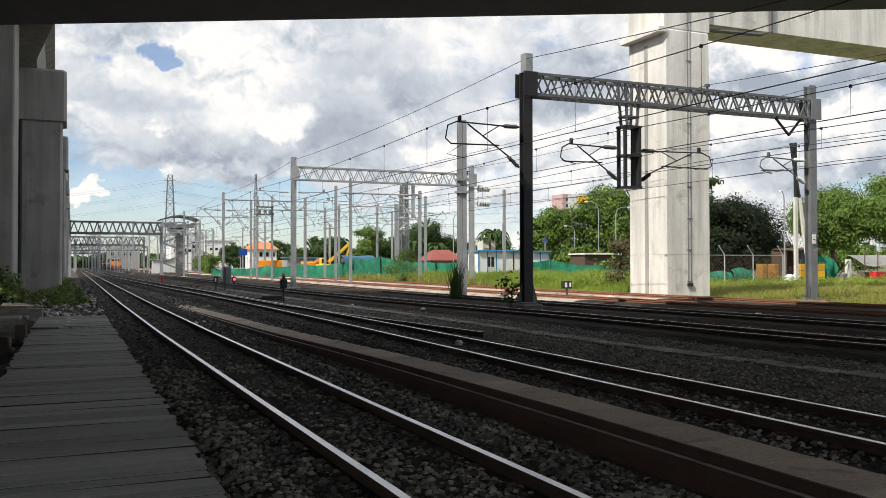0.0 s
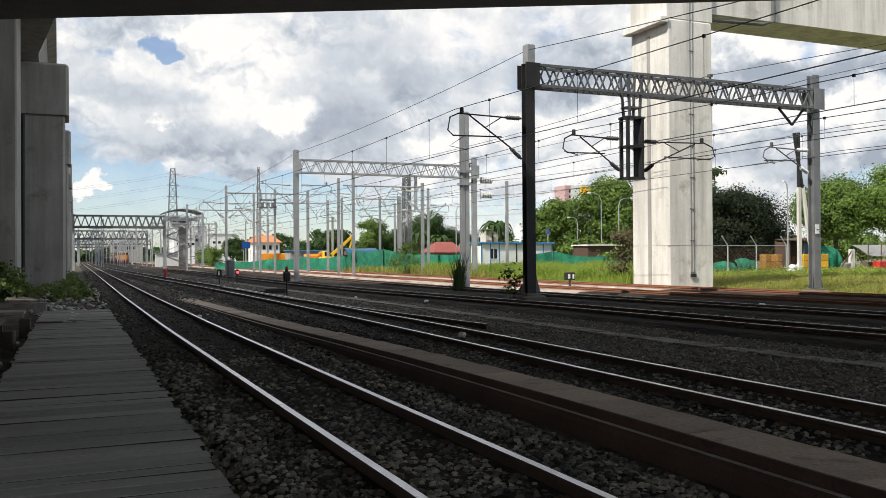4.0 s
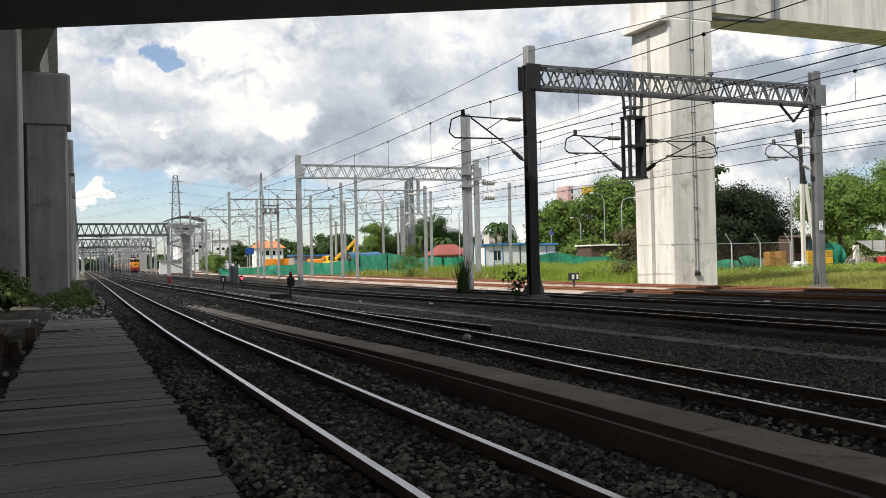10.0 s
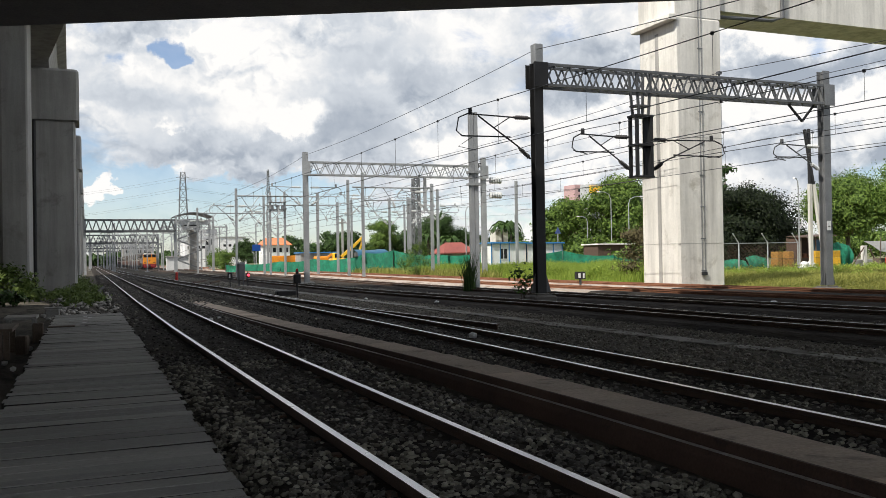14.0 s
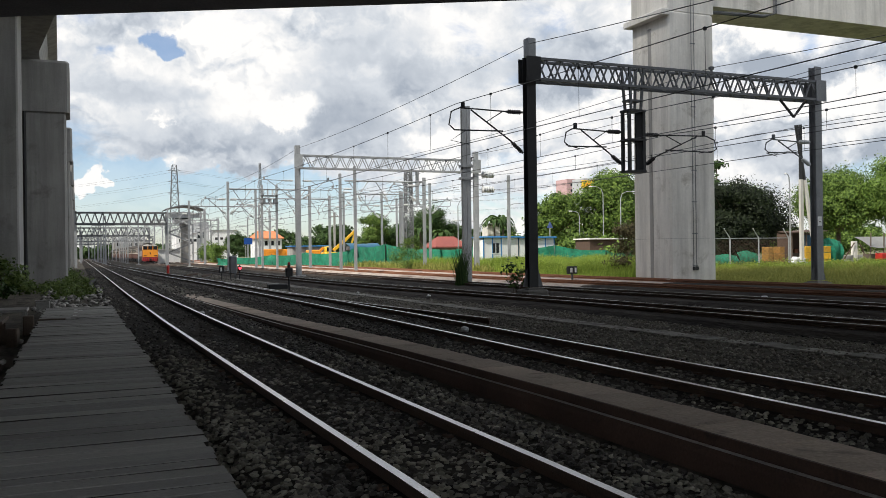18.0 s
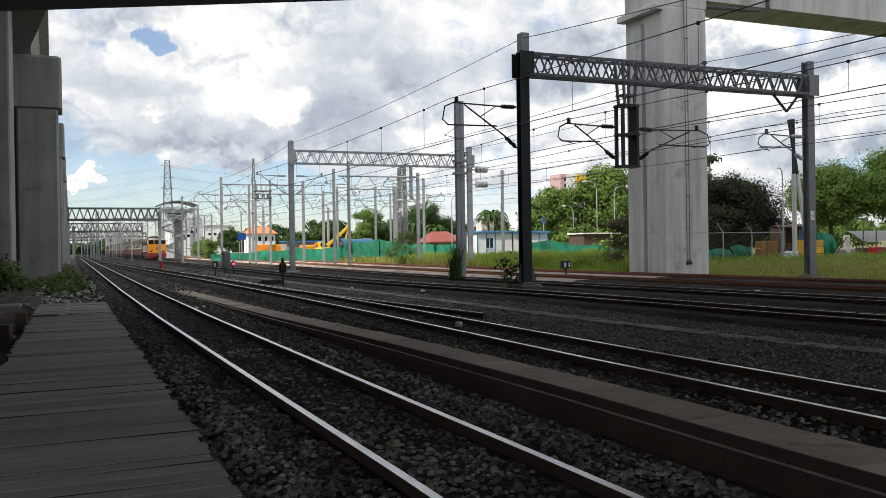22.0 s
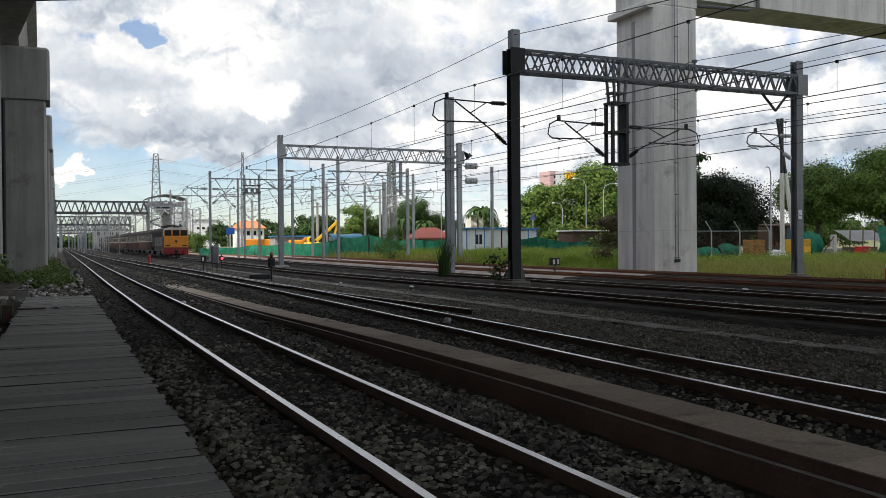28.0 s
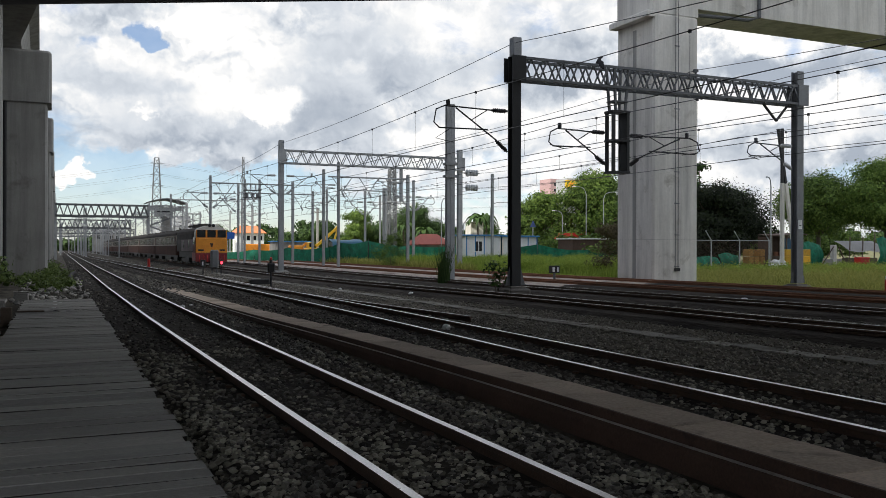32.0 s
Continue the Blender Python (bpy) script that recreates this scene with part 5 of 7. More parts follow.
def box_house(name, label, x0, x1, y0, y1, z1, wall, roof, windows=(), roof_kind="flat", ridge=0.0, trim=None):
    h = thing(name, label, "building")
    part("wall", Kit().box(x0, y0, GROUND_Z, x1, y1, z1), wall, h)
    if roof_kind == "gable":
        my = (y0 + y1) / 2
        k = Kit().add([(x0 - 0.5, y0 - 0.6, z1), (x1 + 0.5, y0 - 0.6, z1), (x1 + 0.5, y1 + 0.6, z1), (x0 - 0.5, y1 + 0.6, z1), (x0 + ridge * 0.5, my, z1 + ridge), (x1 - ridge * 0.5, my, z1 + ridge),
                       (x0 - 0.5, y0 - 0.6, z1 - 0.12), (x1 + 0.5, y0 - 0.6, z1 - 0.12), (x1 + 0.5, y1 + 0.6, z1 - 0.12), (x0 - 0.5, y1 + 0.6, z1 - 0.12)],
                      [(0, 1, 5, 4), (1, 2, 5), (2, 3, 4, 5), (3, 0, 4), (6, 7, 1, 0), (7, 8, 2, 1), (8, 9, 3, 2), (9, 6, 0, 3), (9, 8, 7, 6)])
        part("roof", k, roof, h)
    else:
        part("roof", Kit().box(x0 - 0.2, y0 - 0.25, z1, x1 + 0.2, y1 + 0.2, z1 + 0.14, cut=0.03), roof, h)
    for wx, wz, ww, wh in windows:
        w = part("window", Kit().box(wx - ww / 2, y0 - 0.03, wz, wx + ww / 2, y0 + 0.02, wz + wh), M_GLASS, h)
        part("frame", Kit().box(wx - ww / 2 - 0.06, y0 - 0.05, wz - 0.06, wx + ww / 2 + 0.06, y0 - 0.02, wz), M_WHITE, w)
    if trim:
        for x in np.linspace(x0, x1, 5):
            part("corner_trim", Kit().box(x - 0.05, y0 - 0.03, GROUND_Z, x + 0.05, y0 + 0.02, z1), trim, h)
    return h


box_house("site_cabin", "white site cabin with blue trim behind green netting", 36.2, 40.0, 76, 78.5, 2.68, M_WHITE, M_BLUE, [(37.3, 1.2, 0.3, 0.95), (37.7, 1.2, 0.3, 0.95)], trim=M_BLUE)
box_house("site_cabin", "white site cabin with blue trim and a small window", 40.0, 44.0, 76, 78.5, 2.62, M_WHITE, M_BLUE, [(41.0, 1.4, 0.25, 0.8)], trim=M_BLUE)
box_house("site_shed", "open shed with a faded red hipped roof", 37.2, 40.4, 90, 93, 1.95, M_CONC_GREY, M_ROOF_RED, roof_kind="gable", ridge=1.15)
box_house("house", "white house with an orange tiled roof", 37.9, 43.6, 200, 208, 4.9, M_WHITE, M_ROOF_ORANGE, [(38.6 + (i % 4) * 1.4, 1.2 + 2.0 * (i // 4), 0.7, 1.0) for i in range(8)], roof_kind="gable", ridge=1.7)
box_house("works_building", "white industrial building with grey windows", 23.0, 28.0, 228, 240, 6.4, M_WHITE, M_SIDING, [(24 + i * 1.2, 4.6, 0.7, 0.7) for i in range(4)])
box_house("works_building", "grey clad industrial building behind the yard", 28.0, 31.5, 232, 244, 9.6, M_SIDING, M_SIDING, [(29 + i * 1.2, 5.6, 0.6, 1.6) for i in range(2)])
box_house("works_building", "low white industrial building beside the tracks", 31.5, 38.0, 226, 238, 7.4, M_WHITE, M_SIDING, [(32.6 + i * 1.3, 5.0, 0.7, 0.6) for i in range(4)])
box_house("works_building", "grey distant building beyond the far gantries", 12.0, 22.0, 330, 345, 7.5, M_CONC_GREY, M_SIDING, [(13.5 + i * 2, 4.5, 1.0, 1.2) for i in range(4)])
box_house("wayside_wall", "long pale low wall beside the tracks", 13.8, 19.5, 170, 171, 2.3, M_WHITE, M_CONC_GREY)
box_house("food_stall", "site stall with a flat blue roof", 25.8, 30.5, 112, 115, 2.25, M_CONC_GREY, M_BLUE)
M_CANVAS = mat("grey_canvas", (0.20, 0.20, 0.19), (0.30, 0.295, 0.28), 0.85, 0, 0.8, 14, 0.2)


def scrap_hut():
    """An open, dark hut with crates in front, between fence and trees."""
    t = thing("market_hut", "dark open hut with a rusty tin roof and clutter inside", "building")
    part("back_wall", Kit().box(55.0, 57.2, GROUND_Z, 58.6, 57.35, 2.6), M_RAIL, t)
    part("side_wall", Kit().box(55.0, 55.8, GROUND_Z, 55.12, 57.2, 2.5), M_RAIL, t)
    part("roof", Kit().add([(54.7, 55.4, 2.55), (58.7, 55.4, 2.7), (58.7, 57.5, 2.82), (55.2, 57.5, 2.68), (54.7, 55.4, 2.62), (58.7, 55.4, 2.77), (58.7, 57.5, 2.89), (55.2, 57.5, 2.75)], [(3, 2, 1, 0), (4, 5, 6, 7), (0, 1, 5, 4), (1, 2, 6, 5), (2, 3, 7, 6), (3, 0, 4, 7)]), M_RAIL, t)
    for x in (55.0, 56.6, 58.4):
        part("post", Kit().beam((x, 55.7, GROUND_Z), (x, 55.7, 2.6), 0.1), M_TRUNK, t)
    part("counter", Kit().box(55.3, 56.3, GROUND_Z, 57.4, 57.0, 0.9, cut=0.03), M_TRUNK, t)
    part("hanging_cloth", Kit().box(56.6, 55.9, 1.2, 57.5, 55.95, 2.4), M_TARP, t)
    for x, z in ((55.6, 0.9), (56.2, 0.9), (56.9, 0.9)):
        part("goods", Kit().box(x - 0.2, 56.4, z, x + 0.2, 56.8, z + 0.35, cut=0.05), M_WHITE if x < 56 else M_RAIL_RED, t)
    for x0, x1, y, z1, m, lab in ((54.8, 57.6, 54.0, 1.45, mat("crate_yellow", (0.55, 0.30, 0.015), (0.66, 0.38, 0.025), 0.6, 0, 1.5, 20, 0.1, 0.2, c=(0.3, 0.17, 0.03)), "yellow plastic crates stacked by the hut"), (48.0, 49.7, 51.0, 1.45, mat("ochre_board", (0.30, 0.15, 0.03), (0.40, 0.21, 0.045), 0.7, 0, 1.5, 20, 0.1, c=(0.2, 0.1, 0.03)), "ochre crates stacked behind the wire fence")):
        c = thing("crate_stack", lab, "crates")
        n = 3
        for i in range(n):
            a, b = x0 + (x1 - x0) * i / n, x0 + (x1 - x0) * (i + 1) / n
            for j, (p, q) in enumerate(((GROUND_Z, 0.33), (0.36, 0.9), (0.93, z1))):
                if (i, j) != (1, 2):
                    part("crate", Kit().box(a + 0.03, y, p, b - 0.03, y + 0.7, q, cut=0.04), m, c)
    t = thing("low_wall", "broken pale concrete base beside the stall", "wall")
    part("base", Kit().box(61.6, 57.0, GROUND_Z, 64.8, 57.3, 0.62, cut=0.05), M_CONC_GREY, t)
    part("pillar", Kit().box(63.4, 56.9, GROUND_Z, 63.8, 57.3, 1.85, cut=0.03), M_CONC, t)
    for x0, x1 in ((61.8, 63.3), (64.9, 63.9)):
        part("leaning_bar", Kit().beam((x0, 56.8, 0.0), (x1, 56.8, 1.7), 0.07), M_RAIL, t)
    t = thing("awning", "grey canvas awning on thin posts among the trees", "stall")
    k = Kit()
    for i in range(9):
        u = i / 8
        x = 60.4 + 4.6 * u
        k.v += [(x, 52.6, 1.35 - 0.14 * math.sin(math.pi * u * 2) ** 2), (x, 53.4, 1.85 - 0.1 * math.sin(math.pi * u)), (x + 0.4, 54.6, 2.2)]
    for i in range(8):
        for j in range(2):
            a = i * 3 + j
            k.f.append((a, a + 3, a + 4, a + 1))
            k.k.append(0)
    part("canvas", k, M_CANVAS, t, smooth=True)
    for x in (60.5, 62.0, 63.4, 64.9):
        part("post", Kit().beam((x, 52.7, GROUND_Z), (x + 0.1, 52.7, 2.5 + 0.4 * (x > 63)), 0.07), M_TRUNK, t)
    part("counter", Kit().box(61.0, 53.2, GROUND_Z, 64.4, 53.9, 0.75), M_TRUNK, t)
    t = thing("striped_board", "black and orange striped warning board", "sign")
    part("board", Kit().box(62.3, 51.2, 0.15, 63.1, 51.25, 0.62), M_BLACK, t)
    for x in (62.42, 62.72):
        part("stripe", Kit().add([(x, 51.19, 0.16), (x + 0.15, 51.19, 0.16), (x + 0.3, 51.19, 0.61), (x + 0.15, 51.19, 0.61), (x, 51.2, 0.16), (x + 0.15, 51.2, 0.16), (x + 0.3, 51.2, 0.61), (x + 0.15, 51.2, 0.61)], [(0, 1, 2, 3), (0, 4, 5, 1), (2, 6, 7, 3)]), M_ORANGE, t)
    part("leg", Kit().beam((62.7, 51.3, GROUND_Z), (62.7, 51.3, 0.2), 0.06), M_BLACK, t)
    t = thing("marker_block", "red marker block with a white cap beside the track", "marker", pose(28.15, 22.6, GROUND_Z))
    part("block", Kit().box(-0.2, -0.2, 0, 0.2, 0.2, 0.6, cut=0.03), M_RED, t)
    part("cap", Kit().box(-0.2, -0.2, 0.6, 0.2, 0.2, 0.75, cut=0.05), M_WHITE, t)
    t = thing("road_sign", "small blue road sign on a thin post", "sign")
    part("post", Kit().beam((51.6, 90.05, GROUND_Z), (51.6, 90.05, 4.2), 0.09), M_GALV, t)
    part("panel", Kit().add([(51.6 - 0.42, 90, 4.0), (51.6 + 0.42, 90, 4.0), (51.6, 90, 4.8), (51.6 - 0.42, 90.04, 4.0), (51.6 + 0.42, 90.04, 4.0), (51.6, 90.04, 4.8)], [(0, 1, 2), (5, 4, 3), (0, 3, 4, 1), (1, 4, 5, 2), (2, 5, 3, 0)]), mat("dull_blue", (0.05, 0.08, 0.22), (0.08, 0.12, 0.3), 0.5, 0, 2, 20, 0.05), t)
    box_house("hut_tower", "small cream rendered building among the palms", 57.9, 60.0, 120, 122, 5.4, M_CONC, M_CONC_GREY)


scrap_hut()
box_house("lean_to", "low lean-to with a pale roof behind the netting", 52.0, 58.0, 82, 85, 2.5, M_RAIL, M_CONC)


def station_stairs():
    t = thing("stair_tower", "grey station stair tower under a dark curved roof", "building")
    part("cabin", Kit().box(16.2, 165.2, 7.1, 19.4, 168, 9.2, cut=0.05), M_SIDING, t, "pale clad cabin under the roof")
    part("cabin_window", Kit().box(16.5, 165.17, 7.9, 19.1, 165.2, 8.7), M_GLASS, t)
    part("shaft", Kit().box(17.6, 166.2, GROUND_Z, 19.2, 168, 7.1), M_CONC_GREY, t)
    for i in range(4):
        x0, x1 = (15.2, 19.6) if i % 2 else (19.6, 15.2)
        part("stair_flight", Kit().beam((x0, 164.8, i * 1.8), (x1, 164.8, 1.75 + i * 1.8), 0.12, 0.26), M_GALV_MID, t)
        part("handrail", Kit().tube([(x0, 164.3, 1.0 + i * 1.8), (x1, 164.3, 2.75 + i * 1.8)], 0.05, 5), M_GALV, t)
    for x in (15.2, 19.6, 21.0):
        part("post", Kit().box(x - 0.12, 165, GROUND_Z, x + 0.12, 165.24, 9.4), M_GALV, t)
    k = Kit()
    n = 10
    for j in range(n + 1):
        u = j / n
        x, z = 14.7 + 6.9 * u, 9.45 + 0.75 * math.sin(math.pi * u)
        for y in (163.5, 170.5):
            k.v += [(x, y, z), (x, y, z + 0.18)]
    for j in range(n):
        a = j * 4
        k.f += [(a, a + 2, a + 6, a + 4), (a + 1, a + 5, a + 7, a + 3), (a, a + 4, a + 5, a + 1), (a + 2, a + 3, a + 7, a + 6)]
        k.k += [0] * 4
    part("roof", k, M_GALV_DARK, t, "dark curved sheet roof")
    for i in range(4):
        part("landing", Kit().box(15.0 if i % 2 else 19.4, 164.4, 1.6 + i * 1.8, 15.8 if i % 2 else 20.4, 165.2, 1.75 + i * 1.8), M_CONC_GREY, t)
    part("railing", Kit().box(15.0, 164.5, 8.1, 21.2, 164.56, 8.9), M_GALV, t)


station_stairs()


def lattice_tower(name, label, x, y, h, w, arms=True, top=0.35):
    t = thing(name, label, "pylon", pose(x, y, GROUND_Z))
    levels = 11

    def half(z):
        return w / 2 * (1 - z / h) ** 0.8 + top
    for sx in (-1, 1):
        for sy in (-1, 1):
            part("leg", Kit().tube([(sx * half(h * i / levels), sy * half(h * i / levels), h * i / levels) for i in range(levels + 1)], 0.11, 4), M_GALV_DARK, t)
    for i in range(levels):
        z0, z1 = h * i / levels, h * (i + 1) / levels
        a, b = half(z0), half(z1)
        k = Kit()
        for sy in (-1, 1):
            k.beam((-a, sy * a, z0), (b, sy * b, z1), 0.09).beam((a, sy * a, z0), (-b, sy * b, z1), 0.09)
            k.beam((sy * a, -a, z0), (sy * b, b, z1), 0.09).beam((sy * a, a, z0), (sy * b, -b, z1), 0.09)
            k.beam((-b, sy * b, z1), (b, sy * b, z1), 0.09)
        part("lattice", k, M_GALV_DARK, t)
    if arms:
        for z in (h * 0.70, h * 0.82, h * 0.94):
            part("arm", Kit().beam((-2.2, 0, z), (2.2, 0, z), 0.12).beam((-2.2, 0, z), (0, 0, z + 1.1), 0.09).beam((2.2, 0, z), (0, 0, z + 1.1), 0.09), M_GALV_DARK, t)
    return t


lattice_tower("pylon", "tall lattice power pylon beyond the yard", 32.9, 330, 34.2, 2.6, top=0.75)
lattice_tower("mast_tower", "slim lattice mast seen behind the gantry beam", 42.0, 112, 12.5, 0.3, False, 0.38)
lattice_tower("mast_tower", "thin far lattice mast", 77.6, 400, 43.0, 0.9, False)


def power_lines():
    for z in (24, 28, 32):
        w = thing("power_line", "faint high power lines from the pylon", "power line", group="power lines")
        for s in (-2.2, 2.2):
            part("wire", Kit().tube(sagging((32.9 + s, 330, z), (-90 + s, 420, z - 2), 5), 0.022, 4, caps=False), M_WIRE, w)
            part("wire", Kit().tube(sagging((32.9 + s, 330, z), (210 + s, 330, z - 1), 6), 0.022, 4, caps=False), M_WIRE, w)


power_lines()


def tall_block():
    t = thing("apartment_block", "distant pink and grey high-rise block", "building", group="")
    part("wall", Kit().box(252.0, 420, GROUND_Z, 257.4, 432, 40.4), mat("pink_render", (0.46, 0.30, 0.30), (0.54, 0.36, 0.36), 0.8, 0, 0.1, 2, 0.05), t)
    part("wall", Kit().box(257.4, 419, GROUND_Z, 261.8, 430, 34.3), M_SIDING, t)
    for i in range(8):
        part("window", Kit().box(257.8, 418.94, 14 + i * 2.5, 261.4, 419.0, 15.2 + i * 2.5), M_GLASS, t)
        part("window", Kit().box(254.2, 419.94, 14 + i * 3.2, 255.8, 420.0, 15.6 + i * 3.2), M_GLASS, t)


tall_block()


def billboard():
    t = thing("billboard", "yellow rooftop billboard above the trees", "billboard")
    part("panel", Kit().box(106.0, 170, 15.4, 110.4, 170.4, 17.1, cut=0.03), M_YELLOW, t)
    for x, w, z in ((107.2, 0.5, 16.2), (108.1, 0.7, 16.1), (109.0, 0.5, 16.3)):
        part("sign_shape", Kit().box(x - w / 2, 169.95, z - 0.35, x + w / 2, 170.0, z + 0.3), M_ORANGE, t)
    for x in (106.6, 109.8):
        part("post", Kit().box(x - 0.15, 170.2, GROUND_Z, x + 0.15, 170.5, 15.4), M_GALV_DARK, t)
    part("back_house", Kit().box(107, 171, GROUND_Z, 111.5, 176, 17.6), M_SIDING, t)


billboard()


def street_lamp(x, y, h, arm):
    t = thing("street_lamp", "galvanised street lamp with a curved arm", "street lamp", pose(x, y, GROUND_Z), group="street lamps")
    part("pole", Kit().tube([(0, 0, 0), (0, 0, h * 0.9), (arm * 0.15, 0, h * 0.97), (arm * 0.5, 0, h), (arm, 0, h + 0.05)], 0.06, 7, r1=0.035), M_GALV, t)
    part("head", Kit().box(min(arm, arm * 1.3), -0.1, h - 0.02, max(arm, arm * 1.3), 0.1, h + 0.1, cut=0.03), M_WHITE, t)


for row in ((62.3, 95, 9.6, -1.6), (63.6, 93, 8.9, 1.8), (60.6, 98, 6.6, -1.2), (41.5, 88, 5.0, -2.6), (37.5, 85, 7.2, 1.6), (44.0, 96, 6.2, -1.8), (49.0, 96, 7.4, 1.9), (51.2, 52.0, 7.3, -0.35)):
    street_lamp(*row)


def concrete_poles():
    for (x0, z1, x1, lean), lab in (((50.36, 10.6, 50.15, 0), "pale upright concrete pole with a dark top"), ((51.9, 10.55, 49.75, 1), "leaning pale concrete pole propped on its neighbour")):
        t = thing("utility_pole", lab, "pole", group="concrete poles")
        a, b = Vector((x0, 50, GROUND_Z)), Vector((x1, 49.8, z1))
        m = a + (b - a) * 0.62
        part("pole", Kit().beam(a, m, 0.26, 0.22), M_CONC, t)
        part("pole_top", Kit().beam(m, b, 0.19, 0.18), M_BLACK, t, "dark pole top")
    t = thing("utility_pole", "distant concrete pole with crossarm and wires", "pole", group="concrete poles")
    part("pole", Kit().beam((36.0, 128, GROUND_Z), (36.0, 128, 7.4), 0.28), M_CONC_GREY, t)
    part("crossarm", Kit().beam((35.0, 128, 6.9), (37.2, 128, 6.9), 0.16), M_CONC_GREY, t)


concrete_poles()


def wire_fence():
    t = thing("wire_fence", "rusty wire mesh fence with cranked concrete posts", "fence")
    for i, x in enumerate((39.6, 41.8, 44.35, 47.1)):
        part("post", Kit().tube([(x, 48, GROUND_Z), (x, 48, 2.1), (x - 0.5, 48, 2.75)], 0.05, 6), M_GALV, t)
    part("top_rail", Kit().beam((40, 48, 2.08), (47.2, 48, 2.08), 0.05), M_GALV, t)
    k = Kit()
    for i in range(60):
        x = 40 + i * 0.12
        k.beam((x, 48.02, GROUND_Z), (min(47.2, x + 1.1), 48.02, 2.05), 0.008)
        k.beam((min(47.2, x + 1.1), 48.02, GROUND_Z), (x, 48.02, 2.05), 0.008)
    tagged(part("mesh", k, M_RAIL, t), kind="stuff")
    part("kerb", Kit().box(40, 47.9, GROUND_Z - 0.1, 47.4, 48.15, 0.08), M_CONC, t)


wire_fence()


def green_wrap(x0, x1, y, z0, z1, name, label):
    """A bulging green net bundle."""
    t = thing(name, label, "netting")
    k = Kit()
    n, m = 22, 9
    for i in range(n + 1):
        for j in range(m + 1):
            u, w = i / n, j / m
            x = x0 + (x1 - x0) * u
            z = z0 + (z1 - z0) * w * (1 - 0.25 * abs(u - 0.45) * w)
            k.v.append((x, y - 0.3 * math.sin(math.pi * w) + 0.3 * noise.noise((x * 2.3, z * 0.7, y)) + 0.1 * noise.noise((x * 6, z * 2, y)), z + 0.12 * w * noise.noise((x * 2, 0.5, y))))
    for i in range(n):
        for j in range(m):
            a = i * (m + 1) + j
            k.f.append((a, a + m + 1, a + m + 2, a + 1))
            k.k.append(0)
    part("net_sheet", k, M_NET, t, smooth=True)


green_wrap(58.3, 60.8, 56, GROUND_Z, 2.15, "netting_bundle", "bulging bundle of green netting beside the fence")
green_wrap(43.6, 46.0, 52, GROUND_Z, 0.95, "netting_bundle", "low green netting behind the wire fence")
green_wrap(46.3, 48.2, 52.3, GROUND_Z, 1.2, "netting_bundle", "small green netting behind the wire fence")


def digger():
    t = thing("excavator", "orange and yellow excavator with a raised boom", "excavator")
    part("body", Kit().box(28.4, 105, 0.6, 30.2, 107.6, 1.5, cut=0.15), M_YELLOW, t)
    part("cab", Kit().box(28.5, 105.2, 1.5, 29.2, 106.6, 2.2, cut=0.1), M_YELLOW, t)
    part("cab_window", Kit().box(28.55, 105.17, 1.6, 29.15, 105.2, 2.1), M_GLASS, t)
    for s in (105.0, 107.4):
        part("track_belt", Kit().box(28.0, s, GROUND_Z, 31.0, s + 0.55, 0.7, cut=0.2), M_BLACK, t)
    part("boom", Kit().beam((29.5, 105.6, 1.7), (31.3, 105.6, 3.2), 0.34, 0.34).beam((31.3, 105.6, 3.2), (32.4, 105.6, 4.2), 0.3, 0.3), M_YELLOW, t)
    part("stick", Kit().beam((32.4, 105.6, 4.2), (31.8, 105.6, 2.2), 0.2, 0.2), M_YELLOW, t)
    part("bucket", Kit().box(31.2, 105.2, 1.7, 32.1, 106.0, 2.4, cut=0.15), M_GALV_DARK, t)
    t = thing("excavator", "small orange excavator with a folded arm", "excavator")
    part("body", Kit().box(26.5, 106, 0.6, 28.0, 108, 1.8, cut=0.15), M_ORANGE, t)
    part("boom", Kit().beam((27.8, 106.2, 1.5), (28.4, 106.2, 2.1), 0.25), M_ORANGE, t)


digger()


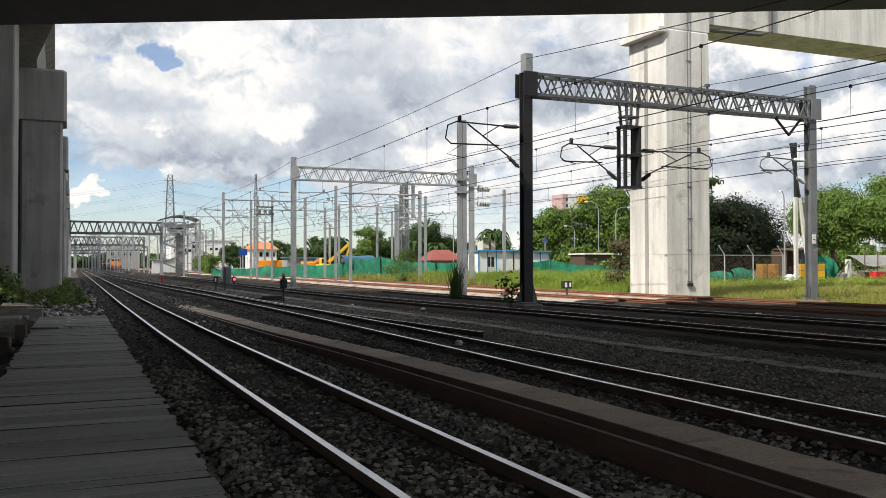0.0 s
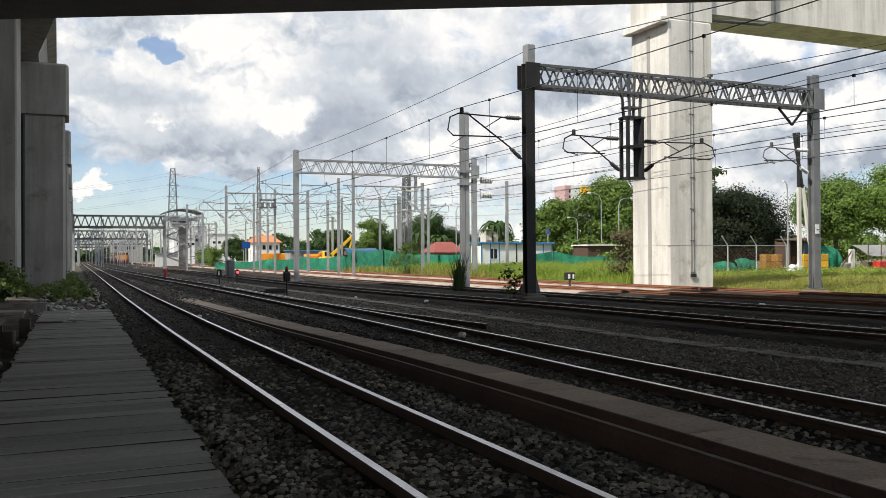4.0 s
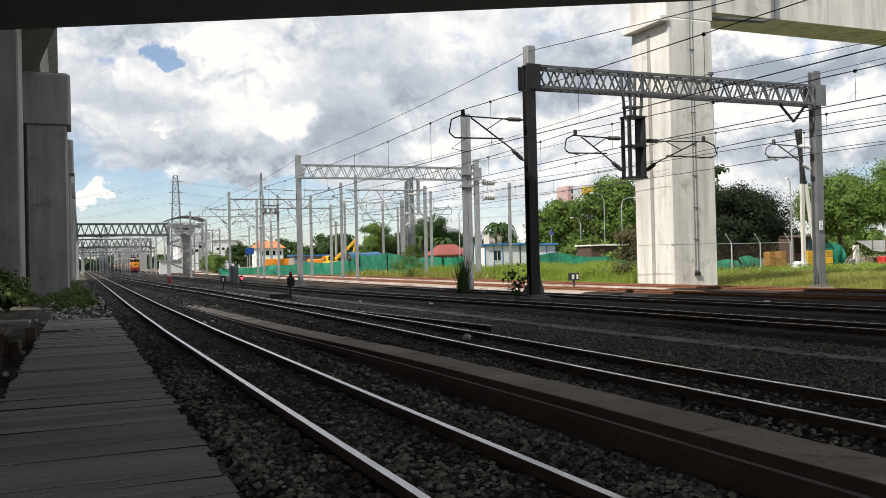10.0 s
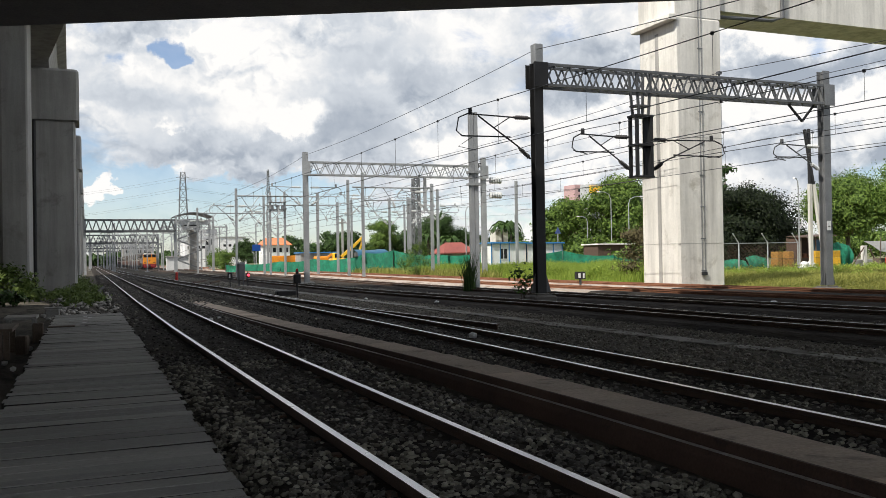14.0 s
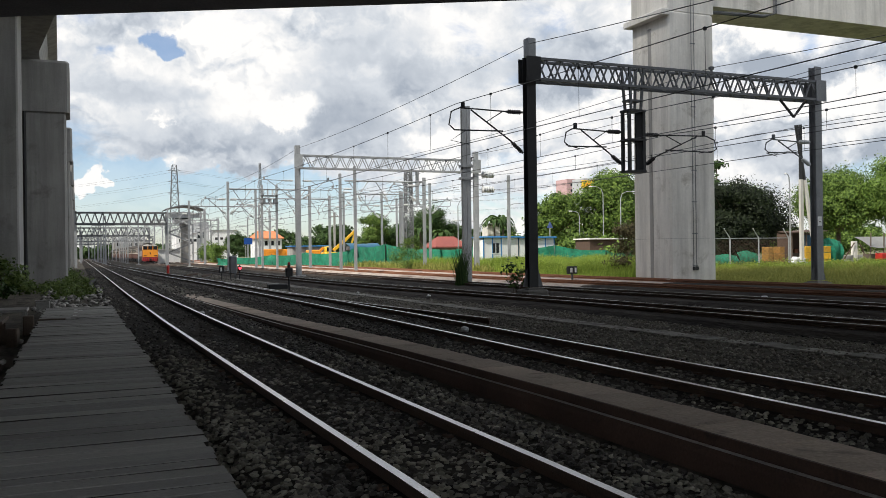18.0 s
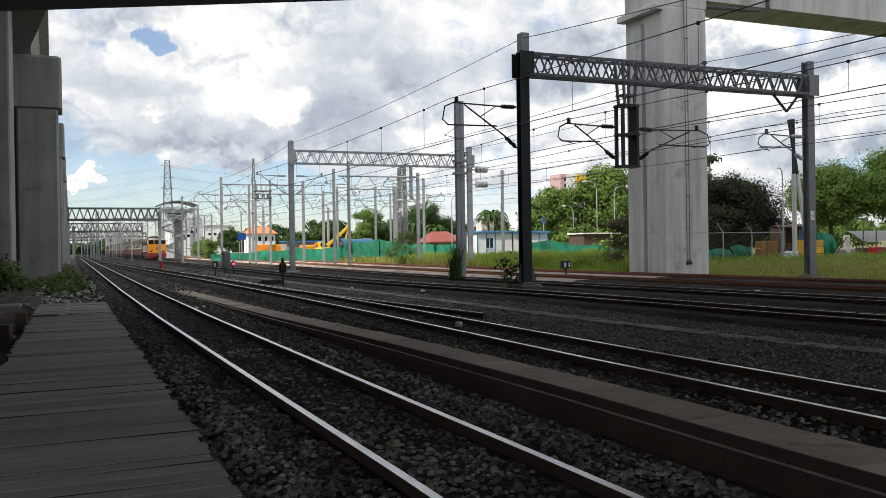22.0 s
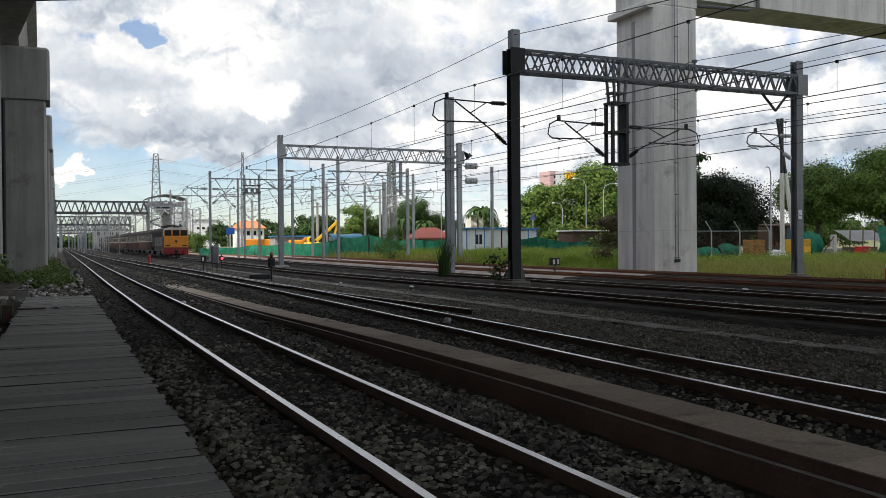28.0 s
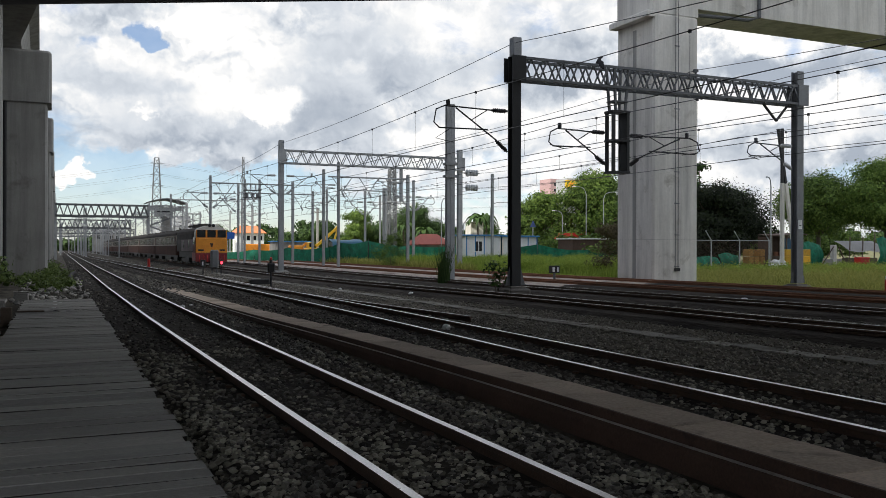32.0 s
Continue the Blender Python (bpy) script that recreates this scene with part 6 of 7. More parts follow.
def containers():
    t = thing("site_truck", "long orange site truck behind green netting", "truck")
    part("body", Kit().box(23.2, 118, 0.7, 27.9, 120.4, 2.0, cut=0.08), M_ORANGE, t)
    for x in (24.2, 25.6, 27.0):
        part("side_panel", Kit().box(x - 0.55, 117.95, 0.95, x + 0.55, 118.0, 1.7), M_ORANGE, t)
    for x in (23.9, 25.2, 27.0):
        part("wheel", Kit().tube([(x, 118.0, 0.28), (x, 118.3, 0.28)], 0.48, 14), M_BLACK, t)
    part("cab", Kit().box(22.2, 118.1, 0.6, 23.15, 120.3, 2.3, cut=0.12), M_WHITE, t)
    t = thing("tarpaulin_shelter", "shelter under a sagging blue tarpaulin", "shelter")
    k = Kit()
    n = 12
    for i in range(n + 1):
        x = 29.9 + 4.0 * i / n
        for j, (y, z) in enumerate(((99.6, 1.3), (99.8, 2.15), (101.5, 2.5), (103.2, 2.2))):
            k.v.append((x, y, z + 0.12 * noise.noise((x * 1.7, y, 2))))
    for i in range(n):
        for j in range(3):
            a = i * 4 + j
            k.f.append((a, a + 4, a + 5, a + 1))
            k.k.append(0)
    part("tarpaulin", k, M_TARP, t, smooth=True)
    for x in (30.0, 31.9, 33.8):
        part("post", Kit().beam((x, 100, GROUND_Z), (x, 100, 2.15), 0.07), M_GALV_DARK, t)
    t = thing("signboard", "blue signboard on posts beside the yard", "sign")
    part("panel", Kit().box(28.0, 160, 3.1, 29.5, 160.08, 4.3), M_SIGN, t)
    for x in (28.3, 29.6):
        part("post", Kit().beam((x, 160.1, GROUND_Z), (x, 160.1, 2.85), 0.1), M_GALV, t)
    green_wrap(60.4, 62.2, 50.0, 0.2, 2.5, "netting_bundle", "green netting hung from a thin post by the awning")


containers()


def handcart():
    t = thing("handcart", "small red handcart beside the awning", "cart", pose(60.7, 51.6, GROUND_Z))
    part("box", Kit().box(-0.55, -0.35, 0.45, 0.55, 0.35, 1.05, cut=0.05), M_RED, t)
    for s in (-0.35, 0.35):
        part("wheel", Kit().tube([(s, -0.42, 0.28), (s, -0.36, 0.28)], 0.28, 12), M_BLACK, t)
    part("handle", Kit().tube([(-0.5, 0, 0.95), (-0.95, 0, 1.2)], 0.03, 6), M_BLACK, t)


handcart()


G = (1 + 5 ** 0.5) / 2
LUMP = [Vector(p).normalized() for p in ((-1, G, 0), (1, G, 0), (-1, -G, 0), (1, -G, 0), (0, -1, G), (0, 1, G), (0, -1, -G), (0, 1, -G), (G, 0, -1), (G, 0, 1), (-G, 0, -1), (-G, 0, 1))]
LUMP_FACES = [(0, 11, 5), (0, 5, 1), (0, 1, 7), (0, 7, 10), (0, 10, 11), (1, 5, 9), (5, 11, 4), (11, 10, 2), (10, 7, 6), (7, 1, 8)]
LUMP_FACES += [(3, 9, 4), (3, 4, 2), (3, 2, 6), (3, 6, 8), (3, 8, 9), (4, 9, 5), (2, 4, 11), (6, 2, 10), (8, 6, 7), (9, 8, 1)]


def lump(k, c, r, seed):
    """An uneven broken stone."""
    sx, sy, sz = (0.75 + 0.6 * abs(noise.noise((seed * 1.7 + q, seed * 0.3, q * 3.1))) for q in range(3))
    k.add([(c[0] + p.x * r * sx * (0.8 + 0.4 * noise.noise((p.x + seed, p.y, p.z))), c[1] + p.y * r * sy, c[2] + p.z * r * sz * 0.7 * (0.8 + 0.4 * noise.noise((p.y - seed, p.z, p.x)))) for p in LUMP], LUMP_FACES)


def white_heap():
    t = thing("rubbish_sack", "white sacks dumped beside the fence", "sacks")
    k = Kit()
    for i in range(6):
        lump(k, (49.7 + i * 0.2, 50.2, 0.2 + 0.3 * (i % 3 == 1)), 0.45, i)
    part("sack", k, M_WHITE, t, smooth=True)


white_heap()

# ------------------------------------------------------------------ lineside equipment
def relay_cabinet():
    t = thing("relay_cabinet", "grey signal relay cabinet with a red lamp", "cabinet")
    part("case", Kit().box(9.2, 58, 0.2, 9.68, 58.5, 1.35, cut=0.08), M_GALV_MID, t)
    part("door", Kit().box(9.29, 57.98, 0.28, 9.59, 58.0, 1.25), M_GALV_MID, t)
    for x in (9.29, 9.59):
        part("leg", Kit().beam((x, 58.3, GROUND_Z), (x, 58.3, 0.2), 0.08), M_GALV_DARK, t)
    part("lamp_post", Kit().beam((9.72, 57.4, GROUND_Z), (9.72, 57.4, 0.75), 0.06), M_BLACK, t)
    part("lamp_hood", Kit().box(9.62, 57.25, 0.36, 9.84, 57.5, 0.68, cut=0.03), M_BLACK, t)
    part("lamp", Kit().tube([(9.73, 57.24, 0.52), (9.73, 57.2, 0.52)], 0.085, 12), glow_mat("red_signal_light", (1.0, 0.05, 0.08), 3.0), t, "glowing red lamp")
    t = thing("point_box", "small dark post box by the points", "trackside box")
    part("post", Kit().beam((8.55, 57.2, GROUND_Z), (8.55, 57.2, 0.3), 0.07), M_BLACK, t)
    part("case", Kit().box(8.4, 57.1, 0.25, 8.7, 57.35, 0.72, cut=0.03), M_BLACK, t)
    part("window", Kit().box(8.46, 57.09, 0.36, 8.56, 57.1, 0.6), M_WHITE, t)


relay_cabinet()


def point_indicator():
    t = thing("point_indicator", "black point indicator lamp on a thin post", "signal", pose(8.59, 38, GROUND_Z))
    part("post", Kit().tube([(0, 0, 0), (0, 0, 0.7)], 0.04, 8), M_BLACK, t)
    part("head", Kit().box(-0.15, -0.13, 0.66, 0.15, 0.13, 1.06, cut=0.04), M_BLACK, t)
    part("cap", Kit().tube([(0, 0, 1.06), (0, 0, 1.18)], 0.07, 8), M_BLACK, t)
    part("finial", Kit().box(-0.05, -0.05, 1.18, 0.05, 0.05, 1.30, cut=0.02), M_RED, t)
    t = thing("point_machine", "low dark point machine box in the ballast", "trackside box", pose(8.5, 40, GROUND_Z))
    part("case", Kit().box(-0.45, -0.25, 0.05, 0.45, 0.25, 0.28, cut=0.04), M_BLACK, t)
    part("rod", Kit().beam((-0.4, 0, 0.12), (-1.5, 0.1, 0.12), 0.05), M_RAIL, t)


point_indicator()


def dwarf_signal():
    t = thing("dwarf_signal", "small black and white shunting signal on a post", "signal", pose(23.63, 39, GROUND_Z))
    part("post", Kit().beam((0, 0, 0), (0, 0, 0.45), 0.09), M_GALV_DARK, t)
    part("head", Kit().box(-0.27, -0.1, 0.43, 0.27, 0.12, 0.82, cut=0.02), M_BLACK, t)
    part("left_face", Kit().box(-0.17, -0.112, 0.50, -0.04, -0.1, 0.74), M_WHITE, t)
    part("right_face", Kit().box(0.10, -0.112, 0.50, 0.20, -0.1, 0.74), M_WHITE, t)


dwarf_signal()


def red_post():
    t = thing("marker_post", "short red marker post beside the track", "marker", pose(6.97, 76, GROUND_Z))
    part("post", Kit().tube([(0, 0, 0), (0, 0, 0.72)], 0.11, 10), M_RED, t)
    part("cap", Kit().tube([(0, 0, 0.72), (0, 0, 0.8)], 0.14, 10, r1=0.06), M_RED, t)
    for x0, y0, x1, y1 in ((7.2, 66, 8.6, 70), (8.2, 64, 9.4, 68)):
        tt = thing("loose_rail", "rusty offcut of rail lying by the points", "rail")
        part("rail", Kit().beam((x0, y0, -0.1), (x1, y1, -0.06), 0.09, 0.12), M_RAIL, tt)


red_post()


# ------------------------------------------------------------------ beside the platform
def platform_side():
    t = thing("bench", "small pale wooden bench beside the walkway", "bench", pose(-1.42, 22.6, GROUND_Z))
    part("seat", Kit().box(-0.34, -0.5, 0.44, 0.34, 0.5, 0.50, cut=0.01), M_WOOD, t)
    for x in (-0.27, 0.27):
        for y in (-0.4, 0.4):
            part("leg", Kit().box(x - 0.03, y - 0.03, 0, x + 0.03, y + 0.03, 0.44), M_WOOD, t)
    t = thing("timber_stump", "short dark timber post by the walkway", "timber", pose(-1.0, 21.0, GROUND_Z))
    part("post", Kit().box(-0.11, -0.11, 0, 0.11, 0.11, 0.42, cut=0.02), M_TRUNK, t)
    t = thing("timber_stack", "dark old sleepers stacked beside the walkway", "timber", pose(-1.75, 15.0, GROUND_Z))
    for i, (x, z, r) in enumerate(((-0.2, 0.08, 2), (0.1, 0.24, -3), (-0.45, 0.24, 1))):
        part("sleeper", Kit().box(x - 0.12, -1.0, z - 0.08, x + 0.12, 1.0, z + 0.08, cut=0.015), M_TRUNK, t, at=pose(0, 0, 0, 0, 0, r))
    for x, y, w, h in ((-1.55, 17.5, 0.12, 0.5), (-1.15, 18.4, 0.1, 0.35), (-1.9, 19.5, 0.14, 0.55), (-2.4, 17.0, 0.12, 0.5), (-1.3, 12.2, 0.1, 0.3)):
        t = thing("timber_stump", "short dark timber post by the walkway", "timber", pose(x, y, GROUND_Z, 0, 0, random.uniform(-20, 20)))
        part("post", Kit().box(-w, -w, 0, w, w, h, cut=0.02), M_TRUNK, t)
    t = thing("low_table", "low dark timber table beside the walkway", "table", pose(-1.75, 18.2, GROUND_Z))
    part("tabletop", Kit().box(-0.55, -0.8, 0.5, 0.5, 0.8, 0.56, cut=0.01), M_TRUNK, t)
    for x in (-0.45, 0.4):
        for y in (-0.7, 0.7):
            part("leg", Kit().box(x - 0.05, y - 0.05, 0, x + 0.05, y + 0.05, 0.5), M_TRUNK, t)
    for i, (x, y) in enumerate(((-1.1, 15.4), (-1.25, 14.1), (-1.05, 19.0), (-1.3, 16.4), (-1.2, 13.2))):
        t = thing("litter", "crumpled pale scrap on the dark ground", "litter", group="litter")
        k = Kit()
        lump(k, (x, y, GROUND_Z + 0.05), 0.09, i + 20)
        part("scrap", k, M_WHITE, t)
    t = thing("crate", "small pale crate at the end of the walkway", "crate", pose(-1.0, 29.5, GROUND_Z))
    part("box", Kit().box(-0.2, -0.2, 0, 0.2, 0.2, 0.32, cut=0.02), M_WOOD, t)
    part("lid", Kit().box(-0.22, -0.22, 0.32, 0.22, 0.22, 0.36), M_WOOD, t)
    t = thing("rubber_hose", "thick curved black hose lying by the track", "hose")
    part("hose", Kit().tube([(0.75, 39, -0.12), (0.55, 42, -0.05), (0.55, 47, 0.0), (0.75, 53, 0.02), (0.95, 58, -0.05)], 0.10, 8), mat("black_rubber", (0.012, 0.012, 0.012), (0.02, 0.02, 0.02), 0.95, 0, 3, 30, 0.2), t, smooth=True)
    t = thing("flat_scrap", "crumpled pale strip lying on the planks", "litter", pose(-0.25, 22.1, 0.012))
    k = Kit()
    for i in range(9):
        x = i * 0.11
        k.v += [(x, -0.12 + 0.03 * math.sin(i), 0.02 + 0.03 * math.sin(i * 1.3)), (x, 0.12, 0.02 + 0.03 * math.cos(i * 1.1)), (x, 0, 0.005)]
    for i in range(8):
        k.f += [(i * 3, i * 3 + 3, i * 3 + 4, i * 3 + 1)]
        k.k += [0]
    part("strip", k, M_CONC_GREY, t)
    t = thing("flat_scrap", "dark board lying on the planks", "litter", pose(-0.55, 22.2, 0.012))
    part("board", Kit().box(-0.3, -0.15, 0, 0.28, 0.12, 0.025, cut=0.005), M_TRUNK, t)
    for x, y in ((-0.42, 24.6), (-0.1, 24.6), (-0.1, 26.0), (-0.12, 23.4), (0.02, 25.4)):
        part("paint_mark", Kit().box(x, y, 0.011, x + 0.1, y + 0.12, 0.015), M_WHITE, bpy.data.objects["timber_walkway"])


platform_side()


def rubble():
    k = Kit()
    for i in range(620):
        y = random.uniform(27.5, 50)
        x = random.uniform(-1.3, 1.0)
        lump(k, (x, y, GROUND_Z + 0.03 + 0.10 * random.random()), random.choice((0.04, 0.05, 0.07, 0.09, 0.11, 0.15)), i)
    tagged(part("rubble", k, leaf_mat("mixed_rubble", (0.05, 0.046, 0.038), (0.62, 0.60, 0.55), 0.0)), "pale broken rubble and litter at the end of the walkway", "rubble", kind="stuff")


rubble()


def rubble_weeds():
    """Low leafy weeds that grow through the rubble and along the pier."""
    pts = []
    for i in range(30):
        y = random.uniform(34, 56)
        r = random.uniform(0.10, 0.22)
        pts.append((random.uniform(-1.6, 0.55), y, GROUND_Z + random.uniform(0.08, 0.3), r, r * 0.8))
    v, f = cards(crown_points(pts, 26), 0.055)
    tagged(part("rubble_weeds", mesh_of("rubble_weeds", v, f, M_WEED), None), "dark leafy weeds growing through the rubble", "weeds", kind="stuff")


rubble_weeds()


def loose_ballast():
    """Single stones on the beds that lie close to the camera."""
    n_v, n_f = [], []
    g = (1 + 5 ** 0.5) / 2
    tpl = np.array([(-1, g, 0), (1, g, 0), (-1, -g, 0), (1, -g, 0), (0, -1, g), (0, 1, g), (0, -1, -g), (0, 1, -g), (g, 0, -1), (g, 0, 1), (-g, 0, -1), (-g, 0, 1)], float) / 1.9
    tpl[:, 2] *= 0.75
    fac = np.array([(0, 11, 5), (0, 5, 1), (0, 1, 7), (0, 7, 10), (0, 10, 11), (1, 5, 9), (5, 11, 4), (11, 10, 2), (10, 7, 6), (7, 1, 8), (3, 9, 4), (3, 4, 2), (3, 2, 6), (3, 6, 8), (3, 8, 9), (4, 9, 5), (2, 4, 11), (6, 2, 10), (8, 6, 7), (9, 8, 1)])
    zones = [(0.95, 4.2, 2.6, 9.0, 520), (0.95, 4.2, 9.0, 16.0, 170), (0.95, 4.2, 16.0, 34.0, 40), (5.05, 8.4, 4.0, 12.0, 220), (5.05, 8.4, 12.0, 20.0, 120), (5.05, 8.4, 20.0, 34.0, 45), (8.4, 12.5, 6.0, 22.0, 110), (8.4, 12.5, 22.0, 46.0, 40), (0.9, 7.5, 34, 60, 9), (7.6, 10.8, 46, 74, 12), (0.9, 12.0, 60, 110, 4), (12.5, 26.5, 10, 36, 42), (12.5, 20, 36, 60, 14)]
    pts, size = [], []
    for x0, x1, y0, y1, dens in zones:
        n = int((x1 - x0) * (y1 - y0) * dens)
        p = np.c_[rng.uniform(x0, x1, n), rng.uniform(y0, y1, n)]
        pts.append(p)
        size.append(rng.uniform(0.016, 0.036, n) * (1.0 if y0 < 9 else 1.1 if y0 < 16 else 1.25 if y0 < 33 else 1.8))
    p, s = np.concatenate(pts), np.concatenate(size)
    n = len(p)
    z = np.where(p[:, 0] < 9, -0.118, GROUND_Z + 0.0) + rng.uniform(-0.012, 0.022, n)
    # banks slope down between the beds
    d1 = np.abs(p[:, 0] - np.array([t1(y) for y in p[:, 1]]))
    d2 = np.abs(p[:, 0] - np.array([t2(y) for y in p[:, 1]]))
    d = np.minimum(d1, d2)
    z = np.where(d > 1.25, np.maximum(GROUND_Z + 0.01, -0.115 - (d - 1.25) * 0.34) + rng.uniform(-0.01, 0.02, n), z)
    d0 = np.minimum(np.abs(d1 - 0.53), np.abs(d2 - 0.55))
    keep = d0 > 0.075
    p, s, z, n = p[keep], s[keep], z[keep], int(keep.sum())
    ang = rng.uniform(0, 2 * np.pi, n)
    jit = rng.uniform(0.72, 1.25, (n, 12, 1)) * np.where(p[:, 0] < 8.4, 1.0, 0.8)[:, None, None]
    v = tpl[None] * jit * s[:, None, None]
    v[:, :, 0] += rng.normal(0, 0.25, (n, 1)) * v[:, :, 2]
    ca, sa = np.cos(ang)[:, None], np.sin(ang)[:, None]
    x, y = v[:, :, 0] * ca - v[:, :, 1] * sa, v[:, :, 0] * sa + v[:, :, 1] * ca
    w = np.stack([x + p[:, 0:1], y + p[:, 1:2], v[:, :, 2] + z[:, None]], axis=2).reshape(-1, 3)
    f = (np.arange(n)[:, None, None] * 12 + fac[None]).reshape(-1, 3)
    light = np.array([noise.noise((a * 1.1, b * 1.1, 5.0)) + 0.6 * noise.noise((a * 3.1, b * 3.1, 2.0)) for a, b in p[:, :2]])
    pale = (light + rng.normal(0, 0.18, n) > 0.22) | ((p[:, 0] < 1.5) & (rng.uniform(size=n) < 0.7))
    pale |= (d[keep] > 1.2) & (rng.uniform(size=n) < 0.35)
    pale |= p[:, 0] > 8.4
    pale &= ~((p[:, 0] > 12.4) & (rng.uniform(size=n) < 0.6))
    pale &= ~((p[:, 0] < 7.5) & (p[:, 1] > 14) & (rng.uniform(size=n) < 0.85))
    mt = leaf_mat("loose_stone", (0.021, 0.019, 0.018), (0.164, 0.151, 0.131), 0.0)
    me = mesh_of("loose_ballast", w, f, mt)
    me.materials.append(leaf_mat("pale_stone", (0.074, 0.068, 0.054), (0.374, 0.353, 0.284), 0.0))
    me.materials.append(leaf_mat("soil_stone", (0.096, 0.086, 0.070), (0.288, 0.264, 0.222), 0.0))
    slot = np.where((p[:, 0] > 8.4) & pale, 2, pale.astype(np.int32)).astype(np.int32)
    me.polygons.foreach_set("material_index", np.repeat(slot, 20))
    tagged(part("loose_ballast", me, None), "loose dark grey ballast stones between the rails", "stones", kind="stuff")


loose_ballast()


def pale_stones():
    for i, (x, y, r) in enumerate(((3.0, 23.5, 0.12), (7.0, 15.6, 0.14), (19.6, 21.0, 0.22), (15.5, 12.8, 0.13), (24.4, 36.2, 0.12), (3.3, 24.2, 0.07), (11.6, 29, 0.12), (10.2, 33, 0.12))):
        t = thing("pale_stone", "single pale stone lying on the dark ballast", "stone", group="pale stones")
        k = Kit()
        lump(k, (x, y, -0.05 if x < 9 else -0.12), r, i + 3)
        part("stone", k, M_WHITE if i != 4 else M_CONC, t)


pale_stones()


def closing_walls():
    """Unseen walls behind and beside the camera, added to shade the yard."""
    t = thing("unseen_shade_wall", "plain grey concrete wall added out of view to shade the yard", "wall", kind="structure")
    part("wall", Kit().box(-40, -22.5, GROUND_Z - 0.2, 34, -22, 6.0), M_CONC_GREY, t)
    # height and place set so that its shadow covers the train
    part("wall", Kit().box(-40, 42, GROUND_Z - 0.2, -9.5, 100, 28), M_CONC_GREY, t)
    part("wall", Kit().box(-16.5, -22, GROUND_Z - 0.2, -16, 40, 4.5), M_CONC_GREY, t)


closing_walls()

# ------------------------------------------------------------------ the train
M_CREAM = mat("coach_cream", (0.46, 0.42, 0.365), (0.56, 0.52, 0.455), 0.55, 0, 1.0, 20, 0.05, 0, 0.2, shine=0.12)
M_BROWN = mat("coach_brown", (0.082, 0.046, 0.038), (0.125, 0.07, 0.057), 0.8, 0, 1.0, 20, 0.05, 0, 0.2, shine=0.12)
M_ROOFGREY = mat("coach_roof", (0.06, 0.053, 0.048), (0.10, 0.089, 0.08), 0.9, 0, 0.8, 18, 0.1, 0, 0.2, shine=0.12)
M_UPPER = mat("coach_upper", (0.065, 0.04, 0.033), (0.10, 0.064, 0.053), 0.8, 0, 1.0, 20, 0.05, 0, 0.2, shine=0.12)
M_LOCO_DARK = mat("loco_dark", (0.014, 0.012, 0.012), (0.025, 0.021, 0.02), 0.6, 0, 1.0, 20, 0.05, shine=0.12)
M_LOCO_SIDE = mat("loco_grey", (0.035, 0.029, 0.028), (0.06, 0.05, 0.048), 0.55, 0, 1.0, 20, 0.05, 0, 0.3, shine=0.12)
M_LOCO_PALE = mat("loco_mauve_grey", (0.25, 0.215, 0.215), (0.33, 0.29, 0.29), 0.8, 0, 1.0, 20, 0.05, 0, 0.2, shine=0.12)
M_MAROON = mat("loco_maroon", (0.20, 0.02, 0.025), (0.28, 0.035, 0.04), 0.5, 0, 1.0, 20, 0.05)


M_DARKRED = mat("loco_dark_red", (0.085, 0.022, 0.022), (0.13, 0.035, 0.033), 0.5, 0, 1.0, 20, 0.05, shine=0.12)


M_BROW = mat("pale_cream_brow", (0.62, 0.60, 0.55), (0.72, 0.70, 0.65), 0.5, 0, 1.0, 20, 0.05, 0, 0.2)


def vault(half, eaves, crown, n=10):
    """Points of an arched roof from side to side."""
    return [(-half * math.cos(math.pi * i / n), eaves + (crown - eaves) * math.sin(math.pi * i / n) ** 0.8) for i in range(n + 1)]


def bogie(parent, y):
    b = part("bogie", Kit().box(-1.05, y - 1.5, 0.35, 1.05, y + 1.5, 0.75, cut=0.06), M_BLACK, parent)
    for wy in (-1.1, 1.1):
        for s in (-0.53, 0.53):
            part("wheel", Kit().tube([(s - 0.06, y + wy, 0.42), (s + 0.06, y + wy, 0.42)], 0.42, 16), M_GALV_DARK, b)


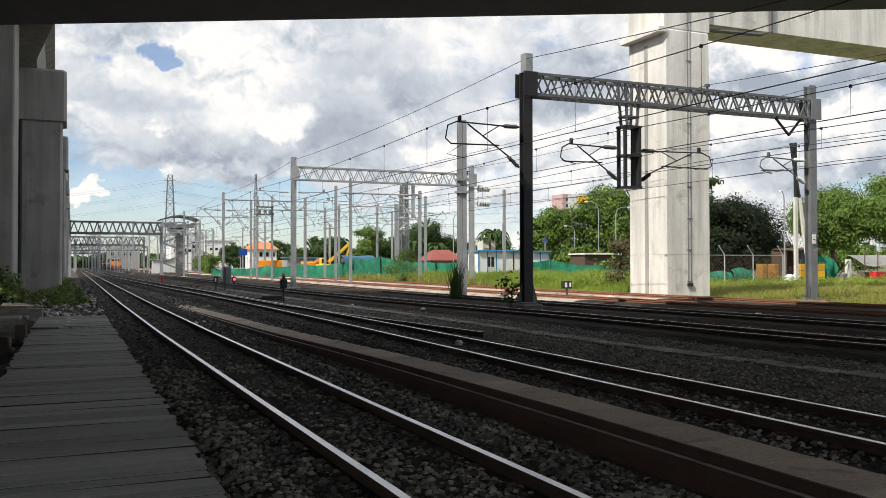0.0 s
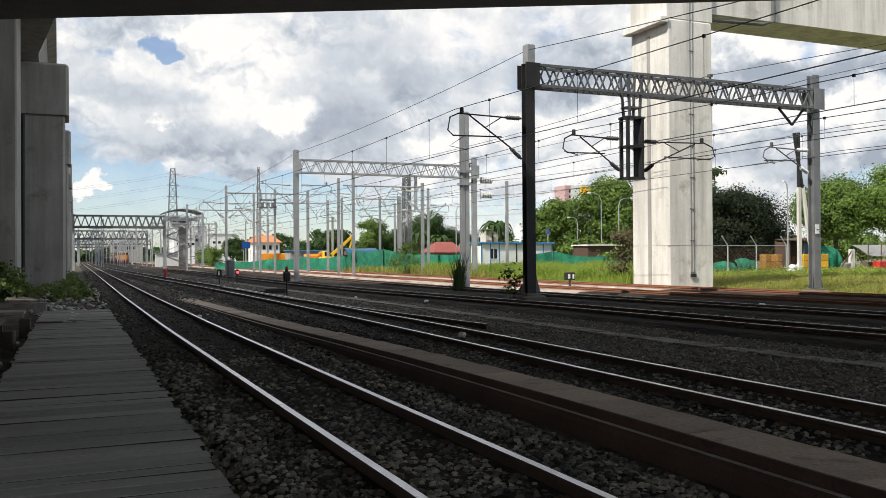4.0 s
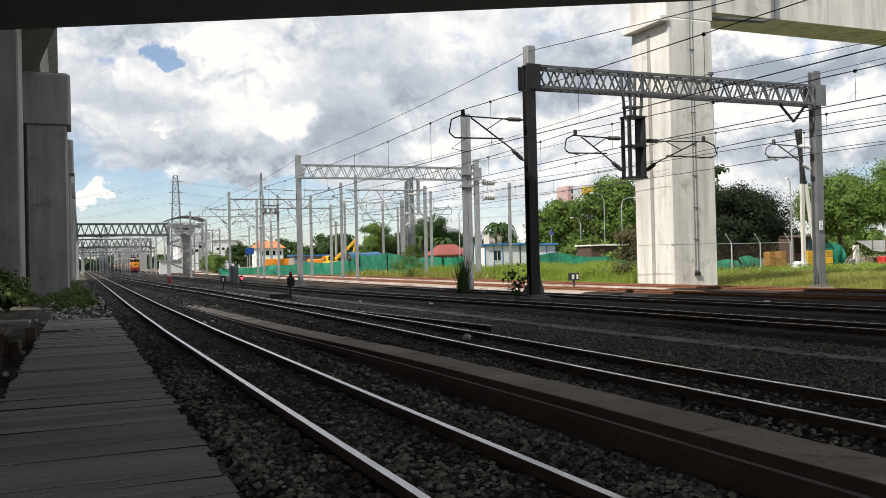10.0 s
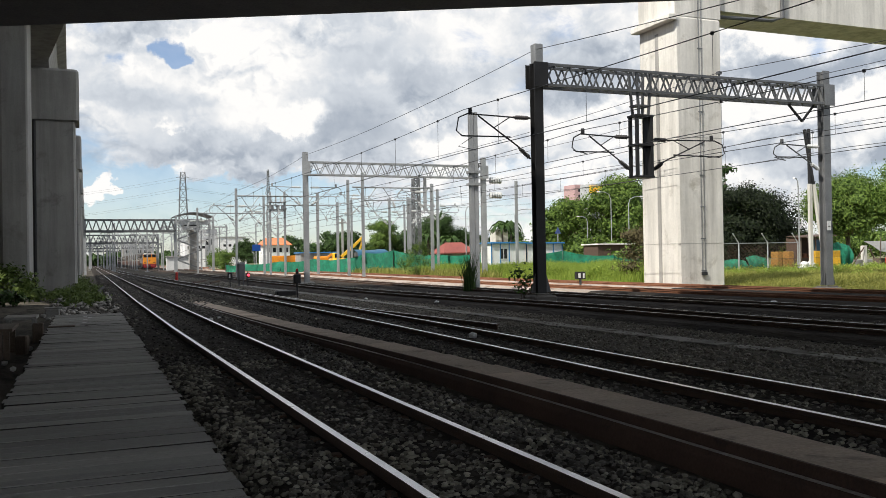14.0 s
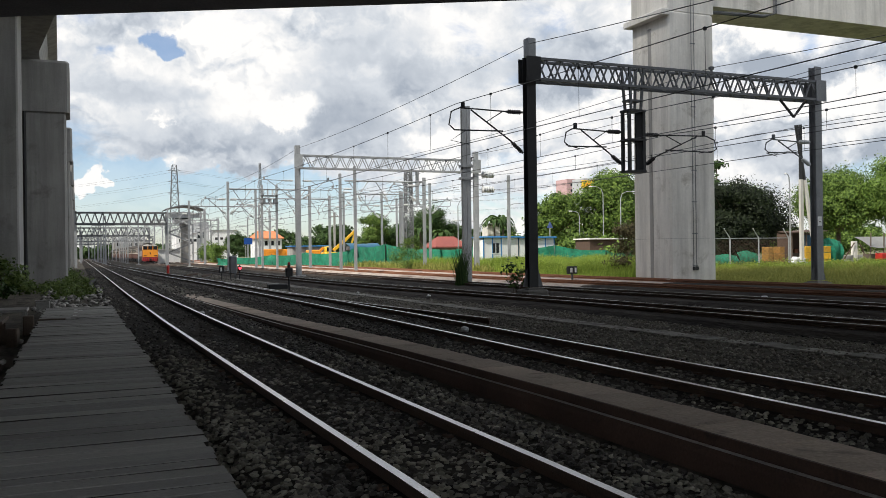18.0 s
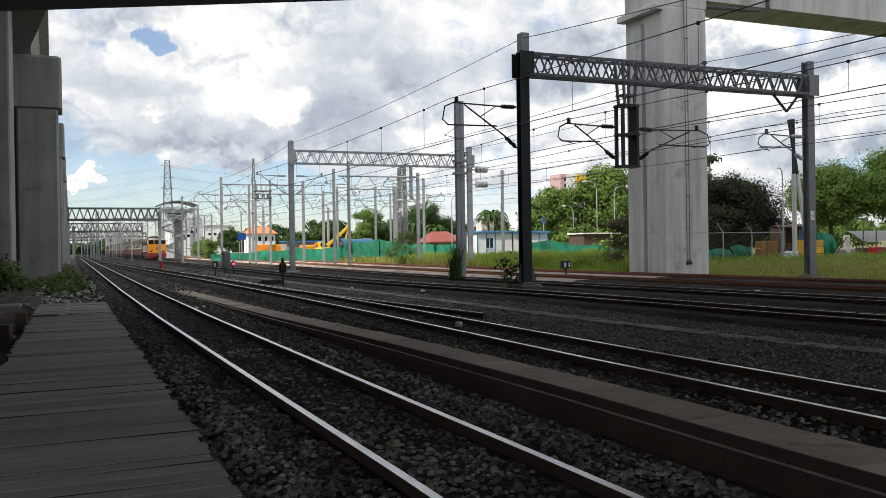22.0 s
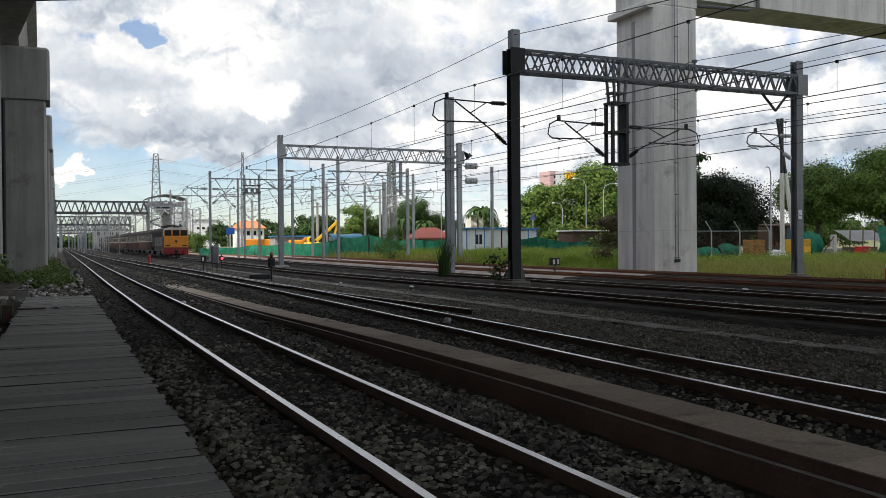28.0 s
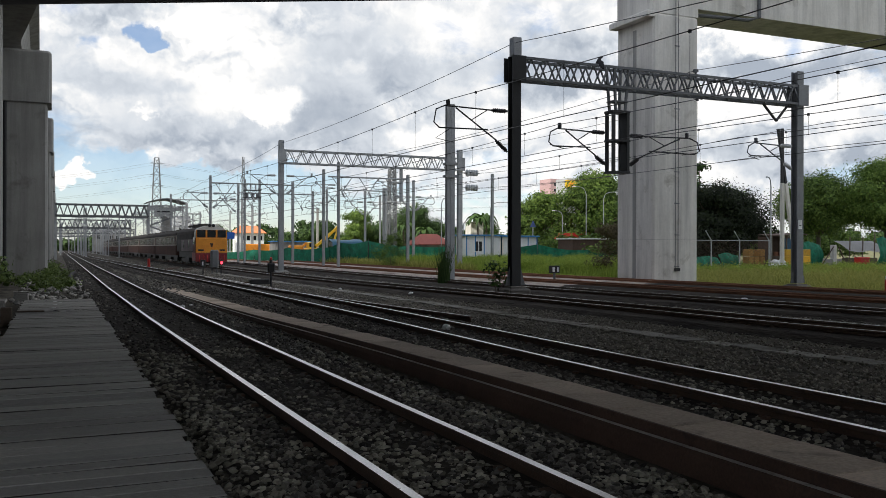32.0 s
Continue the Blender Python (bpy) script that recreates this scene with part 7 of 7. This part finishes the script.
def coach(i):
    t = thing("passenger_coach", "brown and cream passenger coach with a grey arched roof", "train coach", group="train coaches")
    ln, hw = 20.1, 1.40
    part("lower_body", Kit().box(-hw, 0, 0.95, hw, ln, 2.0, cut=0.05), M_BROWN, t, "dark brown lower body")
    part("upper_body", Kit().box(-hw + 0.015, 0.02, 2.0, hw - 0.015, ln - 0.02, 3.05), M_CREAM, t, "cream window band")
    prof = [(x, z) for x, z in vault(hw + 0.06, 3.02, 3.66)]
    k = Kit()
    n = len(prof)
    for y in (-0.1, ln + 0.1):
        k.v += [(x, y, z) for x, z in prof]
    k.f += [(j, j + 1, n + j + 1, n + j) for j in range(n - 1)] + [tuple(range(n)), tuple(range(2 * n - 1, n - 1, -1)), (0, n, 2 * n - 1, n - 1)]
    k.k += [0] * (n + 2)
    part("roof", k, M_ROOFGREY, t, smooth=False)
    for s in (-1, 1):
        me = Kit().box(-0.012, -0.31, 2.18, 0.012, 0.31, 2.86).mesh("window", M_GLASS)
        surround = Kit().box(-0.010, -0.40, 2.10, 0.010, 0.40, 2.18).box(-0.010, -0.40, 2.86, 0.010, 0.40, 2.92).box(-0.010, -0.40, 2.18, 0.010, -0.31, 2.86).box(-0.010, 0.31, 2.18, 0.010, 0.40, 2.86).mesh("window_frame", M_UPPER)
        for j in range(14):
            w = part("window", me, None, t, at=pose(s * (hw - 0.012), 2.1 + j * 1.22, 0))
            part("window_frame", surround, None, w)
        for y in (0.18, ln - 0.18):
            part("end_panel", Kit().box(s * hw - 0.025, y - 0.14, 2.0, s * hw + 0.025, y + 0.14, 3.0), M_CREAM, t, "pale end panel")
        part("waist_line", Kit().box(s * hw - 0.022, 0.05, 1.97, s * hw + 0.022, ln - 0.05, 2.05), M_CREAM, t)
        for y in (0.8, ln - 0.8):
            part("door", Kit().box(s * hw - 0.02, y - 0.35, 1.0, s * hw + 0.02, y + 0.35, 2.9), M_BROWN, t)
    for y in (0.0, ln):
        part("gangway", Kit().box(-0.55, y - 0.35, 1.0, 0.55, y + 0.35, 3.1), M_BLACK, t)
    part("underframe", Kit().box(-1.2, 0.1, 0.75, 1.2, ln - 0.1, 0.95).box(-1.0, 7.5, 0.4, 1.0, 12.5, 0.75), M_BLACK, t)
    for y in (3.2, ln - 3.2):
        bogie(t, y)
    for y in (3, 8, 13, 18):
        part("roof_vent", Kit().box(-0.3, y - 0.4, 3.6, 0.3, y + 0.4, 3.78, cut=0.05), M_ROOFGREY, t)
    return t


def locomotive():
    t = thing("locomotive", "orange-fronted diesel locomotive with a rounded roof", "locomotive")
    ln, hw = 12.3, 1.39
    k = Kit().box(-hw, 1.6, 1.35, hw, ln, 3.05, cut=0.05)
    part("body", k, M_LOCO_SIDE, t, "grey body side")
    part("cab_shell", Kit().box(-hw - 0.01, 0.12, 1.30, hw + 0.01, 1.65, 2.7, cut=0.06), M_DARKRED, t, "dark red cab side")
    part("front_panel", Kit().box(-hw, 0.0, 1.30, hw, 0.14, 2.62, cut=0.05), M_ORANGE, t, "flat orange front")
    prof = vault(hw + 0.02, 3.0, 3.72)
    k = Kit()
    n = len(prof)
    for y in (1.0, ln):
        k.v += [(x, y, z) for x, z in prof]
    k.f += [(j, j + 1, n + j + 1, n + j) for j in range(n - 1)] + [tuple(range(n)), tuple(range(2 * n - 1, n - 1, -1)), (0, n, 2 * n - 1, n - 1)]
    k.k += [0] * (n + 2)
    part("roof", k, M_ROOFGREY, t, "dark grey arched roof")
    # front head: windscreen band and cream brow above
    prof = [(-hw, 2.6), (-hw, 3.0)] + vault(hw, 3.02, 3.74)[1:-1] + [(hw, 3.0), (hw, 2.6)]
    k = Kit()
    n = len(prof)
    for y, dz in ((0.1, 0.0), (1.05, 0.02)):
        k.v += [(x, y, z + dz) for x, z in prof]
    k.f += [(j, j + 1, n + j + 1, n + j) for j in range(n - 1)] + [tuple(range(n)), tuple(range(2 * n - 1, n - 1, -1))]
    k.k += [0] * (n + 1)
    part("cab_head", k, M_BROW, t, "pale cab brow")
    part("window_surround", Kit().box(-hw + 0.02, 0.06, 2.6, hw - 0.02, 0.12, 3.35), M_ORANGE, t)
    for x, w in ((-0.9, 0.74), (0.0, 0.74), (0.9, 0.74)):
        part("windscreen", Kit().box(x - w / 2, 0.02, 2.68, x + w / 2, 0.07, 3.34, cut=0.02), M_GLASS, t)
    for s in (-1, 1):
        part("side_window", Kit().box(s * hw - 0.03, 0.5, 2.1, s * hw + 0.03, 1.3, 2.7), M_GLASS, t)
        part("side_panel", Kit().box(s * hw - 0.02, 1.7, 2.55, s * hw + 0.02, 11.9, 3.02), M_LOCO_DARK, t, "dark louvred panel")
        part("side_band", Kit().box(s * hw - 0.03, 1.7, 1.42, s * hw + 0.03, 8.8, 2.52), M_LOCO_PALE, t, "mauve-grey side panel")
        for y in (3.9, 7.2):
            part("side_window", Kit().box(s * hw - 0.04, y - 0.3, 1.72, s * hw + 0.04, y + 0.3, 2.42), M_GLASS, t)
        part("skirt", Kit().box(s * hw - 0.03, 0.2, 0.55, s * hw + 0.03, 2.0, 1.3), M_MAROON, t)
        part("buffer_step", Kit().box(s * 0.95 - 0.12, -0.12, 0.4, s * 0.95 + 0.12, 0.1, 1.0), M_MAROON, t)
        part("front_grille", Kit().box(s * 0.95 - 0.25, -0.012, 1.45, s * 0.95 + 0.25, 0.0, 1.6), M_BLACK, t)
    part("buffer_beam", Kit().box(-hw, -0.02, 0.5, hw, 0.25, 1.28, cut=0.03), M_MAROON, t, "dark red buffer beam")
    for x in (-1.1, -0.7, -0.4, 0.4, 0.7, 1.1):
        part("hose", Kit().tube([(x, -0.05, 1.1), (x, -0.12, 0.8), (x + 0.05, -0.05, 0.45)], 0.03, 6), M_RED, t)
    part("coupler", Kit().box(-0.18, -0.45, 0.62, 0.18, 0.0, 0.98, cut=0.05), M_BLACK, t)
    part("emblem", Kit().add([(-0.15, -0.012, 2.15), (0.15, -0.012, 2.15), (0.06, -0.012, 1.8), (-0.06, -0.012, 1.8), (-0.15, 0.0, 2.15), (0.15, 0.0, 2.15), (0.06, 0, 1.8), (-0.06, 0, 1.8)], [(0, 3, 2, 1), (0, 1, 5, 4), (1, 2, 6, 5), (2, 3, 7, 6), (3, 0, 4, 7)]), M_BROWN, t)
    for x in (-0.17, 0.17):
        part("headlight", Kit().tube([(x, 0.0, 3.74), (x, 0.35, 3.74)], 0.14, 12), M_BLACK, t)
    part("underframe", Kit().box(-1.15, 0.3, 0.8, 1.15, ln, 1.35).box(-1.2, 5.2, 0.35, 1.2, 7.6, 0.8), M_BLACK, t)
    for y in (2.9, ln - 2.4):
        bogie(t, y)
    for y in (4, 7, 10):
        part("roof_hatch", Kit().box(-0.5, y - 0.6, 3.78, 0.5, y + 0.6, 4.0, cut=0.06), M_ROOFGREY, t)
    return t


LOCO = locomotive()
COACHES = [coach(i) for i in range(7)]


def crane_lorry():
    t = thing("crane_lorry", "white lorry carrying a folded red crane", "lorry")
    part("cab", Kit().box(-1.2, -1.1, 0.7, 0.9, 1.1, 2.6, cut=0.15), M_WHITE, t)
    part("windscreen", Kit().box(-1.0, -1.13, 1.6, 0.7, -1.09, 2.35), M_GLASS, t)
    part("side_window", Kit().box(-1.23, -0.7, 1.6, -1.19, 0.5, 2.3), M_GLASS, t)
    part("bed", Kit().box(0.9, -1.1, 0.75, 5.2, 1.1, 1.15, cut=0.04), M_GALV_DARK, t)
    part("boom", Kit().beam((-1.6, 0, 3.0), (4.4, 0, 3.35), 0.5, 0.42), M_RED, t)
    part("boom_tip", Kit().beam((-1.6, 0, 3.0), (-2.4, 0, 1.9), 0.38, 0.36), M_RED, t)
    part("crane_column", Kit().beam((1.3, 0, 1.1), (1.3, 0, 3.2), 0.6, 0.6), M_RED, t)
    for x in (-0.5, 3.4, 4.5):
        for y in (-0.95, 0.95):
            part("wheel", Kit().tube([(x, y - 0.14, 0.5), (x, y + 0.14, 0.5)], 0.5, 14), M_BLACK, t)
    return t


LORRY = crane_lorry()


def bird():
    t = thing("bird", "small dark grey pigeon that perches on the gantry", "bird")
    k = Kit()
    body = [(0, -0.17, 0.02, 0.012), (0, -0.13, 0.05, 0.04), (0, -0.05, 0.03, 0.065), (0, 0.05, 0.0, 0.06), (0, 0.14, -0.03, 0.03), (0, 0.27, -0.06, 0.02)]
    rings = []
    for x, y, z, r in body:
        rings.append([(r * math.cos(a * math.pi / 4), y, z + 0.07 + r * 0.9 * math.sin(a * math.pi / 4)) for a in range(8)])
    k.add([p for ring in rings for p in ring], [(i * 8 + j, i * 8 + (j + 1) % 8, (i + 1) * 8 + (j + 1) % 8, (i + 1) * 8 + j) for i in range(len(body) - 1) for j in range(8)] + [tuple(range(7, -1, -1)), tuple(range(40, 48))])
    dark = mat("pigeon_grey", (0.022, 0.022, 0.026), (0.045, 0.046, 0.052), 0.7, 0, 12, 60, 0.1)
    part("body", k, dark, t, smooth=True)
    part("head", Kit().tube([(0, -0.20, 0.10), (0, -0.17, 0.12), (0, -0.13, 0.11)], 0.03, 8), dark, t)
    wings = []
    for s in (-1, 1):
        w = Kit().add([(0, -0.06, 0), (s * 0.16, -0.10, 0.01), (s * 0.34, 0.02, 0), (s * 0.18, 0.08, 0), (0, 0.10, 0),
                       (0, -0.06, -0.012), (s * 0.16, -0.10, 0.0), (s * 0.34, 0.02, -0.006), (s * 0.18, 0.08, -0.008), (0, 0.10, -0.01)],
                      [(0, 1, 2, 3, 4), (9, 8, 7, 6, 5), (0, 5, 6, 1), (1, 6, 7, 2), (2, 7, 8, 3), (3, 8, 9, 4), (4, 9, 5, 0)])
        wings.append(part("wing", w, dark, t, at=pose(s * 0.04, 0, 0.1, 0, s * 80, 0)))
    for s in (-0.02, 0.02):
        part("foot", Kit().tube([(s, 0.0, 0.04), (s, 0.0, 0.0)], 0.006, 5), M_RED, t)
    return t, wings


BIRD, WINGS = bird()


def drifting_cloud():
    """A cumulus high over the yard that drifts before the sun; thin puffs lead, the thick body follows."""
    t = thing("cloud", "drifting grey-white cumulus cloud with a thin ragged leading edge", "cloud", kind="structure")
    g = (1 + 5 ** 0.5) / 2
    ball = [Vector(p).normalized() for p in ((-1, g, 0), (1, g, 0), (-1, -g, 0), (1, -g, 0), (0, -1, g), (0, 1, g), (0, -1, -g), (0, 1, -g), (g, 0, -1), (g, 0, 1), (-g, 0, -1), (-g, 0, 1))]
    faces = [(0, 11, 5), (0, 5, 1), (0, 1, 7), (0, 7, 10), (0, 10, 11), (1, 5, 9), (5, 11, 4), (11, 10, 2), (10, 7, 6), (7, 1, 8), (3, 9, 4), (3, 4, 2), (3, 2, 6), (3, 6, 8), (3, 8, 9), (4, 9, 5), (2, 4, 11), (6, 2, 10), (8, 6, 7), (9, 8, 1)]
    r = random.Random(5)

    def puff(k, x, y, z, size, tall):
        k.add([(x + p.x * size * r.uniform(0.85, 1.15), y + p.y * size * r.uniform(0.85, 1.15), z + p.z * tall) for p in ball], faces)
    thin, thick = Kit(), Kit()
    for i in range(900):
        u = r.random() ** 0.62
        x = r.uniform(-150, 210)
        puff(thin, x, -40 + 46 * (1 - u) + 5 * math.sin(i), r.uniform(-4, 4), r.uniform(4, 8), 3)
    for i in range(240):
        x = r.uniform(-170, 230)
        puff(thick, x, r.uniform(-190, -36), r.uniform(-5, 14), r.uniform(16, 26), 14)
    # side arm of the unseen cloud, added to shade the coaches late in their run
    for i in range(260):
        puff(thin, r.uniform(-6, 15), r.uniform(-30, 250), r.uniform(-4, 4), r.uniform(4, 8), 3)
    for i in range(190):
        puff(thick, r.uniform(-150, -16), r.uniform(-40, 250), r.uniform(-5, 14), r.uniform(16, 24), 14)
    mt = mat("cloud_wisp", (0.75, 0.76, 0.78), (0.85, 0.86, 0.87), 1.0, 0, 0.05, 0.2, 0)
    nt = mt.node_tree
    clear, mx, out = nt.nodes.new("ShaderNodeBsdfTransparent"), nt.nodes.new("ShaderNodeMixShader"), nt.nodes["Material Output"]
    mx.inputs[0].default_value = 0.24
    nt.links.new(clear.outputs[0], mx.inputs[1])
    nt.links.new(nt.nodes["Principled BSDF"].outputs[0], mx.inputs[2])
    nt.links.new(mx.outputs[0], out.inputs[0])
    part("wisps", thin, mt, t, "thin ragged leading edge", smooth=True)
    part("body", thick, mat("cloud_body", (0.75, 0.76, 0.78), (0.85, 0.86, 0.87), 1.0, 0, 0.05, 0.2, 0), t, smooth=True)
    return t


CLOUD = drifting_cloud()
CLOUD_HIGH = 1000.0


def motions():
    """All that moves: the train, the lorry, the bird and the cloud before the sun."""
    # the middle of the shadow's soft edge passes these places along the yard
    for_sun = -SUN_WAY * (CLOUD_HIGH / -SUN_WAY.z)
    walk(CLOUD, [(t, pose(for_sun.x + 1.9 * (t - 26.0), for_sun.y + y + 20, CLOUD_HIGH)) for t, y in ((0.0, -70.0), (12.0, -6.0), (19.5, 34.0), (25.0, 60.0), (32.0, 84.0))])
    way = [(0.0, 262.0), (6.0, 230.8), (12.0, 194.6), (17.0, 164.0), (21.0, 138.8), (25.0, 113.8), (28.0, 96.4), (30.0, 84.9), (32.0, 73.0)]
    for v in (LOCO, *COACHES):
        v.scale = (0.91, 1.0, 0.91)
    walk(LOCO, [(t, pose(11.6, y, -0.1)) for t, y in way])
    for i, c in enumerate(COACHES):
        walk(c, [(t, pose(11.6, y + 12.7 + i * 20.7, -0.1)) for t, y in way])
    lorry = [(0.0, 76.0), (24.0, 73.5), (26.0, 70.0), (27.5, 67.3), (29.0, 65.6), (30.5, 64.6), (32.0, 62.7)]
    walk(LORRY, [(t, pose(x, 100.0, 0.25, 0, 0, 8)) for t, x in lorry])
    perch = pose(19.05, 28.12, 8.62, -38, 0, 56)
    fly = [(28.1, 19.1, 38.0, 5.6), (28.3, 19.0, 34.4, 6.45), (28.5, 18.3, 32.4, 7.0), (28.7, 17.9, 30.4, 7.45), (28.9, 17.3, 28.9, 7.68), (29.1, 17.45, 27.6, 8.1), (29.3, 17.95, 27.7, 8.42), (29.5, 18.4, 27.9, 8.66), (29.7, 18.95, 28.1, 8.64)]
    start = pose(27.9, 60.7, 8.46, 0, 0, 60)
    rows = [(0.0, start), (27.6, start), (27.8, pose(25.0, 53, 7.4, 0, 0, 60))]
    rows += [(t, pose(x, y, z, -20, 0, 30 + 4 * i)) for i, (t, x, y, z) in enumerate(fly)]
    rows += [(30.0, perch), (32.0, perch)]
    walk(BIRD, rows)
    BIRD.scale = (1.2, 1.2, 1.2)
    for s, w in zip((-1, 1), WINGS):
        def wing(a):
            return pose(s * 0.04, 0, 0.1, 0, -s * a, 0)
        beat = [(0.0, wing(-80)), (27.6, wing(-80))] + [(27.7 + 0.1 * i, wing(48 if i % 2 else -28)) for i in range(22)] + [(30.0, wing(-80)), (32.0, wing(-80))]
        walk(w, beat)


motions()
